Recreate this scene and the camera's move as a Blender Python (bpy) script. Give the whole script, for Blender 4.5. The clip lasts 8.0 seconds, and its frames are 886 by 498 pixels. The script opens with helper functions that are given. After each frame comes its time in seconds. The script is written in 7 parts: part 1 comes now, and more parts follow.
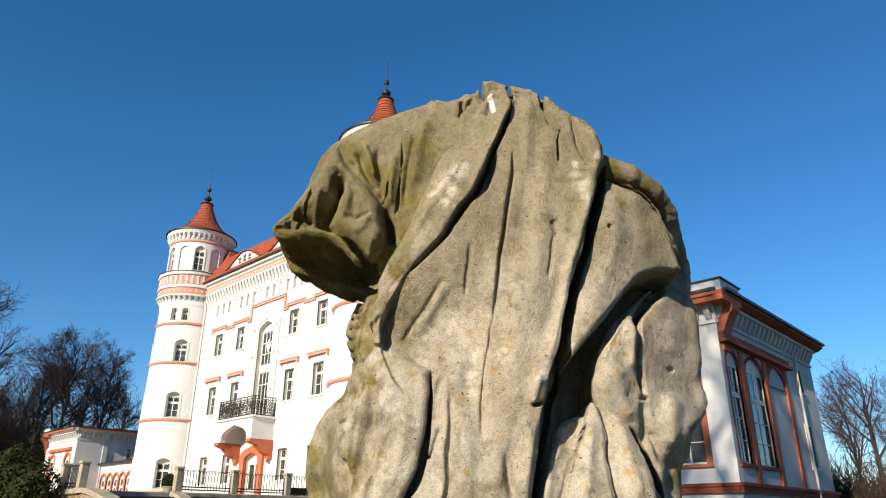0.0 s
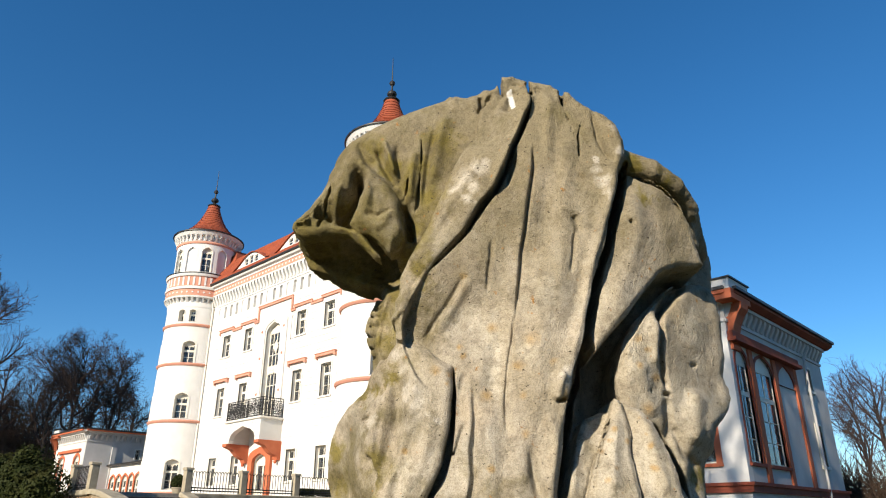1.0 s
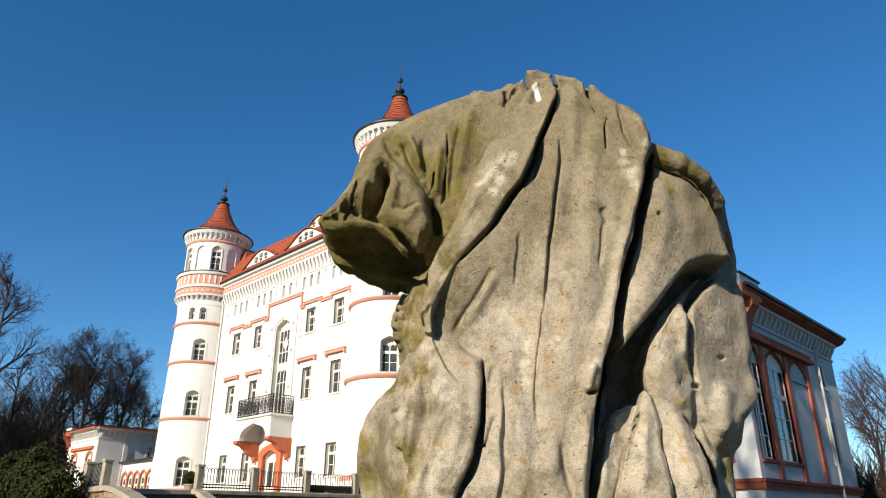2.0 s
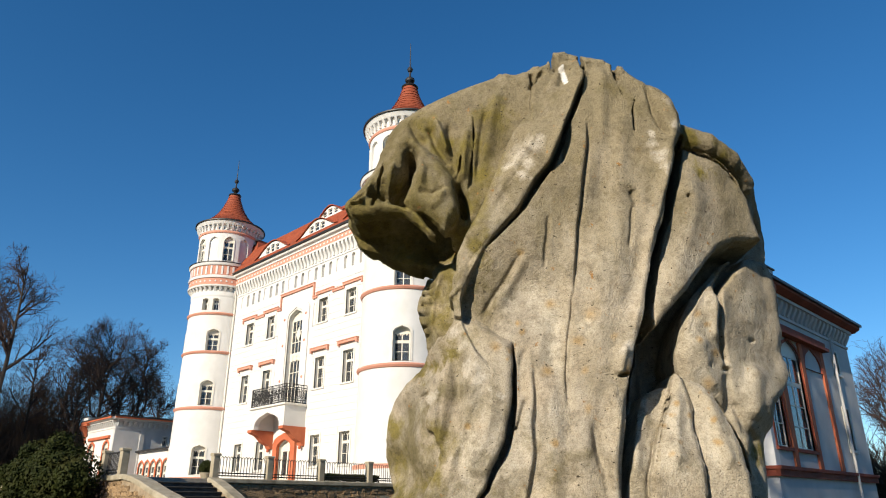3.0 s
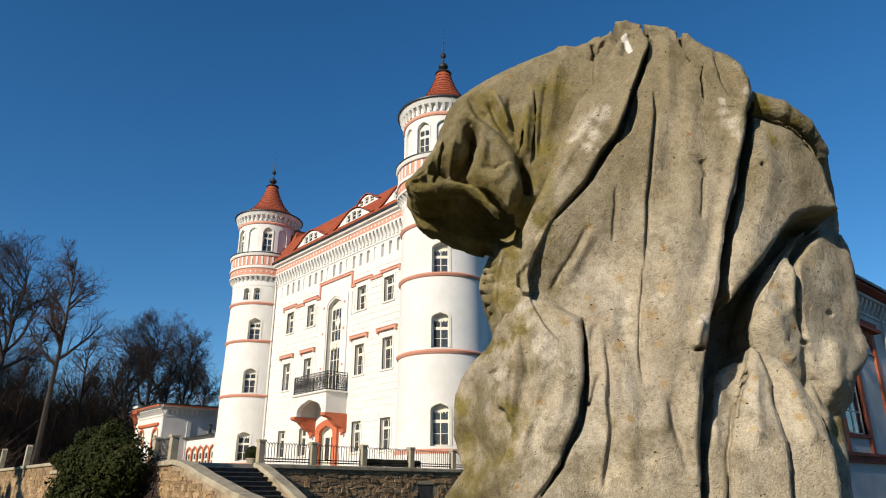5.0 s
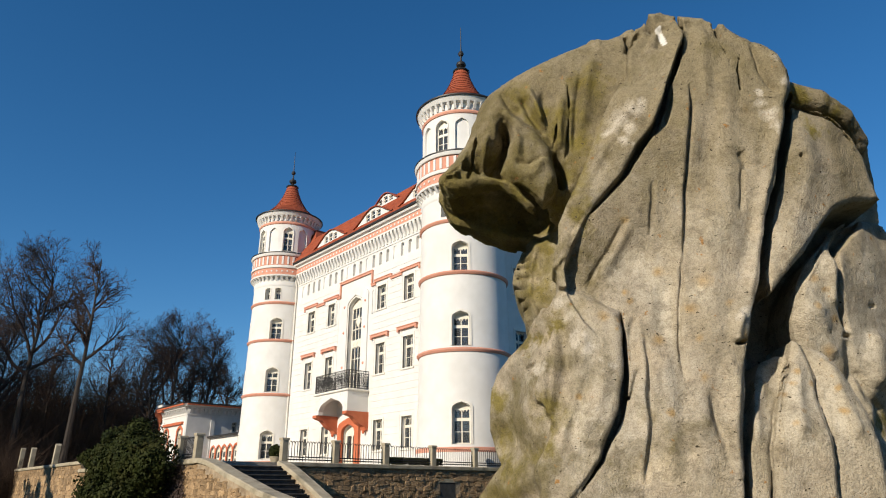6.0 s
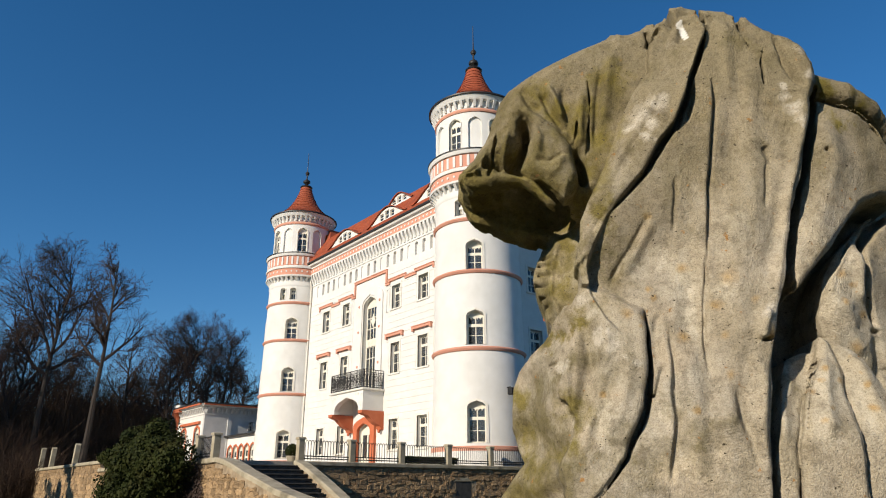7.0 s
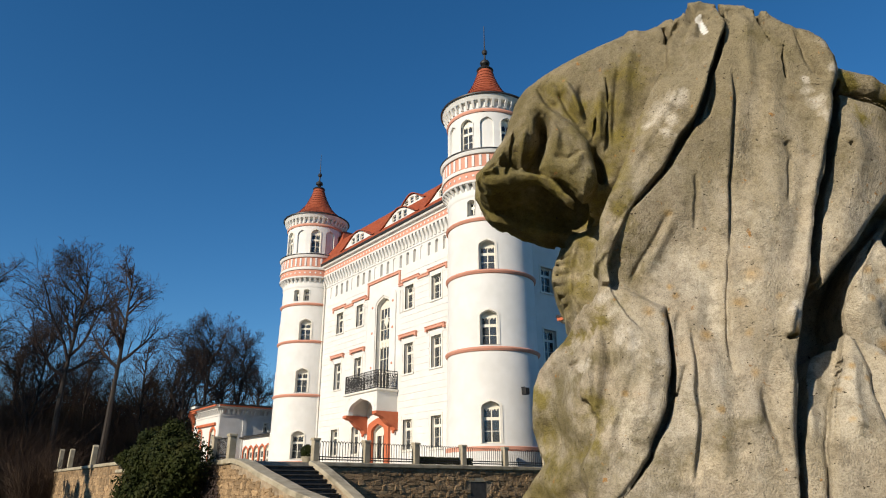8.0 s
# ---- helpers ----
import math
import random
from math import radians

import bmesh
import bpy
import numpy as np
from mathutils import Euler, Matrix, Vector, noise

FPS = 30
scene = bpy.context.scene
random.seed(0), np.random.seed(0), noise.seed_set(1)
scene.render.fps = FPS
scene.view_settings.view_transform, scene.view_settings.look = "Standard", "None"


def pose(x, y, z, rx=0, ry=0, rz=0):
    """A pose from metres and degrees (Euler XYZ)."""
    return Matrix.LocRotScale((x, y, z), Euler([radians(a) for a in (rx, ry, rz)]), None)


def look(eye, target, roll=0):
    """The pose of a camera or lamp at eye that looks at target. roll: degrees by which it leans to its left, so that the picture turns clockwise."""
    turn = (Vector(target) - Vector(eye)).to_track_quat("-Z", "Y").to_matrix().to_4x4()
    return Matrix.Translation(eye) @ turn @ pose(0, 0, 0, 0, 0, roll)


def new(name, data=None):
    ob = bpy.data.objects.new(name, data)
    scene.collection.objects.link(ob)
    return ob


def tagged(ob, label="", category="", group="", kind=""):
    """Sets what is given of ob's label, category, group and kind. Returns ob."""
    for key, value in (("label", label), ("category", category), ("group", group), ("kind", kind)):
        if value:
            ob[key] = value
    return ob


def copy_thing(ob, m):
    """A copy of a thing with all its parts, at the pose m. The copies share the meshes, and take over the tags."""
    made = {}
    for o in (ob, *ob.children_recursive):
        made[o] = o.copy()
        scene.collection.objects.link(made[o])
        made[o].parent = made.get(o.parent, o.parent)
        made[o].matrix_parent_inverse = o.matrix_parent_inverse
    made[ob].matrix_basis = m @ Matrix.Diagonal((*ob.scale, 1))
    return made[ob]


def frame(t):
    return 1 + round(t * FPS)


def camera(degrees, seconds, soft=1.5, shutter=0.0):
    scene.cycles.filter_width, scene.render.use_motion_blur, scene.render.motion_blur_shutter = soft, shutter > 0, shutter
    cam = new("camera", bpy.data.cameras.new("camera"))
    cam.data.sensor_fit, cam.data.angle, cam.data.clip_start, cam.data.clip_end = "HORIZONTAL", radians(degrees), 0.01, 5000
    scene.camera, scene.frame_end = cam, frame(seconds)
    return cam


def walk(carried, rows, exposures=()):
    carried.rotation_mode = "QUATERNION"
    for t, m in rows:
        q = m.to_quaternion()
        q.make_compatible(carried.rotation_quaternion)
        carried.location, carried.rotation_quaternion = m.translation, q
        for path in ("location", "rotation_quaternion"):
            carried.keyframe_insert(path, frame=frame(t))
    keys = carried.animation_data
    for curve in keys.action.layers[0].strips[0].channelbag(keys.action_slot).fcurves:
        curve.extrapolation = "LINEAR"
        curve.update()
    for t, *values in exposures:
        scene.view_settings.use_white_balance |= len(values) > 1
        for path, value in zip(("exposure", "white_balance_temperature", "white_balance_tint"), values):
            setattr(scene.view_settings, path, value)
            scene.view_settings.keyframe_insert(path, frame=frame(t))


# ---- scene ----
# The camera and its walk.
cam = camera(66.57, 8.0, soft=1.1)
PATH = [
    (0, 28.6572, -24.9553, 1.6000, 43.20, 21.98, 0.13),
    (0.5, 28.6366, -24.9630, 1.5950, 43.45, 21.99, 0.07),
    (1, 28.6236, -24.9764, 1.5917, 43.75, 22.02, 0.01),
    (1.5, 28.6056, -24.9942, 1.5866, 44.11, 22.01, 0.02),
    (3, 28.5499, -25.0364, 1.5688, 45.45, 20.90, -0.04),
    (3.5, 28.5296, -25.0465, 1.5628, 46.13, 20.52, -0.07),
    (4, 28.5142, -25.0496, 1.5604, 46.89, 20.33, -0.08),
    (4.5, 28.4968, -25.0572, 1.5556, 47.74, 20.00, -0.04),
    (6, 28.4539, -25.1047, 1.5424, 50.37, 19.67, 0.02),
    (6.5, 28.4452, -25.1135, 1.5412, 50.99, 19.57, -0.04),
    (7, 28.4386, -25.1163, 1.5416, 51.60, 19.59, -0.03),
    (7.5, 28.4322, -25.1178, 1.5400, 52.20, 19.62, -0.02),
    (8, 28.4222, -25.1220, 1.5411, 52.73, 19.63, -0.10),
]
walk(cam, [(t, pose(x, y, z, 90 + pitch, 0, yaw) @ pose(0, 0, 0, 0, 0, roll)) for t, x, y, z, yaw, pitch, roll in PATH],
     exposures=[(0.0, 0.6), (1.7, 0.55), (3.5, 0.35), (8.0, 0.2)])

# World, sun.
SUN_AZ, SUN_EL = 171.5, 24.0
world = bpy.data.worlds.new("world")
scene.world = world
world.use_nodes = True
wn = world.node_tree
sky = wn.nodes.new("ShaderNodeTexSky")
sky.sky_type = "NISHITA"
sky.sun_disc = False
sky.sun_elevation, sky.sun_rotation = radians(SUN_EL), radians(SUN_AZ)
sky.air_density, sky.dust_density, sky.ozone_density = 1.0, 0.0, 5.0
hue = wn.nodes.new("ShaderNodeHueSaturation")
hue.inputs["Hue"].default_value, hue.inputs["Saturation"].default_value = 0.4985, 1.2
wn.links.new(sky.outputs[0], hue.inputs["Color"])
wn.links.new(hue.outputs[0], wn.nodes["Background"].inputs[0])
wn.nodes["Background"].inputs[1].default_value = 0.098
sun = new("sun", bpy.data.lights.new("sun", "SUN"))
sun.data.energy, sun.data.angle, sun.data.color = 5.0, radians(0.55), (1.0, 0.885, 0.725)
sd = Vector((math.sin(radians(SUN_AZ)) * math.cos(radians(SUN_EL)), math.cos(radians(SUN_AZ)) * math.cos(radians(SUN_EL)), math.sin(radians(SUN_EL))))
sun.matrix_world = look(sd * 100, (0, 0, 0))


# ---- materials ----
def surface(name, colours, scale=3.0, detail=6.0, rough=0.8, bump=0.3, bump_scale=40.0, stain=None, stain_scale=0.6, stain_amount=0.5, per_piece=0.0, metal=0.0, spec=0.3, stretch=(1, 1, 1), bump_dist=0.02):
    """Colour mottled between two tones by noise, with larger stains of a third one, fine relief, and a tone of its own for each piece."""
    m = bpy.data.materials.new(name)
    m.use_nodes = True
    nt = m.node_tree
    nodes, link = nt.nodes, nt.links.new
    b = nodes["Principled BSDF"]
    b.inputs["Roughness"].default_value, b.inputs["Metallic"].default_value, b.inputs["Specular IOR Level"].default_value = rough, metal, spec
    co = nodes.new("ShaderNodeTexCoord")
    mp = nodes.new("ShaderNodeMapping")
    mp.inputs["Scale"].default_value = stretch
    link(co.outputs["Object"], mp.inputs["Vector"])
    n1 = nodes.new("ShaderNodeTexNoise")
    n1.inputs["Scale"].default_value, n1.inputs["Detail"].default_value = scale, detail
    link(mp.outputs[0], n1.inputs["Vector"])
    ramp = nodes.new("ShaderNodeValToRGB")
    ramp.color_ramp.elements[0].position, ramp.color_ramp.elements[1].position = 0.3, 0.7
    ramp.color_ramp.elements[0].color, ramp.color_ramp.elements[1].color = (*colours[0], 1), (*colours[1], 1)
    link(n1.outputs["Fac"], ramp.inputs[0])
    out = ramp.outputs[0]
    if stain:
        n2 = nodes.new("ShaderNodeTexNoise")
        n2.inputs["Scale"].default_value, n2.inputs["Detail"].default_value = stain_scale, 8.0
        link(mp.outputs[0], n2.inputs["Vector"])
        r2 = nodes.new("ShaderNodeValToRGB")
        r2.color_ramp.elements[0].position, r2.color_ramp.elements[1].position = 0.48, 0.68
        r2.color_ramp.elements[0].color, r2.color_ramp.elements[1].color = (0, 0, 0, 1), (stain_amount,) * 3 + (1,)
        link(n2.outputs["Fac"], r2.inputs[0])
        mix = nodes.new("ShaderNodeMixRGB")
        mix.inputs[2].default_value = (*stain, 1)
        link(r2.outputs[0], mix.inputs[0])
        link(out, mix.inputs[1])
        out = mix.outputs[0]
    if per_piece:
        info = nodes.new("ShaderNodeObjectInfo")
        mr = nodes.new("ShaderNodeMapRange")
        mr.inputs[3].default_value, mr.inputs[4].default_value = 1 - per_piece, 1 + per_piece
        link(info.outputs["Random"], mr.inputs[0])
        mul = nodes.new("ShaderNodeMixRGB")
        mul.blend_type = "MULTIPLY"
        mul.inputs[0].default_value = 1.0
        link(out, mul.inputs[1])
        link(mr.outputs[0], mul.inputs[2])
        out = mul.outputs[0]
    link(out, b.inputs["Base Color"])
    if bump:
        n3 = nodes.new("ShaderNodeTexNoise")
        n3.inputs["Scale"].default_value, n3.inputs["Detail"].default_value = bump_scale, 8.0
        link(mp.outputs[0], n3.inputs["Vector"])
        bp = nodes.new("ShaderNodeBump")
        bp.inputs["Strength"].default_value, bp.inputs["Distance"].default_value = bump, bump_dist
        link(n3.outputs["Fac"], bp.inputs["Height"])
        link(bp.outputs[0], b.inputs["Normal"])
    return m


STUCCO = surface("white_stucco", ((0.61, 0.60, 0.565), (0.67, 0.66, 0.63)), 1.5, stain=(0.55, 0.53, 0.485), stain_scale=0.35, stain_amount=0.35, bump=0.25, bump_scale=14)
# White stucco darkened as if shaded, for pavilion sides; also grey dentils and pipe.
STUCCO_GREY_SHADE = surface("grey_shaded_stucco", ((0.46, 0.46, 0.445), (0.56, 0.55, 0.53)), 1.2, stain=(0.37, 0.37, 0.36), stain_scale=0.5, stain_amount=0.5, bump=0.3, bump_scale=14)
SALMON = surface("salmon_paint", ((0.54, 0.25, 0.17), (0.60, 0.295, 0.21)), 2.0, stain=(0.46, 0.20, 0.135), stain_amount=0.4, bump=0.15)
ORANGE = surface("orange_red_paint", ((0.43, 0.11, 0.05), (0.50, 0.15, 0.07)), 1.5, stain=(0.33, 0.085, 0.04), stain_amount=0.5, bump=0.15)
DARKRED = surface("dark_red_timber", ((0.20, 0.045, 0.025), (0.29, 0.07, 0.035)), 3.0, stain=(0.11, 0.03, 0.02), stain_amount=0.6, bump=0.2)
TRIMGREY = surface("grey_stone_trim", ((0.62, 0.59, 0.52), (0.72, 0.69, 0.62)), 4.0, bump=0.2)
CREAM = surface("cream_window_paint", ((0.66, 0.61, 0.50), (0.72, 0.68, 0.58)), 4.0, rough=0.5, bump=0.05)
TILE = surface("red_clay_tiles", ((0.25, 0.052, 0.02), (0.35, 0.088, 0.038)), 5.0, stain=(0.17, 0.042, 0.025), stain_scale=1.2, stain_amount=0.5, rough=0.7, bump=0.5, bump_scale=9, bump_dist=0.05)
GUTTER = surface("dark_sheet_metal", ((0.035, 0.035, 0.036), (0.065, 0.062, 0.06)), 4.0, rough=0.5, metal=0.6, bump=0.1)
IRON = surface("black_wrought_iron", ((0.010, 0.010, 0.011), (0.02, 0.019, 0.018)), 8.0, rough=0.6, metal=0.0, bump=0.1)
# ROOM is painted near-black to stand in for unlit rooms behind glass.
ROOM = surface("unlit_room_dark", ((0.025, 0.023, 0.021), (0.045, 0.042, 0.038)), 1.0, bump=0.0)
COPING = surface("weathered_coping_stone", ((0.30, 0.26, 0.18), (0.43, 0.38, 0.28)), 3.0, stain=(0.12, 0.105, 0.07), stain_scale=1.6, stain_amount=0.7, bump=0.5, bump_scale=18)
STONE = surface("rubble_stone", ((0.23, 0.145, 0.072), (0.42, 0.295, 0.165)), 5.0, stain=(0.11, 0.076, 0.046), stain_scale=2.2, stain_amount=0.7, bump=0.8, bump_scale=9, per_piece=0.35, bump_dist=0.05)
MORTAR = surface("lime_mortar", ((0.22, 0.165, 0.105), (0.40, 0.32, 0.22)), 3.5, stain=(0.15, 0.105, 0.065), stain_scale=1.3, stain_amount=0.7, bump=1.0, bump_scale=12, bump_dist=0.05)
STEP = surface("dark_step_stone", ((0.04, 0.039, 0.037), (0.075, 0.072, 0.067)), 4.0, bump=0.3)
GRASS = surface("winter_lawn", ((0.045, 0.055, 0.018), (0.09, 0.085, 0.03)), 1.5, stain=(0.10, 0.075, 0.04), stain_scale=0.2, bump=1.0, bump_scale=30, bump_dist=0.05)
GRAVEL = surface("terrace_gravel", ((0.30, 0.27, 0.22), (0.40, 0.36, 0.30)), 8.0, bump=0.6, bump_scale=40)
BARK = surface("grey_brown_bark", ((0.022, 0.017, 0.014), (0.048, 0.038, 0.03)), 2.0, bump=0.6, bump_scale=8, bump_dist=0.04, stretch=(1, 1, 0.25))
TWIG = surface("brown_twigs", ((0.030, 0.021, 0.018), (0.064, 0.042, 0.034)), 0.6, bump=0.0)
IVY = surface("dark_ivy_leaf", ((0.010, 0.016, 0.003), (0.030, 0.037, 0.007)), 1.4, stain=(0.045, 0.042, 0.010), stain_scale=0.9, stain_amount=0.6, rough=0.7, bump=0.0, spec=0.12)
BRUSH = surface("brown_undergrowth", ((0.032, 0.02, 0.013), (0.075, 0.045, 0.027)), 0.8, bump=0.0)


def glass():
    m = bpy.data.materials.new("window_glass")
    m.use_nodes = True
    b = m.node_tree.nodes["Principled BSDF"]
    b.inputs["Base Color"].default_value = (0.30, 0.32, 0.33, 1)
    b.inputs["Roughness"].default_value = 0.03
    b.inputs["Transmission Weight"].default_value = 0.85
    b.inputs["IOR"].default_value = 1.5
    return m


GLASS = glass()


# ---- mesh helpers ----
def mesh(name, verts, faces, mat, smooth=False):
    me = bpy.data.meshes.new(name)
    me.from_pydata([tuple(v) for v in verts], [], faces)
    me.materials.append(mat)
    if smooth:
        me.polygons.foreach_set("use_smooth", [True] * len(me.polygons))
    me.update()
    return me


def part(name, bm, mat, parent, label="", smooth=False):
    """Links a bmesh as one mesh object under a thing or a part."""
    bmesh.ops.recalc_face_normals(bm, faces=bm.faces)
    if smooth:
        for e in bm.edges:
            e.smooth = len(e.link_faces) == 2 and e.calc_face_angle(0.0) < 0.5
    me = bpy.data.meshes.new(name)
    bm.to_mesh(me)
    bm.free()
    me.materials.append(mat)
    if smooth:
        me.polygons.foreach_set("use_smooth", [True] * len(me.polygons))
    ob = new(name, me)
    if parent:
        ob.parent = parent
    return tagged(ob, label)


def piece(name, me, parent, m, label=""):
    """An object on shared mesh data."""
    ob = new(name, me)
    ob.parent = parent
    ob.matrix_basis = m
    return tagged(ob, label)


def thing(name, m, label, category, group="", kind=""):
    ob = new(name)
    ob.matrix_basis = m
    return tagged(ob, label, category, group, kind)


def BM():
    return bmesh.new()


def box(bm, x0, x1, y0, y1, z0, z1, bevel=0.0):
    r = bmesh.ops.create_cube(bm, size=1.0, matrix=Matrix.LocRotScale(((x0 + x1) / 2, (y0 + y1) / 2, (z0 + z1) / 2), None, (abs(x1 - x0), abs(y1 - y0), abs(z1 - z0))))
    if bevel:
        es = {e for v in r["verts"] for e in v.link_edges}
        bmesh.ops.bevel(bm, geom=list(es), offset=bevel, segments=1, affect="EDGES")
    return bm


def prism(bm, pts, axis, a, b):
    """A straight body on a polygon: axis y takes points (x, z), axis x takes (y, z), axis z takes (x, y)."""
    def at(p, k):
        return {"y": (p[0], k, p[1]), "x": (k, p[0], p[1]), "z": (p[0], p[1], k)}[axis]
    lo = [bm.verts.new(at(p, a)) for p in pts]
    hi = [bm.verts.new(at(p, b)) for p in pts]
    n = len(pts)
    bm.faces.new(lo)
    bm.faces.new(hi[::-1])
    for i in range(n):
        bm.faces.new((lo[i], hi[i], hi[(i + 1) % n], lo[(i + 1) % n]))
    return bm


def lathe(bm, prof, seg=48, cx=0, cy=0, a0=0.0, a1=360.0):
    """Turns a profile of (radius, z) round the upright at (cx, cy)."""
    full = abs(a1 - a0) >= 360
    n = seg if full else seg + 1
    rings = []
    for r, z in prof:
        rings.append([bm.verts.new((cx + r * math.cos(radians(a0 + (a1 - a0) * i / seg)), cy + r * math.sin(radians(a0 + (a1 - a0) * i / seg)), z)) for i in range(n)])
    for p, q in zip(rings, rings[1:]):
        for i in range(seg):
            j = (i + 1) % n
            bm.faces.new((p[i], p[j], q[j], q[i]))
    return bm


def tube(bm, pts, radius, sides=5, r_end=None):
    """A round bar along points."""
    rings, pts = [], [Vector(p) for p in pts]
    for i, p in enumerate(pts):
        d = (pts[min(i + 1, len(pts) - 1)] - pts[max(i - 1, 0)]).normalized()
        u = d.cross(Vector((0, 0, 1)) if abs(d.z) < 0.9 else Vector((1, 0, 0))).normalized()
        w = d.cross(u)
        r = radius if r_end is None else radius + (r_end - radius) * i / max(1, len(pts) - 1)
        rings.append([bm.verts.new(p + (u * math.cos(2 * math.pi * k / sides) + w * math.sin(2 * math.pi * k / sides)) * r) for k in range(sides)])
    for a, b in zip(rings, rings[1:]):
        for k in range(sides):
            bm.faces.new((a[k], a[(k + 1) % sides], b[(k + 1) % sides], b[k]))
    bm.faces.new(rings[0][::-1])
    bm.faces.new(rings[-1])
    return bm


def slab(outer, holes, thick, cuts=()):
    """A wall in the plane y = 0, of an outline and holes in (x, z), thick towards +y; cut at the given x for bending."""
    bm = BM()
    edges = []
    for loop in [outer, *holes]:
        vs = [bm.verts.new((x, 0, z)) for x, z in loop]
        edges += [bm.edges.new((vs[i], vs[(i + 1) % len(vs)])) for i in range(len(vs))]
    bmesh.ops.triangle_fill(bm, use_beauty=True, edges=edges)
    for c in cuts:
        bmesh.ops.bisect_plane(bm, geom=bm.verts[:] + bm.edges[:] + bm.faces[:], plane_co=(c, 0, 0), plane_no=(1, 0, 0))
    r = bmesh.ops.extrude_face_region(bm, geom=bm.faces[:])
    for v in r["geom"]:
        if isinstance(v, bmesh.types.BMVert):
            v.co.y += thick
    return bm


def bend(bm, radius, angle):
    """Bends a wall that stands on y = 0 round the upright at the origin: x runs round the circle, x = 0 at the angle; y goes inward."""
    for v in bm.verts:
        a, r = radians(angle) + v.co.x / radius, radius - v.co.y
        v.co.x, v.co.y = r * math.cos(a), r * math.sin(a)
    return bm


def rect(x0, x1, z0, z1):
    return [(x0, z0), (x1, z0), (x1, z1), (x0, z1)]


def tudor(x0, x1, z0, z1, rise):
    """An opening with a low pointed head."""
    w, c = x1 - x0, (x0 + x1) / 2
    return [(x0, z0), (x1, z0), (x1, z1 - rise), (x1 - 0.06 * w, z1 - 0.62 * rise), (x1 - 0.18 * w, z1 - 0.36 * rise), (c, z1),
            (x0 + 0.18 * w, z1 - 0.36 * rise), (x0 + 0.06 * w, z1 - 0.62 * rise), (x0, z1 - rise)]


def grown(pts, d, base=False):
    """A polygon widened by d about its middle, its foot kept where it is unless base."""
    cx = sum(p[0] for p in pts) / len(pts)
    zs = [p[1] for p in pts]
    z0, z1 = min(zs), max(zs)
    hw = max(p[0] for p in pts) - cx
    return [(cx + (x - cx) * (hw + d) / hw, (z - d if base else z) if z == z0 else z + d * (0.3 + 0.7 * (z - z0) / (z1 - z0))) for x, z in pts]


# ---- ground, terrace ----
def ground():
    bm = BM()
    n = 48
    size = [-2500, -900, -400, -200, -120] + [-80 + 5 * i for i in range(33)] + [120, 200, 400, 900, 2500]
    grid = []
    for x in size:
        row = []
        for y in size:
            far = max(0.0, math.hypot(x, y) - 60)
            row.append(bm.verts.new((x, y, 0.06 * noise.noise((x * 0.11, y * 0.11, 0)) + 0.004 * min(far, 400) * 0.5)))
        grid.append(row)
    for i in range(len(size) - 1):
        for j in range(len(size) - 1):
            bm.faces.new((grid[i][j], grid[i + 1][j], grid[i + 1][j + 1], grid[i][j + 1]))
    return tagged(part("ground", bm, GRASS, None, smooth=True), "winter lawn of short dull green grass", "lawn", kind="structure")


ground()
TOP = 2.58   # terrace level
WALL_X, WALL_Y = 3.0, -15.8

bm = BM()
box(bm, -60, WALL_X - 0.25, WALL_Y + 0.3, 40, -0.5, TOP)
tagged(part("terrace", bm, GRAVEL, None), "gravel terrace in front of the white palace", "terrace", kind="structure")


# ---- the palace ----
LEN = 23.31          # between the two tower axes
MID = -LEN / 2
palace = thing("palace", Matrix(), "white stuccoed palace with salmon bands, round towers, red tiled roofs", "palace")


def turned(bm, m):
    bmesh.ops.transform(bm, matrix=m, verts=bm.verts)
    return bm


def casement(open_pts, x0, x1, z0, z1, rows, upper_h, bar=0.06):
    """Outline and lights of a two-leaf window with a transom."""
    holes, c = [], (x0 + x1) / 2
    zt = z1 - upper_h
    for a, b in ((x0 + 0.05, c - bar / 2), (c + bar / 2, x1 - 0.05)):
        h = (zt - z0 - 0.14) / rows
        for k in range(rows):
            holes.append(rect(a, b, z0 + 0.07 + k * h, z0 + 0.07 + (k + 1) * h - 0.03))
        holes.append(rect(a, b, zt + 0.06, z1 - 0.05))
    return holes


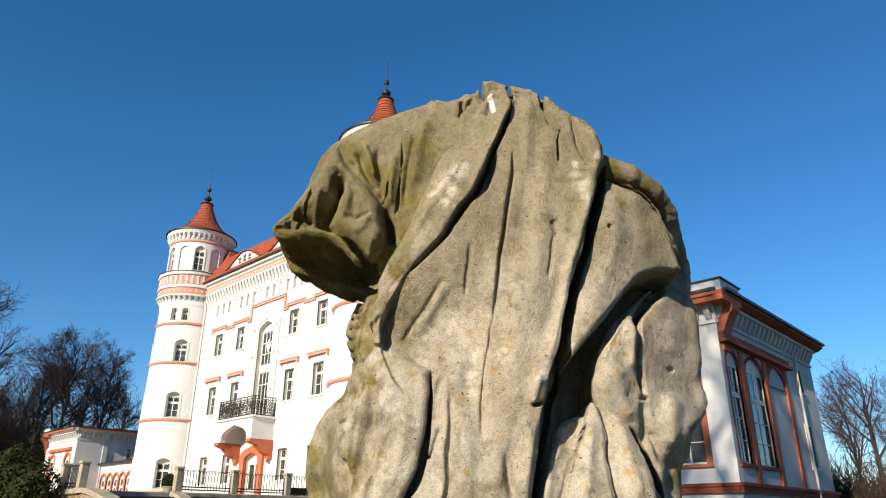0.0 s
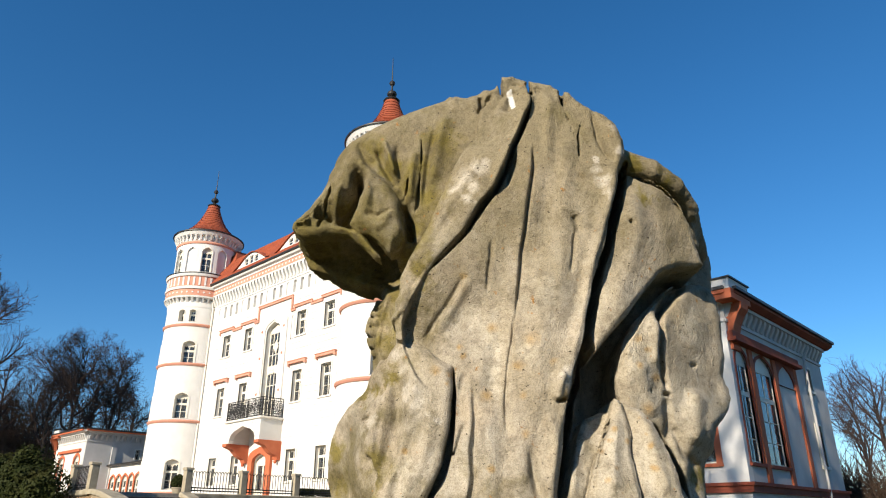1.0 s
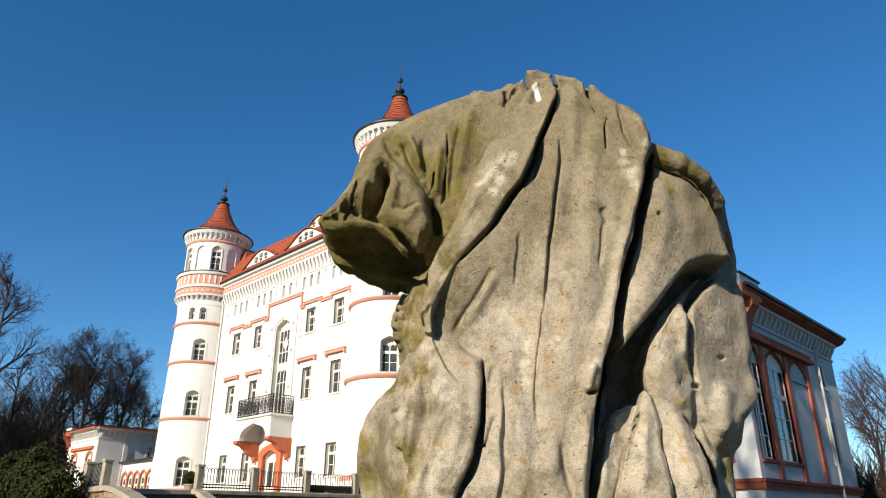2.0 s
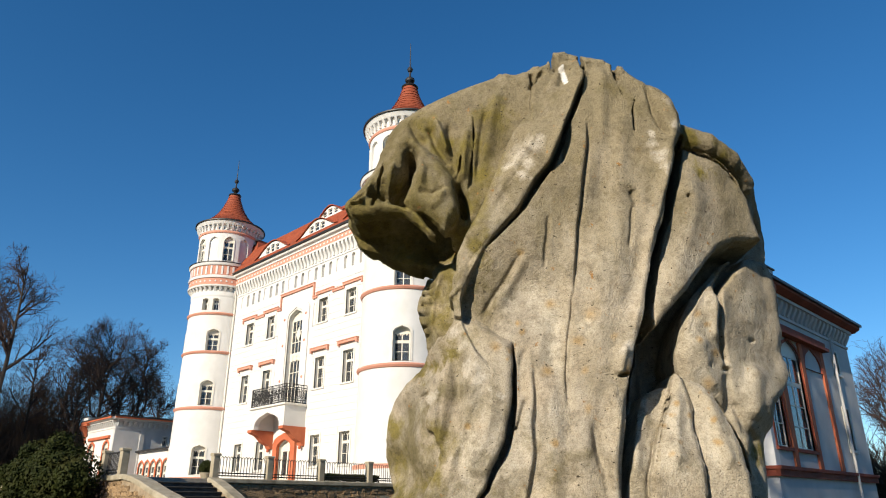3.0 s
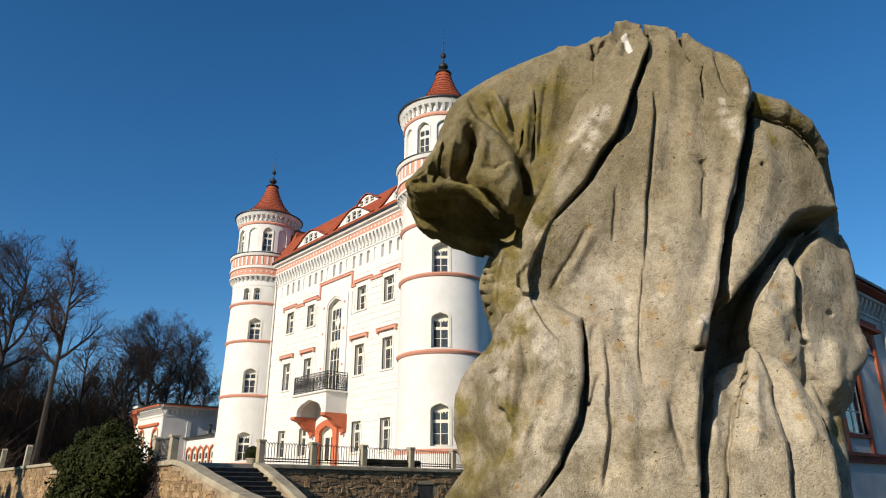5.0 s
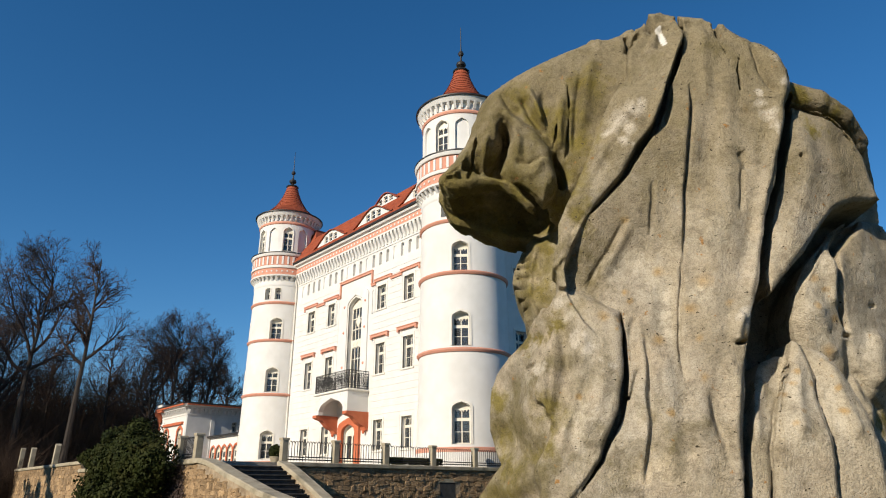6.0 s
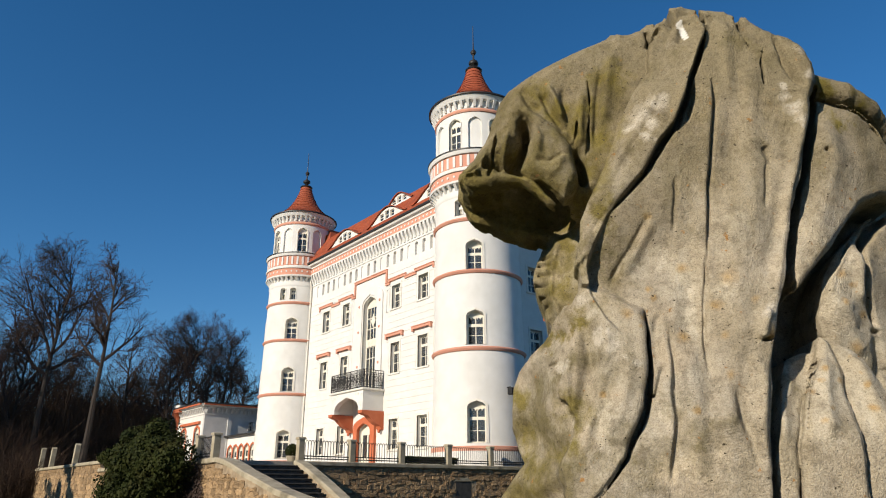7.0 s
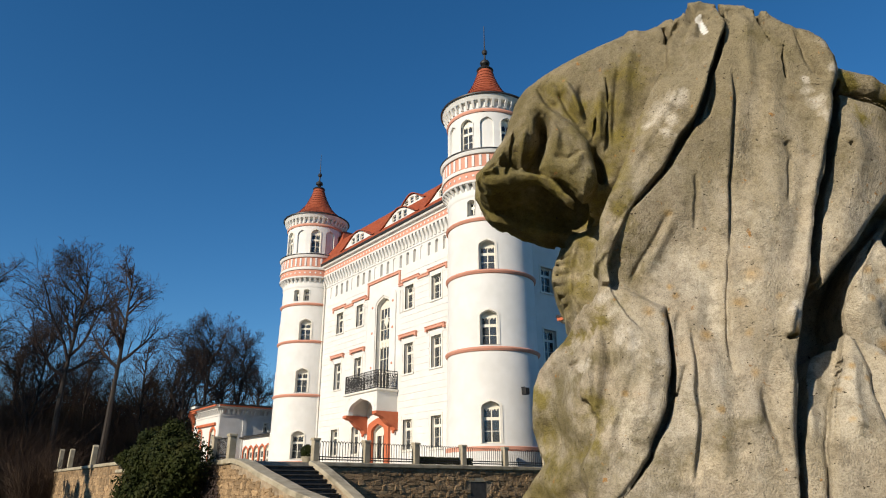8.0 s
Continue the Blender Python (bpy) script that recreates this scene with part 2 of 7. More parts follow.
def window(parent, x0, x1, z0, z1, m, rise=0.0, rows=2, radius=0.0, angle=0.0, trim=0.14, deep=0.24, taper=0.0, trim_mat=None, frame_mat=None, teeth=True, sill=True):
    """A window in its opening x0..x1, z0..z1: surround, two-leaf frame with transom, panes, sill. Bent round a tower when radius is given."""
    op = tudor(x0, x1, z0, z1, rise) if rise else rect(x0, x1, z0, z1)
    cuts = [x0 + (x1 - x0) * k / 4 for k in range(1, 4)] if radius else []

    def put(bm, name, mat, par, label=""):
        if radius:
            for v in bm.verts:
                v.co.y += taper * (v.co.z - TOP)
            bend(bm, radius, angle)
        ob = part(name, turned(bm, m), mat, par, label)
        return ob
    spring = z1 - rise
    bm = slab(op, casement(op, x0, x1, z0, spring, rows, (spring - z0) * 0.3), 0.06, cuts)
    for v in bm.verts:
        v.co.y += deep
    win = put(bm, "window", frame_mat or CREAM, parent, "cream-painted two-leaf window with a transom")
    bm = slab(grown(op, trim, base=False), [op], 0.1, cuts)
    for v in bm.verts:
        v.co.y -= 0.035
    put(bm, "window_surround", trim_mat or TRIMGREY, win)
    bm = slab([(x0 + 0.03 + (x - x0) * (x1 - x0 - 0.06) / (x1 - x0), z) for x, z in op], [], 0.008, cuts)
    for v in bm.verts:
        v.co.y += deep + 0.02
    put(bm, "pane", GLASS, win)
    if sill:
        bm = BM()
        box(bm, x0 - trim - 0.03, x1 + trim + 0.03, -0.09, 0.2, z0 - 0.1, z0)
        put(bm, "sill", trim_mat or TRIMGREY, win)
    if teeth:
        bm = BM()
        w, edge = (x1 - x0 - 0.2) / 4, [(x0 + 0.1, spring - 0.03), (x1 - 0.1, spring - 0.03)]
        for k in range(3, -1, -1):
            xa = x0 + 0.1 + k * w
            edge += [(xa + w, spring - 0.062), (xa + w * 0.7, spring - 0.1), (xa + w * 0.5, spring - 0.18), (xa + w * 0.3, spring - 0.1)]
        prism(bm, edge + [(x0 + 0.1, spring - 0.062)], "y", deep - 0.02, deep + 0.012)
        put(bm, "tracery", frame_mat or CREAM, win)
    return win


I4 = Matrix()
# openings of the front: (x0, x1, z0, z1)
cols = [(-18.55, -17.55), (-15.47, -14.47), (-8.88, -7.88), (-5.82, -4.78)]
front = [(a, b, z0, z1) for a, b in cols for z0, z1 in ((13.12, 14.78), (8.74, 10.76), (3.9, 5.8))]
mid_op = tudor(-12.5, -10.75, 8.0, 14.62, 0.62)
door_op = tudor(-12.5, -10.85, TOP, 5.75, 0.5)
niches = []
for k in range(-10, 10):
    c = MID + 0.85 * (k + 0.5)
    i = min(abs(k + 0.5), 99)
    niches.append((c, i in (0.5, 2.5, 3.5, 4.5, 6.5, 7.5, 8.5)))
holes = [rect(*o) for o in front] + [mid_op, door_op] + [tudor(c - 0.17, c + 0.17, 16.33, 17.28, 0.1) for c, _ in niches]
part("front_wall", slab(rect(-21.1, -2.25, TOP, 19.0), holes, 0.45), STUCCO, palace, "smooth white stucco front wall")
for k, (a, b, z0, z1) in enumerate(front):
    window(palace, a, b, z0, z1, I4, rows=2)
for c, is_open in niches:
    bm = slab(tudor(c - 0.168, c + 0.168, 16.332, 17.278, 0.1), [], 0.05)
    for v in bm.verts:
        v.co.y += 0.2 if is_open else 0.06
    part("frieze_panel", bm, STUCCO, palace)

# shallow horizontal joints of the stucco courses
for k in range(28):
    z = 3.95 + k * 0.435
    xs = sorted([(-21.0, -21.0)] + [(a - 0.2, b + 0.2) for a, b, z0, z1 in front if z0 - 0.2 < z < z1 + 0.2] + ([(-13.9, -9.4)] if z < 16.2 else []) + [(-2.4, -2.4)])
    for (p0, p1), (q0, q1) in zip(xs, xs[1:]):
        if q0 - p1 > 0.1:
            part("stucco_course", box(BM(), p1, q0, -0.022, 0.01, z, z + 0.39), STUCCO, palace)

# stepped salmon moulding over the third floor
path = [(-19.15, 14.95), (-19.15, 15.22), (-17.2, 15.22), (-17.2, 15.02), (-16.05, 15.02), (-16.05, 15.22), (-14.12, 15.22), (-14.12, 15.02), (-13.75, 15.02), (-13.75, 16.03)]
path = path + [(2 * MID - x, z) for x, z in path[::-1]]


def moulding(pts, h, y0, y1, name, mat, parent):
    bm = BM()
    for (x0, z0), (x1, z1) in zip(pts, pts[1:]):
        if abs(z1 - z0) < 0.01:
            box(bm, min(x0, x1) - h / 2 * 0.98, max(x0, x1) + h / 2 * 0.98, y0, y1, z0 - h / 2, z0 + h / 2)
            box(bm, min(x0, x1) - h / 2 * 1.2, max(x0, x1) + h / 2 * 1.2, y0 - 0.04, y1, z0 + h / 2, z0 + h / 2 + 0.045)
        else:
            box(bm, x0 - h / 2, x0 + h / 2, y0 + 0.003, y1, min(z0, z1), max(z0, z1))
    return part(name, bm, mat, parent)


moulding(path, 0.15, -0.11, 0.02, "stepped_moulding", SALMON, palace)
for a, b in cols:
    h = [(a - 0.42, 11.1), (a - 0.42, 11.3), (b + 0.42, 11.3), (b + 0.42, 11.1)]
    hood = moulding(h, 0.16, -0.2, 0.02, "window_hood", SALMON, palace)

# tall middle window with its surround
win = part("tall_window", turned(slab(mid_op, [rect(-12.4 + i * 0.42, -12.4 + i * 0.42 + 0.36, z, z + hh) for i in range(4) for z, hh in ((8.1, 1.1), (9.25, 0.95), (10.25, 0.85), (11.6, 0.72), (12.38, 0.72), (13.16, 0.72))], 0.07), pose(0, 0.3, 0)), CREAM, palace, "tall cream latticed stair window")
part("pane", turned(slab(mid_op, [], 0.008), pose(0, 0.33, 0)), GLASS, win)
for i in range(4):
    for z in (11.12, 11.38):
        x = -12.22 + i * 0.42
        part("lozenge", prism(BM(), [(x - 0.17, z), (x, z - 0.14), (x + 0.17, z), (x, z + 0.14)], "y", 0.27, 0.33), CREAM, win)
part("lozenge", prism(BM(), [(MID - 0.3, 12.9), (MID, 12.4), (MID + 0.3, 12.9), (MID, 13.4)], "y", 0.285, 0.31), CREAM, win)
part("surround", turned(slab(tudor(-13.35, -9.95, 7.8, 15.35, 0.75), [tudor(-12.62, -10.63, 7.8, 14.78, 0.66)], 0.12), pose(0, -0.09, 0)), STUCCO, win, "raised white surround with a pointed head")
part("inner_reveal", turned(slab(grown(mid_op, 0.1), [mid_op], 0.1), pose(0, -0.05, 0)), TRIMGREY, win)
for x in (-13.0, -10.3):
    for z in (9.7, 12.2, 14.1):
        bm = BM()
        bmesh.ops.create_cone(bm, cap_ends=True, segments=8, radius1=0.11, radius2=0.06, depth=0.06, matrix=pose(x, -0.12, z, 90))
        part("rosette", bm, SALMON, win)
for x in (-14.35, -13.97 + 4.62):
    bm = slab(tudor(x - 0.2, x + 0.2, 13.0, 14.75, 0.12), [tudor(x - 0.13, x + 0.13, 13.0, 14.65, 0.1)], 0.08)
    part("blind_strip", turned(bm, pose(0, -0.05, 0)), STUCCO, palace)

# door under the balcony
door = part("portal", turned(slab(tudor(-13.0, -10.35, TOP, 6.15, 0.6), [door_op], 0.25), pose(0, -0.2, 0)), ORANGE, palace, "orange-painted pointed door surround")
part("door_leaf", turned(slab(door_op, [rect(-12.3, -11.75, 3.5, 5.0), rect(-11.6, -11.05, 3.5, 5.0)], 0.07), pose(0, 0.2, 0)), CREAM, door, "cream double door with glazed lights")
part("pane", turned(slab(rect(-12.35, -11.0, 3.4, 5.1), [], 0.008), pose(0, 0.23, 0)), GLASS, door)

# balcony
BX0, BX1, BY = -13.8, -9.6, -1.6
bal = thing("balcony_base", pose(0, 0, 0), "", "")
bal.name = "balcony"
bal.parent = palace
bm = BM()
box(bm, BX0 - 0.12, BX1 + 0.12, BY - 0.12, 0.0, 7.66, 7.8, 0.03)
part("slab", bm, TRIMGREY, bal)
arch = tudor(BX0 + 0.55, BX1 - 0.55, 6.35, 7.35, 0.75)
part("front_beam", turned(slab([(BX0, 6.35), arch[0], *arch[:1:-1], arch[1], (BX1, 6.35), (BX1, 7.66), (BX0, 7.66)], [], 0.35), pose(0, BY, 0)), STUCCO, bal, "white balcony front with a pointed arch")
for x0 in (BX0, BX1 - 0.35):
    bm = BM()
    box(bm, x0, x0 + 0.35, BY + 0.35, 0.0, 6.35, 7.66)
    part("side_beam", bm, STUCCO, bal)
    pts = [(BY - 0.1, 6.352), (0.0, 6.352), (0.0, 5.2), (-0.18, 5.2), (-0.3, 5.42), (-0.5, 5.5), (-0.75, 5.62), (-1.0, 5.85), (-1.2, 6.02), (-1.5, 6.1), (BY - 0.1, 6.18)]
    bm = BM()
    prism(bm, pts[::-1], "x", x0 - 0.06, x0 + 0.46)
    con = part("console", bm, ORANGE, bal, "orange scrolled console")
    bm = BM()
    bmesh.ops.create_uvsphere(bm, u_segments=10, v_segments=6, radius=0.11, matrix=pose(x0 + 0.2, -0.2, 5.1))
    part("drop", bm, ORANGE, con)
bm = BM()
box(bm, BX0 + 0.35, BX1 - 0.35, BY + 0.35, 0.0, 7.45, 7.66)
part("soffit", bm, STUCCO, bal)
for x, z in ((BX0 + 0.25, 7.35), (BX0 + 0.6, 7.45), (BX1 - 0.25, 7.35), (BX1 - 0.6, 7.45), (BX0 + 0.25, 6.75), (BX1 - 0.25, 6.75), (BX0 + 0.9, 7.52), (BX1 - 0.9, 7.52)):
    bm = BM()
    prism(bm, [(x - 0.07, z), (x, z - 0.1), (x + 0.07, z), (x, z + 0.1)], "y", BY - 0.025, BY + 0.02)
    part("diamond", bm, TRIMGREY, bal)


def balcony_rail(p0, p1, name):
    """Scrolled ironwork between two points."""
    bm = BM()
    a, b = Vector(p0), Vector(p1)
    d = b - a
    n = max(3, round(d.length / 0.14))
    for z in (0.06, 0.22, 1.02, 1.2):
        tube(bm, [a + Vector((0, 0, z)), b + Vector((0, 0, z))], 0.025, 4)
    for i in range(n + 1):
        q = a + d * i / n
        tube(bm, [q + Vector((0, 0, 0.02)), q + Vector((0, 0, 1.2))], 0.017 if i % 6 else 0.035, 4)
    m = max(2, round(d.length / 0.42))
    for i in range(m):
        c = a + d * (i + 0.5) / m + Vector((0, 0, 0.62))
        e = d.normalized()
        for r, w in ((0.19, 1.0), (0.11, 1.0)):
            tube(bm, [c + e * r * math.cos(t) * w + Vector((0, 0, r * 1.6 * math.sin(t))) for t in [k * 2 * math.pi / 12 for k in range(13)]], 0.02, 4)
        tube(bm, [c + e * -0.2 + Vector((0, 0, -0.34)), c + e * 0.2 + Vector((0, 0, 0.34))], 0.016, 4)
        tube(bm, [c + e * 0.2 + Vector((0, 0, -0.34)), c + e * -0.2 + Vector((0, 0, 0.34))], 0.016, 4)
    part(name, bm, IRON, bal, "black scrolled iron railing")


balcony_rail((BX0, BY, 7.8), (BX1, BY, 7.8), "front_railing")
balcony_rail((BX0, BY + 0.06, 7.8), (BX0, -0.05, 7.8), "side_railing")
balcony_rail((BX1, BY + 0.06, 7.8), (BX1, -0.05, 7.8), "side_railing")


def entablature(x0, x1, m, name):
    """Brackets, salmon band with diamonds, cornice and gutter along a wall whose face is y = 0."""
    bm = BM()
    box(bm, x0, x1, -0.05, 0.2, 17.42, 17.54)
    box(bm, x0, x1, -0.34, 0.2, 18.3, 18.42)
    box(bm, x0, x1, -0.36, 0.2, 18.86, 18.98)
    prism(bm, [(-0.38, 18.98), (0.2, 18.98), (0.2, 19.18), (-0.62, 19.18), (-0.56, 19.06)], "x", x0, x1)
    part(name, turned(bm, m), STUCCO, palace)
    bm = BM()
    box(bm, x0, x1, -0.31, 0.2, 18.42, 18.86)
    part("salmon_band", turned(bm, m), SALMON, palace, "salmon frieze set with white diamonds")
    bm = BM()
    prism(bm, [(-0.74, 19.34), (0.2, 19.34), (0.2, 19.182), (-0.62, 19.182), (-0.72, 19.22)], "x", x0, x1)
    part("gutter", turned(bm, m), GUTTER, palace, "dark sheet-metal gutter")
    bm = BM()
    prism(bm, [(0.1, 17.54), (0.1, 18.3), (-0.33, 18.3), (-0.31, 18.12), (-0.16, 17.86), (-0.06, 17.6)], "x", -0.11, 0.11)
    bracket = bpy.data.meshes.new("bracket")
    bmesh.ops.recalc_face_normals(bm, faces=bm.faces)
    bm.to_mesh(bracket)
    bracket.materials.append(STUCCO)
    bm = BM()
    prism(bm, [(-0.1, 18.64), (0, 18.54), (0.1, 18.64), (0, 18.74)], "y", -0.335, -0.3)
    dia = bpy.data.meshes.new("diamond")
    bm.to_mesh(dia)
    dia.materials.append(STUCCO)
    n = int((x1 - x0) / 0.42)
    for i in range(n):
        at = m @ pose(x0 + (i + 0.5) * (x1 - x0) / n, 0, 0)
        piece("bracket", bracket, palace, at)
        piece("diamond", dia, palace, at)


entablature(-21.2, -2.2, I4, "cornice")
SIDE = pose(0, 0, 0, 0, 0, 90)      # local x runs along world y, the face looks to +x
BACK = 15.0
entablature(2.2, BACK, SIDE, "side_cornice")
side = [(a, a + 1.05, z0, z1) for a in (4.2, 7.6, 11.0) for z0, z1 in ((13.12, 14.78), (8.74, 10.76), (3.9, 5.8))]
small = [(a + k, a + k + 0.45, 16.3, 17.2) for a in (3.3, 6.7, 10.1) for k in (0.0, 1.0)]
part("side_wall", turned(slab(rect(2.25, BACK, TOP, 19.0), [rect(*o) for o in side + small], 0.45), SIDE), STUCCO, palace, "white stucco side wall")
for o in side:
    window(palace, *o, SIDE)
for o in small:
    window(palace, *o, SIDE, rows=1, trim=0.08, teeth=False, sill=False)
bm = BM()
box(bm, -LEN, 0, BACK, BACK + 0.45, TOP, 19.3)
part("back_wall", bm, STUCCO, palace)
bm = BM()
box(bm, -LEN, -LEN + 0.45, 2.2, BACK, TOP, 19.3)
part("far_side_wall", bm, STUCCO, palace)
# near-black floors and cross wall: the rooms' darkness is in their colour
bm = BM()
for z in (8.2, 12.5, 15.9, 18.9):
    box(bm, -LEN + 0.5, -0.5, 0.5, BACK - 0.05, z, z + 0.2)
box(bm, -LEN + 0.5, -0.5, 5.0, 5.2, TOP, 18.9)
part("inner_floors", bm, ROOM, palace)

# down pipe beside the far tower
bm = BM()
tube(bm, [(-20.75, -0.75, 19.1), (-20.75, -0.3, 18.2), (-20.75, -0.12, 17.4), (-20.75, -0.12, TOP)], 0.07, 8)
part("downpipe", bm, TRIMGREY, palace, "pale metal downpipe")

# main roof in tile courses
bm = BM()
E0, B0 = (-0.72, 19.32), (1.35, 22.15)
n = 15
for i in range(n):
    f0, f1 = i / n, (i + 1) / n
    ya, za = E0[0] + (B0[0] - E0[0]) * f0, E0[1] + (B0[1] - E0[1]) * f0
    yb, zb = E0[0] + (B0[0] - E0[0]) * f1, E0[1] + (B0[1] - E0[1]) * f1
    for k, (lo, hi) in enumerate((((-LEN - ya * 0 + 0.3 + ya * 1.0, 0 - 0.3 - ya), (-LEN + 0.3 + yb, -0.3 - yb)),)):
        part("tile_course", prism(BM(), [(ya - 0.02, za + 0.05), (yb, zb), (yb, zb - 0.12), (ya, za - 0.06)], "x", lo[0] - 0.6, lo[1] + 0.6), TILE, palace)
    # the hip towards the near side
    part("tile_course", prism(BM(), [(-ya + 0.02, za + 0.05), (-yb, zb), (-yb, zb - 0.12), (-ya, za - 0.06)], "y", ya, BACK), TILE, palace)
bm = BM()
pts = [(-LEN + 1.3, 1.3, 22.1), (-1.3, 1.3, 22.1), (-1.3, BACK, 22.1), (-LEN + 1.3, BACK, 22.1), (-LEN + 6, 7.5, 23.3), (-6, 7.5, 23.3)]
vs = [bm.verts.new(p) for p in pts]
for f in ((0, 1, 5, 4), (1, 2, 5), (2, 3, 4, 5), (3, 0, 4), (3, 2, 1, 0)):
    bm.faces.new([vs[i] for i in f])
part("upper_roof", bm, TILE, palace)
bm = BM()
box(bm, -LEN + 1.4, -LEN + 1.7, 1.4, BACK, 19.2, 22.1)
part("far_hip", bm, TILE, palace)
bm = BM()
lv = [((-22.9, -19.2, 0.0, 6.0), 19.36), ((-22.8, -19.9, 0.6, 5.4), 20.9), ((-22.7, -20.5, 1.2, 5.0), 22.1), ((-22.6, -21.0, 1.5, 4.6), 23.0)]
rings = [[bm.verts.new(p) for p in ((a, c, z), (b, c, z), (b, d, z), (a, d, z))] for (a, b, c, d), z in lv]
for p, q in zip(rings, rings[1:]):
    for i in range(4):
        bm.faces.new((p[i], p[(i + 1) % 4], q[(i + 1) % 4], q[i]))
bm.faces.new(rings[-1])
part("tower_saddle_roof", bm, TILE, palace)


def dormer(x, y, z, w, h):
    """A bat dormer: white curved face with three small lights under a swept tile hood."""
    arc = [(-w / 2 + w * i / 24, h * (0.5 * (1 - math.cos(2 * math.pi * i / 24))) ** 0.8) for i in range(25)]
    outer = [(x + a, z + b) for a, b in arc]
    lights = []
    for c in (-0.68, 0.0, 0.68):
        top = h * 0.8 if c == 0 else h * 0.68
        lights.append(rect(x + c - 0.25, x + c + 0.25, z + 0.18, z + top))
    d = part("dormer", turned(slab(outer + [(x + w / 2, z - 0.05), (x - w / 2, z - 0.05)], lights, 0.15), pose(0, y, 0)), STUCCO, palace, "white bat dormer with three lights")
    for r in lights:
        c0, c1 = (r[0][0] + r[1][0]) / 2, (r[0][1] + r[2][1]) / 2
        fr = slab(r, [rect(r[0][0] + 0.04, r[1][0] - 0.04, r[0][1] + 0.04, c1 - 0.02), rect(r[0][0] + 0.04, r[1][0] - 0.04, c1 + 0.02, r[2][1] - 0.04)], 0.05)
        part("light_frame", turned(fr, pose(0, y + 0.06, 0)), CREAM, d)
        part("pane", turned(slab(r, [], 0.008), pose(0, y + 0.08, 0)), GLASS, d)
    bm = BM()
    top = [(a, b + 0.0) for a, b in arc]
    f = [bm.verts.new((x + a, y - 0.14, z + b + 0.03)) for a, b in top]
    f2 = [bm.verts.new((x + a, y - 0.14, z + b + 0.09)) for a, b in top]
    slope = (B0[0] - E0[0]) / (B0[1] - E0[1])
    g = [bm.verts.new((x + a * 0.9, y + (b + 0.25) * slope * 1.5 + 0.35, z + b * 0.95 + 0.28)) for a, b in top]
    for i in range(24):
        bm.faces.new((f[i], f[i + 1], f2[i + 1], f2[i]))
        bm.faces.new((f2[i], f2[i + 1], g[i + 1], g[i]))
        bm.faces.new((f[i], g[i], g[i + 1], f[i + 1]))
    part("hood", bm, TILE, d)


for x in (-15.1, -9.2, -3.5):
    dormer(x, -0.42, 19.66, 5.1, 1.0)
for x in (-9.4,):
    dormer(x, 0.75, 21.3, 3.6, 0.85)


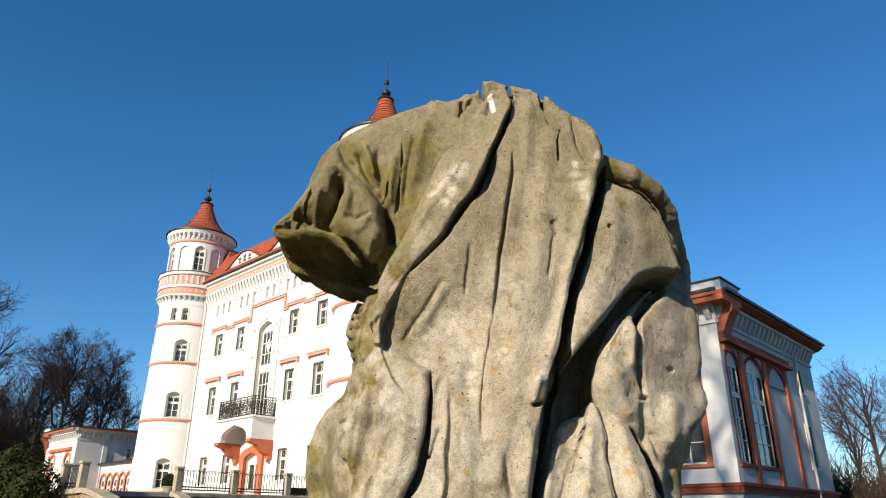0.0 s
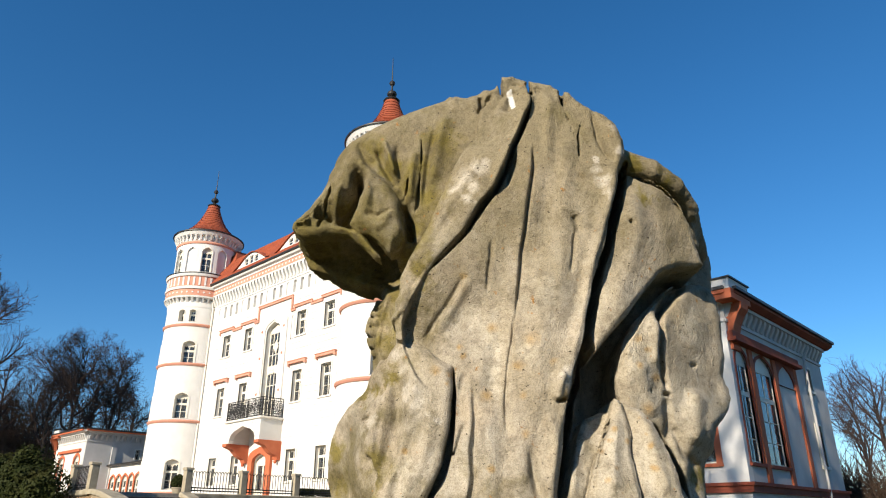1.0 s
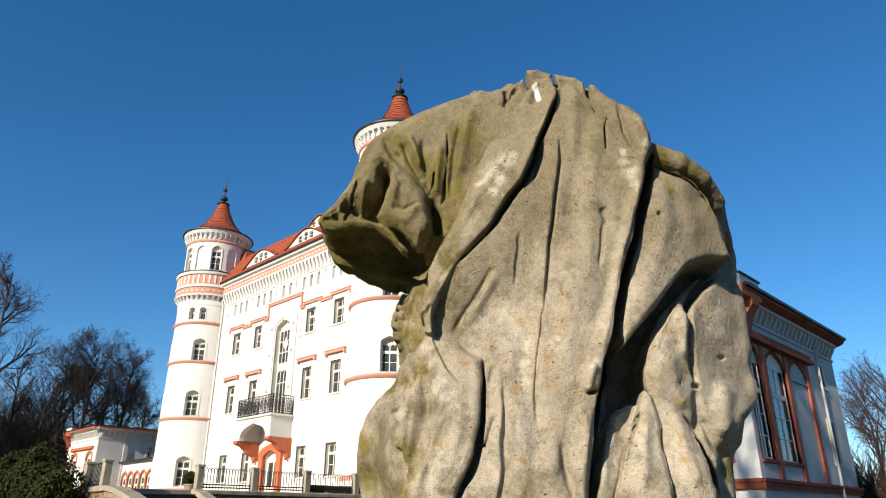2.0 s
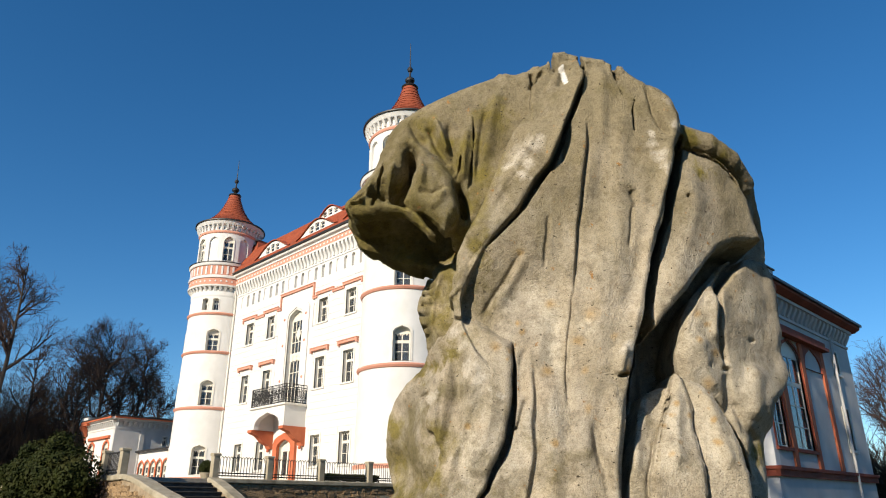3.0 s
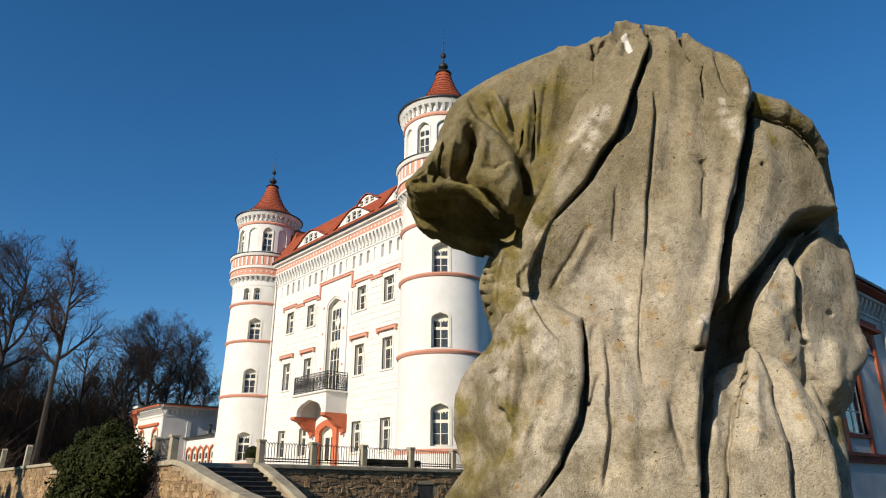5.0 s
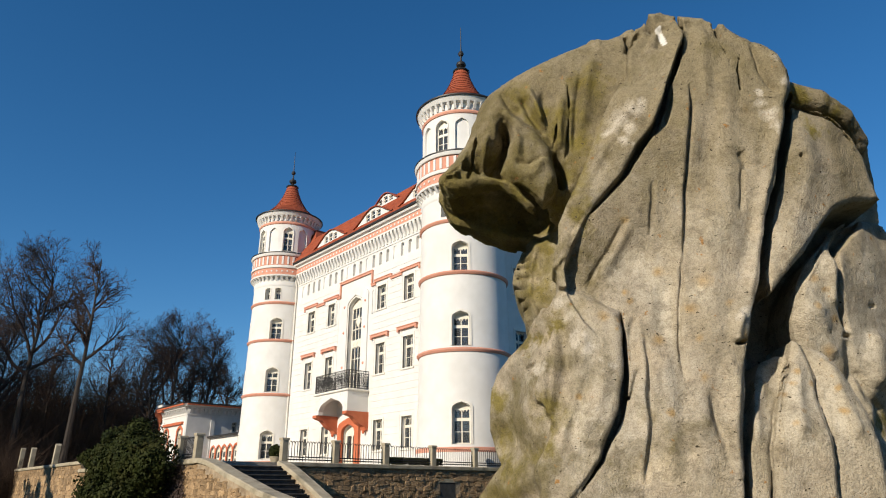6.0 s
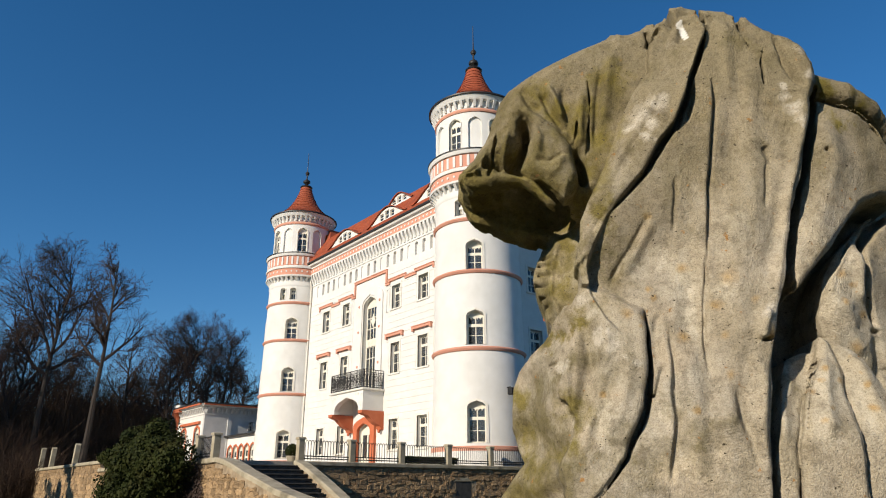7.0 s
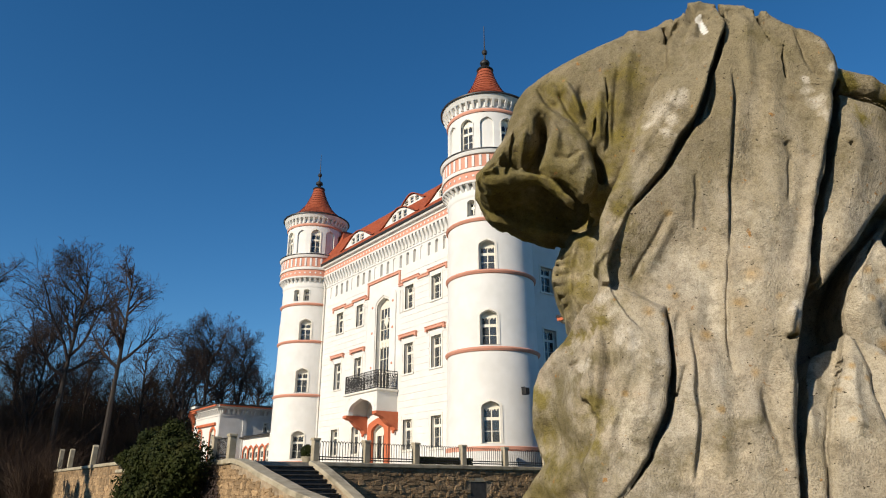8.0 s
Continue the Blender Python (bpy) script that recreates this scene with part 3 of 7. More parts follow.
# ---- round towers ----
def tower(cx, win_angle, drum_off, pair, name_label):
    at = pose(cx, 0, 0)
    tw = new("tower")
    tw.parent = palace
    tw.matrix_basis = at
    tagged(tw, name_label)
    R, TAPER = 2.6, 0.0095
    ops = []
    floors = ((12.98, 14.72), (8.78, 10.68), (3.75, 5.85))
    angs = [win_angle, win_angle - 90]
    for a in angs:
        u = radians(a - win_angle) * R
        for z0, z1 in floors:
            ops.append((u, a, 0.5, z0, z1, 0.32, 2))
    for da in (pair - win_angle - 10, pair - win_angle + 10):
        ops.append((radians(da) * R, win_angle + da, 0.24, 16.28, 17.25, 0.1, 1))
    wall = slab(rect(-math.pi * R, math.pi * R, TOP, 17.5), [tudor(u - w, u + w, z0, z1, rise) for u, a, w, z0, z1, rise, rows in ops], 0.42, [math.pi * R * (k / 36) for k in range(-35, 36)])
    for v in wall.verts:
        v.co.y += TAPER * (v.co.z - TOP)
    part("shaft", bend(wall, R, win_angle), STUCCO, tw, "smooth white round tower shaft", smooth=True)
    for u, a, w, z0, z1, rise, rows in ops:
        window(tw, -w, w, z0, z1, I4, rise=rise, rows=rows, radius=R, angle=a, taper=TAPER, deep=0.33, trim=0.1 if rows > 1 else 0.06, teeth=rows > 1, sill=False)

    def ring(name, prof, mat, label=""):
        return part(name, lathe(BM(), prof, 72), mat, tw, label, smooth=True)

    def rr(z):
        return R - TAPER * (z - TOP)
    for z in (16.02, 12.9, 8.6):
        r = rr(z)
        ring("salmon_ring", [(r - 0.05, z - 0.14), (r + 0.06, z - 0.14), (r + 0.13, z - 0.03), (r + 0.13, z + 0.03), (r + 0.02, z + 0.09), (r - 0.05, z + 0.09)], SALMON)
    ring("base_band", [(R - 0.05, 3.36), (R + 0.05, 3.36), (R + 0.07, 3.58), (R - 0.05, 3.62)], SALMON)
    ring("base", [(R - 0.05, TOP), (R + 0.04, TOP), (R + 0.04, 3.36), (R - 0.05, 3.36)], STUCCO)
    ring("corbel_table", [(2.46, 17.4), (2.5, 17.5), (2.5, 17.58), (2.48, 18.2), (2.82, 18.2), (2.84, 18.32), (2.78, 18.34)], STUCCO)
    ring("diamond_band", [(2.77, 18.34), (2.77, 18.9)], SALMON, "salmon band set with white diamonds")
    ring("middle_fillet", [(2.76, 18.9), (2.85, 18.9), (2.87, 19.0), (2.84, 19.12), (2.76, 19.12)], STUCCO)
    ring("barred_band", [(2.76, 19.12), (2.76, 19.98)], SALMON, "salmon band with white upright bars")
    ring("parapet_cap", [(2.74, 19.98), (2.86, 19.98), (2.93, 20.12), (2.93, 20.22), (2.2, 20.42)], STUCCO)
    ring("cap_edge", [(2.9, 20.2), (2.97, 20.2), (2.97, 20.27), (2.9, 20.28)], GUTTER)
    bm = BM()
    prism(bm, [(2.3, 17.6), (2.8, 18.2), (2.3, 18.2)], "y", -0.09, 0.09)
    tooth = bpy.data.meshes.new("corbel")
    bmesh.ops.recalc_face_normals(bm, faces=bm.faces)
    bm.to_mesh(tooth)
    tooth.materials.append(STUCCO)
    bm = BM()
    prism(bm, [(-0.09, 18.62), (0, 18.53), (0.09, 18.62), (0, 18.71)], "x", 2.74, 2.8)
    dia = bpy.data.meshes.new("diamond")
    bm.to_mesh(dia)
    dia.materials.append(STUCCO)
    bm = BM()
    box(bm, 2.7, 2.80, -0.075, 0.075, 19.2, 19.9)
    bar = bpy.data.meshes.new("bar")
    bm.to_mesh(bar)
    bar.materials.append(STUCCO)
    bm = BM()
    prism(bm, [(2.4, 23.25), (2.53, 23.25), (2.76, 23.68), (2.4, 23.68)], "y", -0.075, 0.075)
    dent = bpy.data.meshes.new("cornice_bracket")
    bmesh.ops.recalc_face_normals(bm, faces=bm.faces)
    bm.to_mesh(dent)
    dent.materials.append(STUCCO)
    for k in range(40):
        turn = pose(0, 0, 0, 0, 0, k * 9 + 4)
        piece("corbel", tooth, tw, turn)
        piece("diamond", dia, tw, turn)
        piece("bar", bar, tw, turn)
        piece("cornice_bracket", dent, tw, turn)
    # belvedere drum
    RD = 2.44
    bays = [drum_off + 30 * k for k in range(12)]
    drum = slab(rect(-math.pi * RD, math.pi * RD, 20.3, 23.0), [tudor(u - 0.41, u + 0.41, 20.5, 22.62, 0.4) for u in [radians(((b - drum_off + 180) % 360) - 180) * RD for k, b in enumerate(bays) if k != 6]], 0.32, [math.pi * RD * (j / 36) for j in range(-35, 36)])
    part("drum", bend(drum, RD, drum_off), STUCCO, tw, "white round belvedere with pointed bays", smooth=True)
    for k, b in enumerate(bays):
        if k == 6:
            continue
        if k % 2 == 0:
            window(tw, -0.41, 0.41, 20.5, 22.62, I4, rise=0.4, rows=2, radius=RD, angle=b, trim=0.06, deep=0.2, sill=False)
        else:
            bm = slab(tudor(-0.41, 0.41, 20.5, 22.62, 0.4), [], 0.05, [-0.2, 0, 0.2])
            for v in bm.verts:
                v.co.y += 0.14
            part("blind_panel", bend(bm, RD, b), STUCCO, tw)
    ring("drum_ring", [(2.4, 22.94), (2.5, 22.94), (2.54, 23.04), (2.5, 23.14), (2.4, 23.14)], SALMON)
    ring("roof_cornice", [(2.4, 23.14), (2.46, 23.2), (2.46, 23.6), (2.68, 23.68), (2.72, 23.74), (2.84, 23.98), (2.2, 24.0)], STUCCO)
    ring("roof_edge", [(2.82, 23.96), (2.92, 23.97), (2.92, 24.05), (2.8, 24.06)], GUTTER)
    curve = [(2.88, 24.05), (2.45, 24.28), (2.0, 24.62), (1.62, 24.98), (1.3, 25.38), (1.03, 25.82), (0.8, 26.3), (0.6, 26.82), (0.44, 27.4)]
    prof = []
    steps = 16
    for i in range(steps):
        def at_f(f):
            q = f * (len(curve) - 1)
            j = min(int(q), len(curve) - 2)
            return [curve[j][c] + (curve[j + 1][c] - curve[j][c]) * (q - j) for c in (0, 1)]
        a, b = at_f(i / steps), at_f((i + 1) / steps)
        prof += [(a[0] + 0.045, a[1]), (b[0] + 0.005, b[1])]
    roof = part("cone_roof", lathe(BM(), prof, 56), TILE, tw, "flared red tiled cone roof in courses", smooth=True)
    fin = [(0.0, 27.36), (0.5, 27.36), (0.56, 27.44), (0.5, 27.52), (0.2, 27.62), (0.1, 27.74), (0.16, 27.8), (0.3, 27.92), (0.33, 28.02), (0.28, 28.14), (0.1, 28.26), (0.06, 28.4), (0.06, 28.68), (0.14, 28.74), (0.2, 28.88), (0.14, 29.02), (0.05, 29.08), (0.035, 29.5), (0.02, 31.0), (0.0, 31.02)]
    part("finial", lathe(BM(), fin, 20), GUTTER, roof, "dark metal finial with two balls", smooth=True)


tower(0.0, -45.0, -71.0, -55.5, "round white corner tower with salmon rings and red cone roof")
tower(-LEN, -35.0, -26.0, -47.0, "round white corner tower with salmon rings and red cone roof")


# ---- the statue ----
def statue_stone():
    """Grey-brown sandstone: grain, pits, pale worn patches, moss on the arm's side, more of it as shade in the cuff,
    rusty lichen specks.
    """
    m = bpy.data.materials.new("weathered_sandstone")
    m.use_nodes = True
    nt = m.node_tree
    nodes, link = nt.nodes, nt.links.new
    b = nodes["Principled BSDF"]
    b.inputs["Roughness"].default_value, b.inputs["Specular IOR Level"].default_value = 0.9, 0.2
    co = nodes.new("ShaderNodeTexCoord").outputs["Object"]

    def grain(scale, detail=6.0, rough=0.6, stretch=None):
        n = nodes.new("ShaderNodeTexNoise")
        n.inputs["Scale"].default_value, n.inputs["Detail"].default_value, n.inputs["Roughness"].default_value = scale, detail, rough
        if stretch:
            mp = nodes.new("ShaderNodeMapping")
            mp.inputs["Scale"].default_value = stretch
            link(co, mp.inputs["Vector"])
            link(mp.outputs[0], n.inputs["Vector"])
        else:
            link(co, n.inputs["Vector"])
        return n.outputs["Fac"]

    def steps(fac, stops):
        r = nodes.new("ShaderNodeValToRGB")
        while len(r.color_ramp.elements) < len(stops):
            r.color_ramp.elements.new(0.5)
        for e, (p, c) in zip(r.color_ramp.elements, stops):
            e.position, e.color = p, (*c, 1)
        link(fac, r.inputs[0])
        return r.outputs[0]

    def over(fac, a, c, mode="MIX"):
        x = nodes.new("ShaderNodeMixRGB")
        x.blend_type = mode
        for k, v in ((0, fac), (1, a), (2, c)):
            if isinstance(v, (int, float)):
                x.inputs[k].default_value = v
            elif isinstance(v, tuple):
                x.inputs[k].default_value = (*v, 1)
            else:
                link(v, x.inputs[k])
        return x.outputs[0]

    def spots(places, most, ragged=0.045, inner=0.7, outer=1.15):
        """A mask of ragged patches round places (x, z, radius)."""
        warp = nodes.new("ShaderNodeMapRange")
        warp.inputs[3].default_value, warp.inputs[4].default_value = -ragged, ragged
        link(grain(22, 6, 0.65), warp.inputs[0])
        cut = nodes.new("ShaderNodeMapping")
        cut.inputs["Scale"].default_value = (1, 0, 1)
        link(co, cut.inputs["Vector"])
        flat, total = cut.outputs[0], None
        for x, z, r in places:
            d = nodes.new("ShaderNodeVectorMath")
            d.operation = "DISTANCE"
            d.inputs[1].default_value = (x, 0, z)
            link(flat, d.inputs[0])
            plus = nodes.new("ShaderNodeMath")
            link(d.outputs["Value"], plus.inputs[0])
            link(warp.outputs[0], plus.inputs[1])
            mr = nodes.new("ShaderNodeMapRange")
            mr.inputs[1].default_value, mr.inputs[2].default_value, mr.inputs[3].default_value, mr.inputs[4].default_value = r * inner, r * outer, most, 0.0
            link(plus.outputs[0], mr.inputs[0])
            if total is None:
                total = mr.outputs[0]
            else:
                big = nodes.new("ShaderNodeMath")
                big.operation = "MAXIMUM"
                link(total, big.inputs[0])
                link(mr.outputs[0], big.inputs[1])
                total = big.outputs[0]
        return total

    def grey(a, c):
        return [(a, (0, 0, 0)), (c, (1, 1, 1))]
    base = steps(grain(3.2, 8), [(0.32, (0.350, 0.304, 0.225)), (0.5, (0.472, 0.420, 0.328)), (0.68, (0.585, 0.535, 0.435))])
    base = over(steps(grain(9, 8), grey(0.45, 0.75)), base, (0.53, 0.44, 0.315))
    base = over(steps(grain(2.0, 4, stretch=(1.6, 1.6, 0.35)), grey(0.5, 0.72)), base, (0.50, 0.44, 0.325))
    # pale, worn patches and chips, mossy and rusty ones
    base = over(steps(grain(4.1, 5), grey(0.61, 0.66)), base, (0.640, 0.550, 0.405))
    base = over(spots([(-0.037, 0.874, 0.040), (-0.033, 0.817, 0.035), (-0.043, 0.919, 0.030), (-0.021, 0.778, 0.025), (-0.299, 1.350, 0.010), (-0.307, 1.398, 0.008), (-0.380, 0.667, 0.020), (-0.353, 0.687, 0.014), (-0.395, 0.615, 0.020), (-0.235, 0.602, 0.025), (-0.222, 0.554, 0.030), (-0.109, 0.607, 0.020), (0.330, 0.861, 0.050), (0.342, 0.756, 0.040), (0.245, 0.642, 0.050), (0.161, 0.658, 0.050), (0.329, 0.644, 0.050), (0.218, 0.566, 0.050), (0.135, 0.580, 0.030), (0.318, 0.580, 0.040), (0.503, 0.974, 0.050), (0.354, 0.947, 0.030), (0.443, 0.791, 0.050), (0.041, 0.868, 0.020), (-0.146, 0.951, 0.030), (-0.076, 0.964, 0.030)], 0.7, 0.05, 0.3, 1.4), base, (0.67, 0.61, 0.485))
    base = over(steps(grain(3.0, 5, 0.55, (7, 7, 0.55)), grey(0.5, 0.8)), base, (0.50, 0.43, 0.31))
    base = over(spots([(0.321, 0.682, 0.006), (0.330, 0.656, 0.008), (0.329, 0.605, 0.008), (0.315, 0.723, 0.006), (0.246, 0.694, 0.008), (0.230, 0.668, 0.006), (0.238, 0.604, 0.008), (0.378, 0.826, 0.010), (0.330, 0.848, 0.010), (0.356, 0.891, 0.008), (-0.173, 0.818, 0.012), (-0.116, 0.885, 0.010), (-0.105, 0.862, 0.008), (-0.133, 0.813, 0.014), (-0.146, 0.790, 0.008), (-0.036, 0.931, 0.016), (0.020, 0.829, 0.014), (0.030, 0.763, 0.012), (0.055, 0.894, 0.020), (0.032, 0.674, 0.014), (-0.054, 0.764, 0.014), (0.350, 0.750, 0.020), (0.336, 0.918, 0.012), (0.275, 0.668, 0.008), (0.214, 0.579, 0.010), (0.212, 0.644, 0.008), (-0.242, 0.639, 0.008), (0.125, 0.759, 0.010), (0.103, 0.837, 0.012), (-0.046, 0.601, 0.008), (0.207, 1.326, 0.010), (-0.104, 1.057, 0.008)], 0.75, 0.022, 0.1, 1.2), base, (0.47, 0.30, 0.11))
    # dark grime on the upper parts
    high = nodes.new("ShaderNodeSeparateXYZ")
    link(co, high.inputs[0])
    rise = nodes.new("ShaderNodeMapRange")
    rise.inputs[1].default_value, rise.inputs[2].default_value, rise.inputs[3].default_value, rise.inputs[4].default_value = 0.95, 1.45, -0.1, 0.29
    link(high.outputs[2], rise.inputs[0])
    grime = nodes.new("ShaderNodeMath")
    link(grain(6, 9, 0.7, (1.3, 1.3, 0.6)), grime.inputs[0])
    link(rise.outputs[0], grime.inputs[1])
    base = over(steps(grime.outputs[0], [(0.40, (0, 0, 0)), (0.70, (0.78, 0.78, 0.78))]), base, (0.240, 0.200, 0.110))
    # Moss; the four widest patches also paint shade inside the cuff.
    base = over(spots([(-0.349, 1.441, 0.040), (-0.299, 1.381, 0.030), (-0.260, 1.332, 0.050), (-0.229, 1.229, 0.050), (-0.252, 1.159, 0.050), (-0.214, 1.380, 0.040), (-0.291, 1.093, 0.040), (-0.323, 1.033, 0.050), (-0.336, 0.950, 0.050), (-0.303, 0.960, 0.040), (-0.216, 1.085, 0.030), (-0.471, 1.241, 0.040), (-0.417, 1.195, 0.040), (-0.357, 1.196, 0.030), (-0.521, 1.206, 0.090), (-0.434, 1.173, 0.090), (-0.547, 1.225, 0.080), (-0.367, 1.172, 0.080), (-0.438, 1.282, 0.030), (-0.161, 1.457, 0.040), (-0.191, 1.298, 0.040), (-0.362, 0.789, 0.015), (-0.329, 0.795, 0.015), (-0.300, 0.615, 0.030), (-0.345, 0.521, 0.030), (-0.405, 0.484, 0.040), (-0.439, 0.420, 0.050), (-0.421, 0.577, 0.040), (-0.438, 0.659, 0.030), (0.453, 1.352, 0.030), (0.354, 1.381, 0.020), (0.503, 0.604, 0.030), (0.377, 1.286, 0.020), (-0.269, 0.825, 0.020), (0.503, 0.604, 0.030)], 0.9, 0.09, 0.2, 1.7), base, (0.215, 0.175, 0.034))
    # moss, most of it under the arm
    sep = nodes.new("ShaderNodeSeparateXYZ")
    link(co, sep.inputs[0])
    mr = nodes.new("ShaderNodeMapRange")
    mr.inputs[1].default_value, mr.inputs[2].default_value, mr.inputs[3].default_value, mr.inputs[4].default_value = 0.05, -0.5, -0.10, 0.11
    link(sep.outputs[0], mr.inputs[0])
    add = nodes.new("ShaderNodeMath")
    link(grain(7.5, 10, 0.7), add.inputs[0])
    link(mr.outputs[0], add.inputs[1])
    base = over(steps(add.outputs[0], [(0.46, (0, 0, 0)), (0.64, (0.8, 0.8, 0.8))]), base, (0.155, 0.128, 0.05))
    base = over(spots([(-0.068, 1.331, 0.028), (-0.094, 1.315, 0.030), (-0.116, 1.289, 0.022), (-0.076, 1.284, 0.020), (-0.095, 1.255, 0.014), (-0.051, 1.343, 0.018), (0.245, 1.342, 0.016), (0.256, 1.308, 0.020), (0.267, 1.268, 0.016), (0.249, 1.364, 0.010), (0.299, 1.460, 0.020), (0.306, 1.388, 0.014), (-0.270, 0.867, 0.013), (-0.252, 0.831, 0.014), (-0.237, 0.787, 0.016), (-0.219, 0.778, 0.014), (-0.207, 0.742, 0.013), (-0.191, 0.716, 0.012), (-0.165, 0.703, 0.012), (-0.239, 0.766, 0.010), (0.134, 0.816, 0.016), (0.126, 0.797, 0.014), (-0.323, 0.710, 0.014)], 0.72, 0.035, 0.4, 1.25), base, (0.70, 0.64, 0.53))
    base = over(steps(grain(38, 3), grey(0.68, 0.74)), base, (0.40, 0.22, 0.08))
    base = over(steps(grain(26, 8, 0.7), [(0.32, (0.5, 0.5, 0.5)), (0.48, (0, 0, 0))]), base, (0.13, 0.105, 0.07))
    speck = steps(grain(300, 6, 0.7), [(0.3, (0.50, 0.485, 0.46)), (0.5, (0.88, 0.88, 0.88)), (0.7, (1.04, 1.03, 1.01))])
    base = over(1.0, base, speck, "MULTIPLY")
    base = over(0.6, base, steps(grain(70, 8, 0.75), [(0.36, (0.62, 0.60, 0.57)), (0.5, (1, 1, 1)), (0.66, (1.1, 1.09, 1.07))]), "MULTIPLY")
    wx, wz = 0.033, 1.564
    base = over(spots([(wx + 0.0012 * k, wz - 0.010 * k, 0.0085 - 0.0005 * abs(k)) for k in range(-3, 4)], 0.95, 0.003), base, (0.75, 0.74, 0.7))
    base = over(steps(grain(85, 2, 0.5, (1, 1, 1.5)), grey(0.7, 0.73)), base, (0.07, 0.055, 0.035))
    link(base, b.inputs["Base Color"])
    # relief: grain, and pits
    v = nodes.new("ShaderNodeTexVoronoi")
    v.inputs["Scale"].default_value = 42
    link(co, v.inputs["Vector"])
    pits = steps(v.outputs["Distance"], grey(0.02, 0.16))
    h1 = over(0.3, grain(260, 6), grain(60, 9, 0.7))
    h = over(0.15, h1, pits)
    bp = nodes.new("ShaderNodeBump")
    bp.inputs["Strength"].default_value, bp.inputs["Distance"].default_value = 1.0, 0.009
    link(h, bp.inputs["Height"])
    link(bp.outputs[0], b.inputs["Normal"])
    return m


SANDSTONE = statue_stone()
CELL = 0.0032
LO, HI = np.array([-0.70, -0.45, -0.02]), np.array([0.70, 0.40, 1.67])
DIM = np.ceil((HI - LO) / CELL).astype(int)
AX = [LO[i] + CELL * np.arange(DIM[i], dtype=np.float32) for i in range(3)]
FIELD = np.full(DIM, 9.0, np.float32)


def window_of(lo, hi):
    """The block of the grid between two corners."""
    a = np.clip(np.floor((np.array(lo) - LO) / CELL).astype(int), 0, DIM)
    b = np.clip(np.ceil((np.array(hi) - LO) / CELL).astype(int), 0, DIM)
    sl = tuple(slice(int(p), int(q)) for p, q in zip(a, b))
    return sl, [AX[i][sl[i]].reshape([-1 if j == i else 1 for j in range(3)]) for i in range(3)]


def blend_in(sl, d, k, sign=1):
    """Smooth union (sign 1) or cut (sign -1)."""
    f = FIELD[sl] * sign
    h = np.clip(k - np.abs(f - d), 0, None) / k
    FIELD[sl] = (np.minimum(f, d) - h * h * k * 0.25) * sign


def cone_distance(x, y, z, a, b, ra, rb, flat):
    dx, dy, dz = b[0] - a[0], (b[1] - a[1]) / flat, b[2] - a[2]
    qx, qy, qz = x - a[0], (y - a[1]) / flat, z - a[2]
    t = np.clip((qx * dx + qy * dy + qz * dz) / (dx * dx + dy * dy + dz * dz + 1e-9), 0, 1)
    return np.sqrt((qx - dx * t) ** 2 + (qy - dy * t) ** 2 + (qz - dz * t) ** 2) - (ra + (rb - ra) * t)


def limb(a, b, ra, rb, k, flat=1.0, sign=1):
    r = max(ra, rb) * max(1, flat) + (0.12 if sign > 0 else k + 0.03)
    sl, (x, y, z) = window_of(np.minimum(a, b) - r, np.maximum(a, b) + r)
    blend_in(sl, cone_distance(x, y, z, a, b, ra, rb, flat), k, sign)


def hollow(a, b, ra, rb, k, flat=1.0):
    limb(a, b, ra, rb, k, flat, -1)


def wobble_map(cells, amount, seed):
    """Smooth random shifts over x and z, so that no chisel line runs true."""
    rng = np.random.RandomState(seed)
    out = 0
    for c, a in ((cells, amount), (cells * 0.4, amount * 0.5)):
        n = np.ceil((HI - LO)[[0, 2]] / c).astype(int) + 2
        g = rng.uniform(-1, 1, n)
        q = [(AX[i] - LO[i]) / c for i in (0, 2)]
        k = [np.floor(v).astype(int) for v in q]
        w = [v - j for v, j in zip(q, k)]
        w = [v * v * (3 - 2 * v) for v in w]
        p = [np.ix_(k[0] + i, k[1] + j) for i in (0, 1) for j in (0, 1)]
        u, v = w[0][:, None], w[1][None, :]
        out = out + a * (g[p[0]] * (1 - u) * (1 - v) + g[p[1]] * (1 - u) * v + g[p[2]] * u * (1 - v) + g[p[3]] * u * v)
    return out.astype(np.float32)


WOB_X, WOB_Z = wobble_map(0.08, 0.0025, 1), wobble_map(0.08, 0.0025, 2)
WOB_R = wobble_map(0.04, 0.22, 3)


def wavered(sl, x, z):
    return x + WOB_X[sl[0], sl[2]][:, None, :], z + WOB_Z[sl[0], sl[2]][:, None, :]


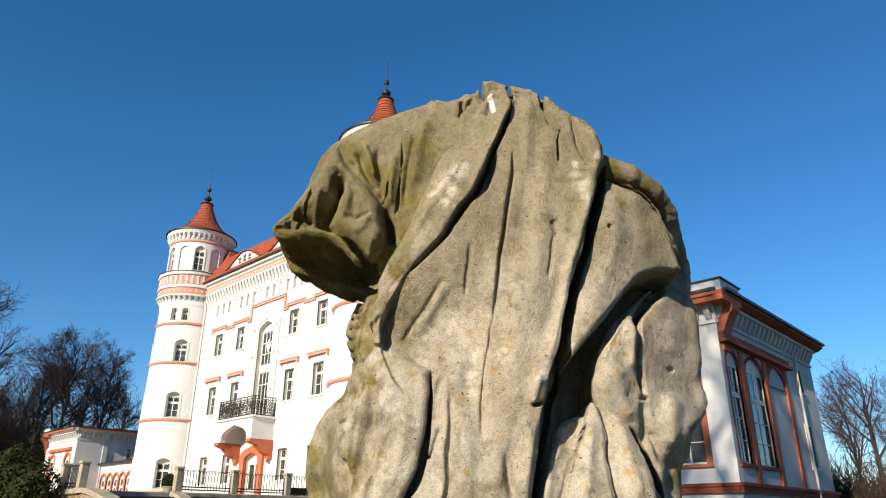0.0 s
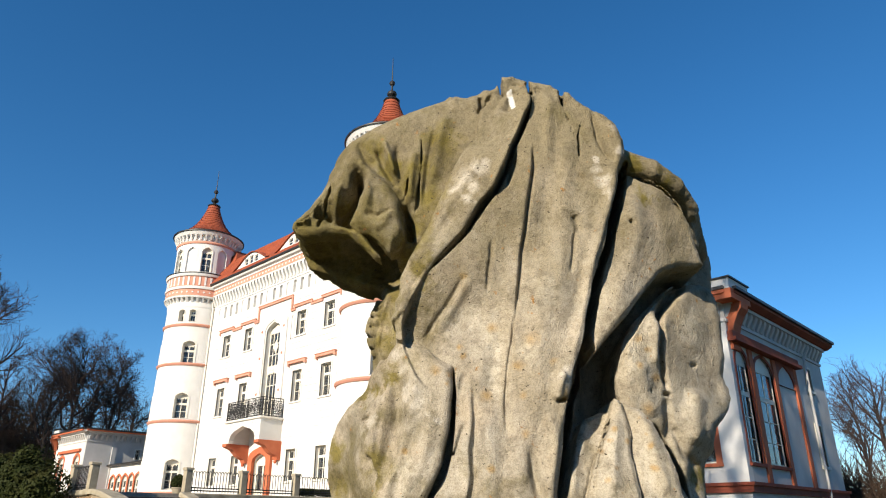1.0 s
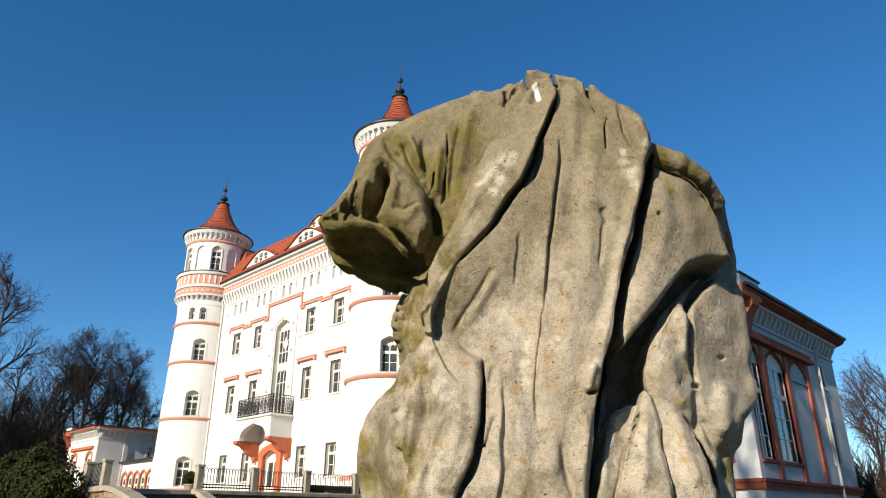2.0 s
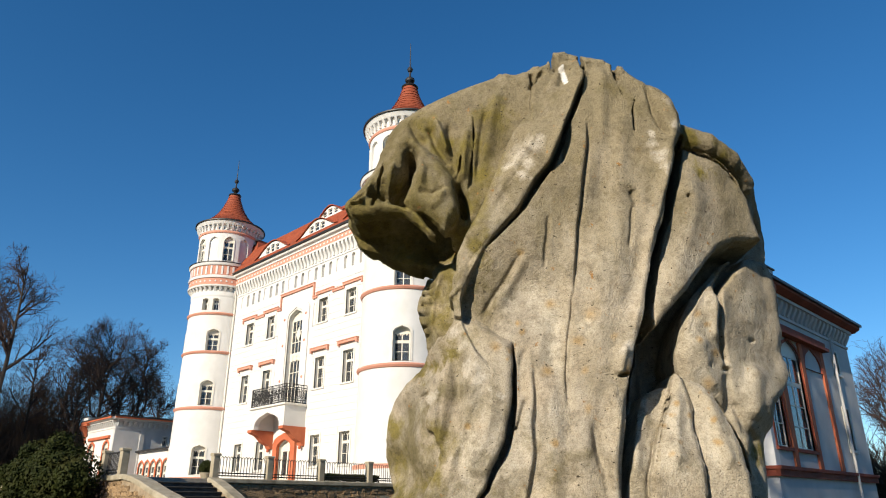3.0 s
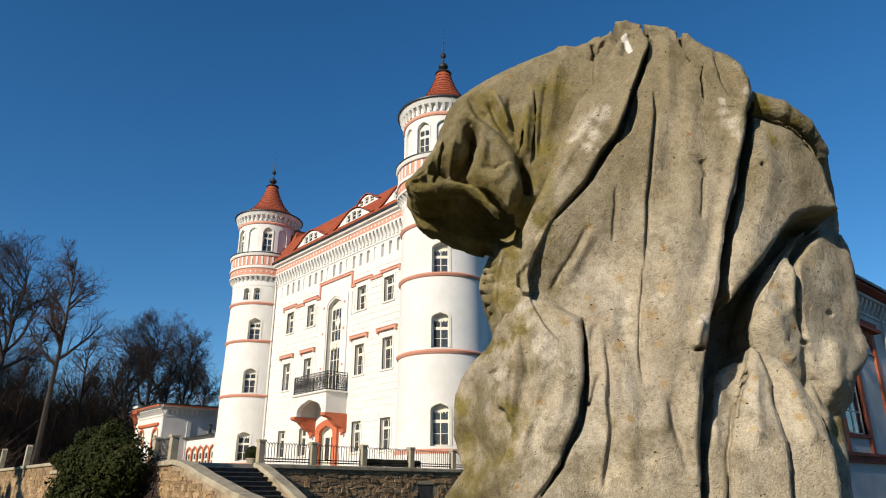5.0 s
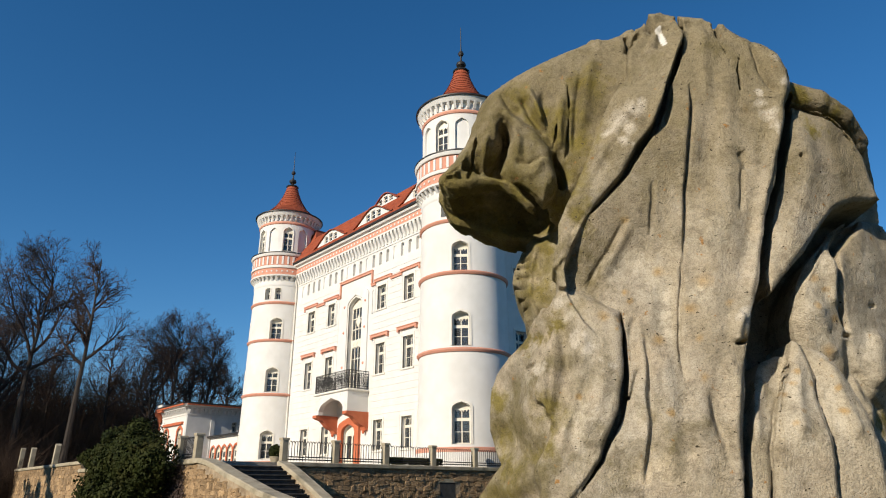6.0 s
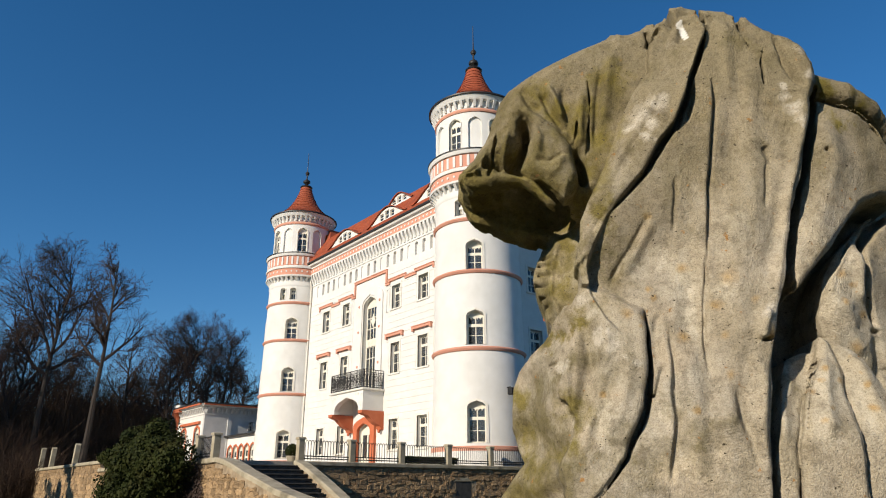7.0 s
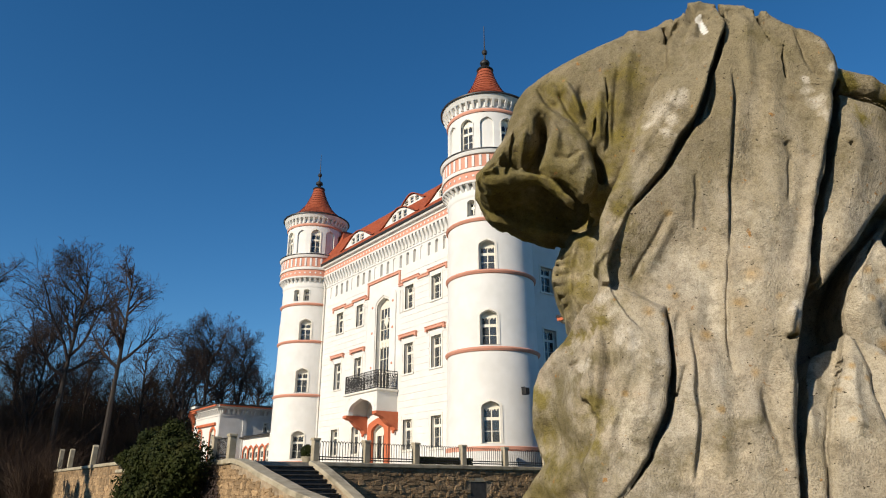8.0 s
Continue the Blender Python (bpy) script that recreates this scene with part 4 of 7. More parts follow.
def sheet(pts, front, drop, width, back, k=0.006):
    """A fold of cloth: an outline in (x, z), its face through a few (x, z, y), its rim rounded by drop over width."""
    pts, front = np.array(pts), np.array(front)
    lo = np.array([pts[:, 0].min() - 0.05, front[:, 2].min() - 0.05, pts[:, 1].min() - 0.05])
    hi = np.array([pts[:, 0].max() + 0.05, back + 0.05, pts[:, 1].max() + 0.05])
    sl, (x, y, z) = window_of(lo, hi)
    x, z = wavered(sl, x, z)
    x, z = x[:, 0, :], z[:, 0, :]
    d2, inside = np.full(x.shape, 9.0), np.zeros(x.shape, bool)
    for a, b in zip(pts, np.roll(pts, -1, 0)):
        e = b - a
        t = np.clip(((x - a[0]) * e[0] + (z - a[1]) * e[1]) / (e @ e), 0, 1)
        d2 = np.minimum(d2, np.hypot(x - a[0] - e[0] * t, z - a[1] - e[1] * t))
        up = (a[1] > z) != (b[1] > z)
        inside ^= up & (x < a[0] + (z - a[1]) * e[0] / (e[1] if abs(e[1]) > 1e-9 else 1e-9))
    d2 = np.where(inside, -d2, d2)
    total, face = 0.0, 0.0
    for fx, fz, fy in front:
        w = 1 / ((x - fx) ** 2 + (z - fz) ** 2 + 0.0036) ** 1.5
        total, face = total + w, face + w * fy
    face = face / total + drop * np.clip(1 + d2 / width, 0, 1) ** 2
    d = np.maximum(np.maximum(d2[:, None, :], face[:, None, :] - y), y - back)
    blend_in(sl, d.astype(np.float32), k)


def stroke(pts, depth, radius, height, cliff=0, reach=0.1):
    """A chisel stroke along (x, z) on the face at the depth: raises (height > 0) or cuts (height < 0) the stone within the radius.
    cliff 1: the raised side ends in a sharp edge on the right of the line as it runs; -1: on the left."""
    pts = np.array(pts)
    m = radius * 2.6
    sl, (x, y, z) = window_of((pts[:, 0].min() - m, depth - reach, pts[:, 1].min() - m), (pts[:, 0].max() + m, depth + reach, pts[:, 1].max() + m))
    if 0 in FIELD[sl].shape:
        return
    x, z = wavered(sl, x, z)
    x, z = x[:, 0, :], z[:, 0, :]
    best, side, fade = np.full(x.shape, 9.0), np.zeros(x.shape), np.ones(x.shape)
    n = len(pts) - 1
    for i, (a, b) in enumerate(zip(pts, pts[1:])):
        d = b - a
        t = np.clip(((x - a[0]) * d[0] + (z - a[1]) * d[1]) / (d @ d + 1e-9), 0, 1)
        dist = np.hypot(x - a[0] - d[0] * t, z - a[1] - d[1] * t)
        s = ((x - a[0]) * d[1] - (z - a[1]) * d[0]) / (math.hypot(d[0], d[1]) + 1e-9)
        near_ = dist < best
        best, side = np.where(near_, dist, best), np.where(near_, s, side)
        along = (i + t) / n
        fade = np.where(near_, np.clip(np.minimum(along, 1 - along) * 6 + 0.2, 0, 1), fade)
    best = best * (1 - 0.6 * WOB_R[sl[0], sl[2]])
    shape = np.exp(-((best / radius) ** 2) * 1.6)
    if cliff:
        shape = np.exp(-((best / radius) ** 2) * 1.2) * np.clip(0.5 - side * cliff / 0.006, 0, 1)
    near_y = np.clip((reach - np.abs(y - depth)) / 0.03, 0, 1)
    FIELD[sl] -= (height * shape * fade)[:, None, :].astype(np.float32) * near_y


def crack(pts, depth, r, deep):
    """A narrow, sharp-edged gap along (x, z), tapering at its ends, cut in from the face at the depth."""
    pts = np.array(pts)
    sl, (x, y, z) = window_of((pts[:, 0].min() - 0.05, LO[1], pts[:, 1].min() - 0.05), (pts[:, 0].max() + 0.05, depth + deep + 0.03, pts[:, 1].max() + 0.05))
    x, z = wavered(sl, x, z)
    x, z = x[:, 0, :], z[:, 0, :]
    best = np.full(x.shape, 9.0)
    n = len(pts) - 1
    for i, (a, b) in enumerate(zip(pts, pts[1:])):
        d = b - a
        t = np.clip(((x - a[0]) * d[0] + (z - a[1]) * d[1]) / (d @ d + 1e-9), 0, 1)
        along = (i + t) / n
        wide = r * np.clip(np.minimum(along, 1 - along) * 4 + 0.25, 0, 1)
        best = np.minimum(best, np.hypot(x - a[0] - d[0] * t, z - a[1] - d[1] * t) - wide)
    best = best + r * 0.3 * WOB_R[sl[0], sl[2]]
    FIELD[sl] = np.maximum(FIELD[sl], np.minimum(-best[:, None, :], depth + deep - y).astype(np.float32))


# the body's core
limb((0.080, -0.040, 1.340), (0.020, 0.020, 0.700), 0.190, 0.200, 0.050, 0.80)
limb((0.020, 0.040, 0.600), (0.050, 0.020, 0.100), 0.220, 0.400, 0.060, 0.72)
limb((-0.060, 0.020, 1.360), (-0.380, 0.020, 1.330), 0.150, 0.120, 0.050, 1.00)
limb((0.180, -0.020, 1.300), (0.380, 0.020, 1.220), 0.170, 0.140, 0.050, 1.00)
limb((0.380, 0.060, 1.200), (0.400, 0.060, 0.600), 0.110, 0.150, 0.050, 1.00)
limb((-0.120, 0.050, 0.950), (-0.200, 0.030, 0.300), 0.160, 0.260, 0.050, 0.90)
# flank under the arm
sheet([(-0.296, 1.149), (-0.330, 1.129), (-0.350, 1.103), (-0.372, 1.061), (-0.381, 1.008), (-0.373, 0.969), (-0.357, 0.931), (-0.351, 0.882), (-0.301, 0.811), (-0.193, 0.825), (-0.147, 1.016), (-0.147, 1.178)], [(-0.357, 1.038, 0.000), (-0.289, 1.026, -0.070), (-0.214, 1.028, -0.170), (-0.316, 0.896, -0.080)], 0.050, 0.050, 0.200, 0.010)
# sleeve of the lifted arm
sheet([(-0.013, 1.664), (-0.046, 1.665), (-0.058, 1.649), (-0.104, 1.638), (-0.137, 1.644), (-0.153, 1.630), (-0.211, 1.620), (-0.261, 1.604), (-0.326, 1.574), (-0.375, 1.549), (-0.424, 1.514), (-0.454, 1.468), (-0.483, 1.406), (-0.497, 1.363), (-0.535, 1.314), (-0.576, 1.271), (-0.577, 1.246), (-0.555, 1.224), (-0.505, 1.227), (-0.459, 1.245), (-0.412, 1.242), (-0.364, 1.204), (-0.329, 1.164), (-0.285, 1.124), (-0.215, 1.123), (-0.131, 1.212), (-0.019, 1.407), (0.034, 1.585)], [(-0.035, 1.561, -0.300), (-0.388, 1.409, -0.262), (-0.517, 1.243, -0.245), (-0.253, 1.394, -0.280), (-0.260, 1.201, -0.225), (-0.130, 1.455, -0.295), (-0.145, 1.296, -0.270)], 0.080, 0.070, 0.060, 0.012)
# fold of the cuff
sheet([(-0.397, 1.408), (-0.376, 1.417), (-0.339, 1.386), (-0.298, 1.338), (-0.263, 1.281), (-0.256, 1.230), (-0.247, 1.197), (-0.271, 1.154), (-0.293, 1.141), (-0.320, 1.166), (-0.345, 1.191), (-0.380, 1.201), (-0.399, 1.222), (-0.389, 1.263), (-0.384, 1.315), (-0.396, 1.361)], [(-0.305, 1.202, -0.312), (-0.374, 1.375, -0.285), (-0.294, 1.290, -0.300), (-0.366, 1.211, -0.295), (-0.278, 1.166, -0.270)], 0.030, 0.030, -0.050, 0.006)
# rim of the cuff
sheet([(-0.564, 1.234), (-0.527, 1.254), (-0.472, 1.250), (-0.444, 1.230), (-0.413, 1.219), (-0.370, 1.202), (-0.326, 1.149), (-0.311, 1.125), (-0.335, 1.131), (-0.366, 1.170), (-0.408, 1.196), (-0.449, 1.202), (-0.491, 1.193), (-0.530, 1.190), (-0.551, 1.204)], [(-0.537, 1.221, -0.250), (-0.443, 1.207, -0.270), (-0.352, 1.158, -0.270)], 0.020, 0.020, -0.160, 0.008)
# drapery down the back
sheet([(-0.051, 1.578), (0.011, 1.644), (0.038, 1.650), (0.092, 1.629), (0.146, 1.620), (0.172, 1.598), (0.199, 1.567), (0.245, 1.522), (0.274, 1.503), (0.301, 1.471), (0.319, 1.427), (0.318, 1.376), (0.299, 1.326), (0.291, 1.285), (0.262, 1.184), (0.233, 1.109), (0.207, 1.034), (0.184, 0.948), (0.171, 0.892), (0.160, 0.851), (0.148, 0.804), (0.132, 0.750), (0.124, 0.704), (0.107, 0.637), (0.094, 0.540), (0.045, -0.064), (-0.389, -0.069), (-0.295, 0.772), (-0.266, 0.914), (-0.245, 1.022), (-0.160, 1.159), (-0.071, 1.346)], [(0.038, 1.579, -0.318), (0.056, 1.131, -0.325), (0.133, 0.818, -0.348), (0.294, 1.340, -0.345), (-0.104, 0.950, -0.272), (-0.244, 0.858, -0.250), (0.035, 0.544, -0.325), (-0.185, 0.567, -0.280), (0.265, 1.440, -0.345), (-0.054, 0.764, -0.310), (0.142, 1.030, -0.342), (0.020, 0.207, -0.340), (0.006, 1.263, -0.352), (-0.075, 1.153, -0.335), (0.096, 1.444, -0.340), (-0.102, 0.673, -0.325), (-0.146, 0.542, -0.330)], 0.008, 0.012, 0.000, 0.006)
# slanting flap over the shoulder
sheet([(0.036, 1.616), (0.090, 1.613), (0.091, 1.582), (0.067, 1.489), (0.030, 1.404), (0.004, 1.338), (-0.022, 1.278), (-0.057, 1.241), (-0.100, 1.180), (-0.171, 1.102), (-0.213, 1.057), (-0.247, 1.019), (-0.262, 0.946), (-0.266, 0.903), (-0.272, 0.990), (-0.256, 1.062), (-0.218, 1.144), (-0.175, 1.241), (-0.130, 1.350), (-0.077, 1.440), (-0.006, 1.539)], [(0.037, 1.575, -0.325), (-0.039, 1.339, -0.385), (-0.103, 1.245, -0.372), (-0.166, 1.142, -0.345), (-0.251, 1.004, -0.295), (-0.145, 1.322, -0.285), (0.059, 1.511, -0.360), (-0.205, 1.192, -0.265), (-0.068, 1.464, -0.310), (-0.009, 1.334, -0.385)], 0.006, 0.010, -0.150, 0.006)
# shoulder under the cloak
sheet([(0.297, 1.546), (0.350, 1.491), (0.374, 1.474), (0.438, 1.453), (0.507, 1.415), (0.552, 1.373), (0.584, 1.287), (0.593, 1.229), (0.519, 1.205), (0.270, 1.141)], [(0.324, 1.396, -0.240), (0.421, 1.358, -0.210), (0.534, 1.309, -0.130), (0.589, 1.210, -0.070)], 0.020, 0.030, 0.100, 0.010)
# breast below the other shoulder
sheet([(0.328, 1.378), (0.345, 1.369), (0.401, 1.347), (0.452, 1.319), (0.489, 1.284), (0.508, 1.230), (0.524, 1.172), (0.544, 1.130), (0.465, 1.118), (0.400, 1.086), (0.363, 1.042), (0.300, 0.968), (0.253, 0.918), (0.208, 0.867), (0.209, 0.918), (0.215, 0.961), (0.241, 1.050), (0.274, 1.141), (0.269, 1.266), (0.280, 1.356)], [(0.318, 1.222, -0.318), (0.241, 0.958, -0.298), (0.403, 1.202, -0.290), (0.502, 1.182, -0.225), (0.393, 1.315, -0.295), (0.479, 1.260, -0.235), (0.540, 1.134, -0.180)], 0.010, 0.014, 0.000, 0.004)
# rolled edge of the cloak
limb((0.307, -0.281, 1.405), (0.410, -0.259, 1.382), 0.034, 0.031, 0.008)
limb((0.410, -0.259, 1.382), (0.486, -0.212, 1.357), 0.031, 0.028, 0.008)
limb((0.486, -0.212, 1.357), (0.544, -0.138, 1.319), 0.028, 0.032, 0.008)
limb((0.551, -0.120, 1.327), (0.607, 0.010, 1.242), 0.030, 0.030, 0.008)
# shaded body behind the hanging sleeve
sheet([(0.266, 1.050), (0.481, 1.291), (0.631, 1.293), (0.658, 1.246), (0.646, 1.136), (0.638, 1.054), (0.332, 0.756), (0.190, 0.711), (0.181, 0.817)], [(0.274, 0.845, -0.020), (0.461, 1.155, 0.020), (0.632, 1.213, 0.030), (0.483, 0.977, 0.000)], 0.020, 0.030, 0.150, 0.010)
# hanging sleeve
sheet([(0.499, 1.096), (0.468, 1.085), (0.421, 1.051), (0.386, 1.011), (0.330, 0.959), (0.302, 0.906), (0.285, 0.862), (0.275, 0.821), (0.277, 0.795), (0.285, 0.765), (0.314, 0.704), (0.370, 0.614), (0.333, -0.135), (0.380, -0.135), (0.525, 0.592), (0.534, 0.641), (0.550, 0.664), (0.549, 0.695), (0.552, 0.718), (0.582, 0.738), (0.611, 0.771), (0.624, 0.802), (0.621, 0.828), (0.609, 0.857), (0.614, 0.899), (0.622, 0.948), (0.621, 1.027), (0.615, 1.077), (0.602, 1.104), (0.561, 1.110)], [(0.284, 0.862, -0.262), (0.374, 0.781, -0.180), (0.508, 0.757, -0.125), (0.409, 0.660, -0.155), (0.539, 1.006, -0.130), (0.364, 0.957, -0.250), (0.471, 1.035, -0.190), (0.294, 0.790, -0.235), (0.600, 0.810, -0.040), (0.611, 0.964, -0.050), (0.539, 0.620, -0.040), (0.605, 1.051, -0.060)], 0.022, 0.030, 0.100, 0.004)
# lower folds
sheet([(0.191, 0.719), (0.231, 0.739), (0.250, 0.735), (0.240, 0.701), (0.212, 0.646), (0.187, 0.594), (0.159, 0.532), (0.088, -0.080), (0.061, -0.080), (0.113, 0.532), (0.126, 0.580), (0.156, 0.658)], [(0.220, 0.721, -0.200), (0.172, 0.644, -0.240), (0.130, 0.541, -0.292), (0.100, 0.300, -0.300)], 0.008, 0.010, -0.050, 0.003)
sheet([(0.266, 0.769), (0.281, 0.756), (0.286, 0.702), (0.280, 0.632), (0.283, 0.580), (0.285, 0.531), (0.236, -0.078), (0.087, -0.078), (0.167, 0.531), (0.189, 0.591), (0.214, 0.649), (0.242, 0.716)], [(0.266, 0.750, -0.235), (0.247, 0.655, -0.265), (0.221, 0.540, -0.305), (0.193, 0.300, -0.300)], 0.010, 0.012, -0.050, 0.003)
sheet([(0.284, 0.760), (0.320, 0.746), (0.341, 0.713), (0.362, 0.663), (0.378, 0.606), (0.394, 0.532), (0.349, -0.084), (0.230, -0.085), (0.292, 0.532), (0.288, 0.581), (0.286, 0.634)], [(0.292, 0.745, -0.225), (0.316, 0.656, -0.250), (0.329, 0.541, -0.275), (0.316, 0.298, -0.280)], 0.010, 0.014, -0.050, 0.003)
# knee under the cloth
sheet([(-0.269, 0.895), (-0.327, 0.844), (-0.346, 0.814), (-0.383, 0.769), (-0.426, 0.728), (-0.445, 0.689), (-0.451, 0.643), (-0.451, 0.592), (-0.438, 0.537), (-0.425, 0.503), (-0.456, 0.468), (-0.499, 0.412), (-0.468, -0.119), (-0.365, -0.116), (-0.335, 0.364), (-0.268, 0.429), (-0.202, 0.506), (-0.169, 0.572), (-0.151, 0.616), (-0.140, 0.680), (-0.133, 0.745), (-0.133, 0.833), (-0.187, 0.872), (-0.229, 0.896)], [(-0.201, 0.736, -0.352), (-0.259, 0.851, -0.282), (-0.424, 0.691, -0.050), (-0.313, 0.694, -0.260), (-0.183, 0.588, -0.345), (-0.430, 0.565, -0.030), (-0.472, 0.412, -0.050), (-0.341, 0.461, -0.220), (-0.272, 0.566, -0.310), (-0.153, 0.790, -0.315), (-0.171, 0.683, -0.352), (-0.362, 0.789, -0.170)], 0.016, 0.020, 0.000, 0.006)
# far wall of the cuff
sheet([(-0.592, 1.340), (-0.596, 1.283), (-0.565, 1.218), (-0.547, 1.198), (-0.468, 1.165), (-0.398, 1.132), (-0.338, 1.122), (-0.260, 1.126), (-0.241, 1.256), (-0.268, 1.333)], [(-0.567, 1.260, 0.000), (-0.469, 1.205, 0.000), (-0.297, 1.162, -0.020)], 0.012, 0.020, 0.090, 0.006)
hollow((-0.480, -0.105, 1.180), (-0.340, -0.105, 1.200), 0.080, 0.105, 0.006, 1.15)
# creases and ridges
stroke([(0.081, 1.418), (0.080, 1.343), (0.066, 1.266), (0.053, 1.184), (0.039, 1.118), (0.032, 1.036), (0.022, 0.953)], -0.334, 0.030, 0.007, -1)
stroke([(-0.023, 0.902), (-0.033, 0.831), (-0.041, 0.764)], -0.309, 0.030, -0.015, 0)
stroke([(0.036, 1.393), (0.021, 1.339), (0.011, 1.290)], -0.347, 0.006, -0.018, 0)
stroke([(0.245, 1.510), (0.255, 1.431), (0.288, 1.354)], -0.347, 0.008, -0.015, 0)
stroke([(0.279, 1.487), (0.304, 1.406), (0.287, 1.339)], -0.345, 0.030, 0.014, 0)
stroke([(0.136, 1.596), (0.129, 1.483), (0.114, 1.342)], -0.334, 0.020, 0.009, 0)
stroke([(0.171, 1.444), (0.160, 1.293), (0.135, 1.107), (0.118, 0.961)], -0.337, 0.030, 0.011, 0)
stroke([(0.111, 1.292), (0.101, 1.184)], -0.337, 0.020, -0.006, 0)
stroke([(0.177, 1.215), (0.195, 1.168)], -0.335, 0.012, -0.012, 0)
stroke([(0.287, 1.339), (0.265, 1.244), (0.239, 1.152), (0.208, 1.062), (0.179, 0.948), (0.154, 0.850)], -0.337, 0.022, 0.014, 0)
stroke([(0.201, 1.075), (0.173, 0.974), (0.140, 0.890)], -0.341, 0.030, -0.015, 0)
stroke([(0.100, 1.095), (0.078, 0.949), (0.064, 0.825), (0.065, 0.686)], -0.327, 0.035, 0.011, 0)
stroke([(-0.029, 1.154), (-0.039, 1.082), (-0.045, 1.015)], -0.323, 0.007, -0.009, 0)
stroke([(0.127, 0.816), (0.109, 0.772), (0.105, 0.745)], -0.341, 0.016, 0.019, 0)
stroke([(0.092, 0.723), (0.101, 0.649), (0.076, 0.554), (0.065, 0.463)], -0.322, 0.020, 0.016, 0)
stroke([(0.044, 0.649), (0.047, 0.589), (0.063, 0.542), (0.065, 0.474)], -0.322, 0.014, -0.018, 0)
stroke([(0.007, 0.843), (0.036, 0.763), (0.024, 0.637), (0.007, 0.519)], -0.320, 0.040, 0.011, 0)
stroke([(0.090, 1.601), (0.076, 1.533), (0.054, 1.471), (0.020, 1.393), (-0.010, 1.318), (-0.033, 1.268)], -0.350, 0.014, 0.011, 0)
stroke([(-0.042, 1.379), (-0.101, 1.294), (-0.160, 1.209), (-0.210, 1.124)], -0.328, 0.012, 0.008, 0)
stroke([(-0.191, 1.076), (-0.233, 0.994), (-0.253, 0.940), (-0.248, 0.879), (-0.218, 0.809), (-0.196, 0.776)], -0.288, 0.018, 0.016, -1)
stroke([(-0.101, 1.061), (-0.139, 1.001), (-0.181, 0.937), (-0.199, 0.908)], -0.276, 0.009, -0.012, 0)
stroke([(-0.089, 1.051), (-0.125, 0.993), (-0.167, 0.922)], -0.280, 0.020, 0.011, 0)
stroke([(-0.188, 1.047), (-0.216, 0.979), (-0.223, 0.898), (-0.186, 0.819)], -0.289, 0.040, 0.008, 0)
stroke([(-0.133, 0.839), (-0.134, 0.765), (-0.140, 0.686), (-0.154, 0.611), (-0.204, 0.505), (-0.264, 0.432), (-0.320, 0.385)], -0.304, 0.035, 0.009, -1)
stroke([(-0.260, 0.852), (-0.261, 0.769), (-0.262, 0.716), (-0.276, 0.664), (-0.297, 0.603), (-0.329, 0.551)], -0.289, 0.018, -0.011, 0)
stroke([(-0.238, 0.836), (-0.228, 0.765), (-0.237, 0.689), (-0.262, 0.615), (-0.285, 0.543)], -0.298, 0.020, 0.016, 0)
stroke([(-0.285, 0.717), (-0.336, 0.660), (-0.368, 0.599), (-0.345, 0.533)], -0.214, 0.030, 0.016, 0)
stroke([(-0.258, 0.664), (-0.271, 0.605), (-0.315, 0.539), (-0.390, 0.490), (-0.437, 0.469)], -0.297, 0.016, -0.013, 0)
stroke([(-0.259, 0.531), (-0.343, 0.478), (-0.454, 0.413)], -0.207, 0.035, 0.019, 0)
stroke([(-0.355, 0.722), (-0.332, 0.725)], -0.211, 0.008, -0.018, 0)
stroke([(-0.366, 0.777), (-0.329, 0.795), (-0.282, 0.785)], -0.241, 0.025, -0.012, 0)
stroke([(-0.185, 0.736), (-0.190, 0.660), (-0.215, 0.589), (-0.247, 0.531)], -0.322, 0.025, 0.014, 0)
stroke([(-0.269, 0.825), (-0.323, 0.710), (-0.350, 0.610), (-0.364, 0.547)], -0.217, 0.035, 0.011, 0)
stroke([(-0.083, 0.791), (-0.083, 0.725), (-0.093, 0.649), (-0.091, 0.589), (-0.102, 0.531), (-0.116, 0.451)], -0.315, 0.022, 0.008, -1)
stroke([(-0.098, 0.825), (-0.117, 0.764), (-0.114, 0.706)], -0.311, 0.014, -0.012, 0)
stroke([(-0.055, 0.739), (-0.042, 0.638), (-0.050, 0.542), (-0.059, 0.462)], -0.315, 0.030, 0.014, 0)
stroke([(0.504, 1.090), (0.449, 1.049), (0.414, 1.006), (0.398, 0.969)], -0.184, 0.012, -0.060, 0)
stroke([(0.402, 0.990), (0.405, 0.938), (0.396, 0.889), (0.402, 0.841), (0.414, 0.799)], -0.201, 0.009, -0.024, 0)
stroke([(0.385, 0.979), (0.381, 0.919), (0.376, 0.853)], -0.224, 0.018, 0.016, 0)
stroke([(0.488, 1.093), (0.419, 1.043), (0.362, 0.982), (0.314, 0.914), (0.290, 0.856)], -0.215, 0.010, 0.011, 0)
stroke([(0.508, 1.003), (0.490, 0.911)], -0.141, 0.050, 0.007, 0)
stroke([(0.399, 0.791), (0.425, 0.789)], -0.171, 0.006, -0.021, 0)
stroke([(0.492, 0.870), (0.513, 0.874)], -0.126, 0.006, -0.013, 0)
stroke([(0.358, 0.793), (0.364, 0.794)], -0.193, 0.005, -0.013, 0)
stroke([(0.408, 0.781), (0.410, 0.720), (0.401, 0.659)], -0.158, 0.016, -0.018, 0)
stroke([(0.501, 0.811), (0.480, 0.738), (0.478, 0.669)], -0.118, 0.035, 0.024, 0)
stroke([(0.330, 0.861), (0.345, 0.796), (0.372, 0.731)], -0.201, 0.030, 0.014, 0)
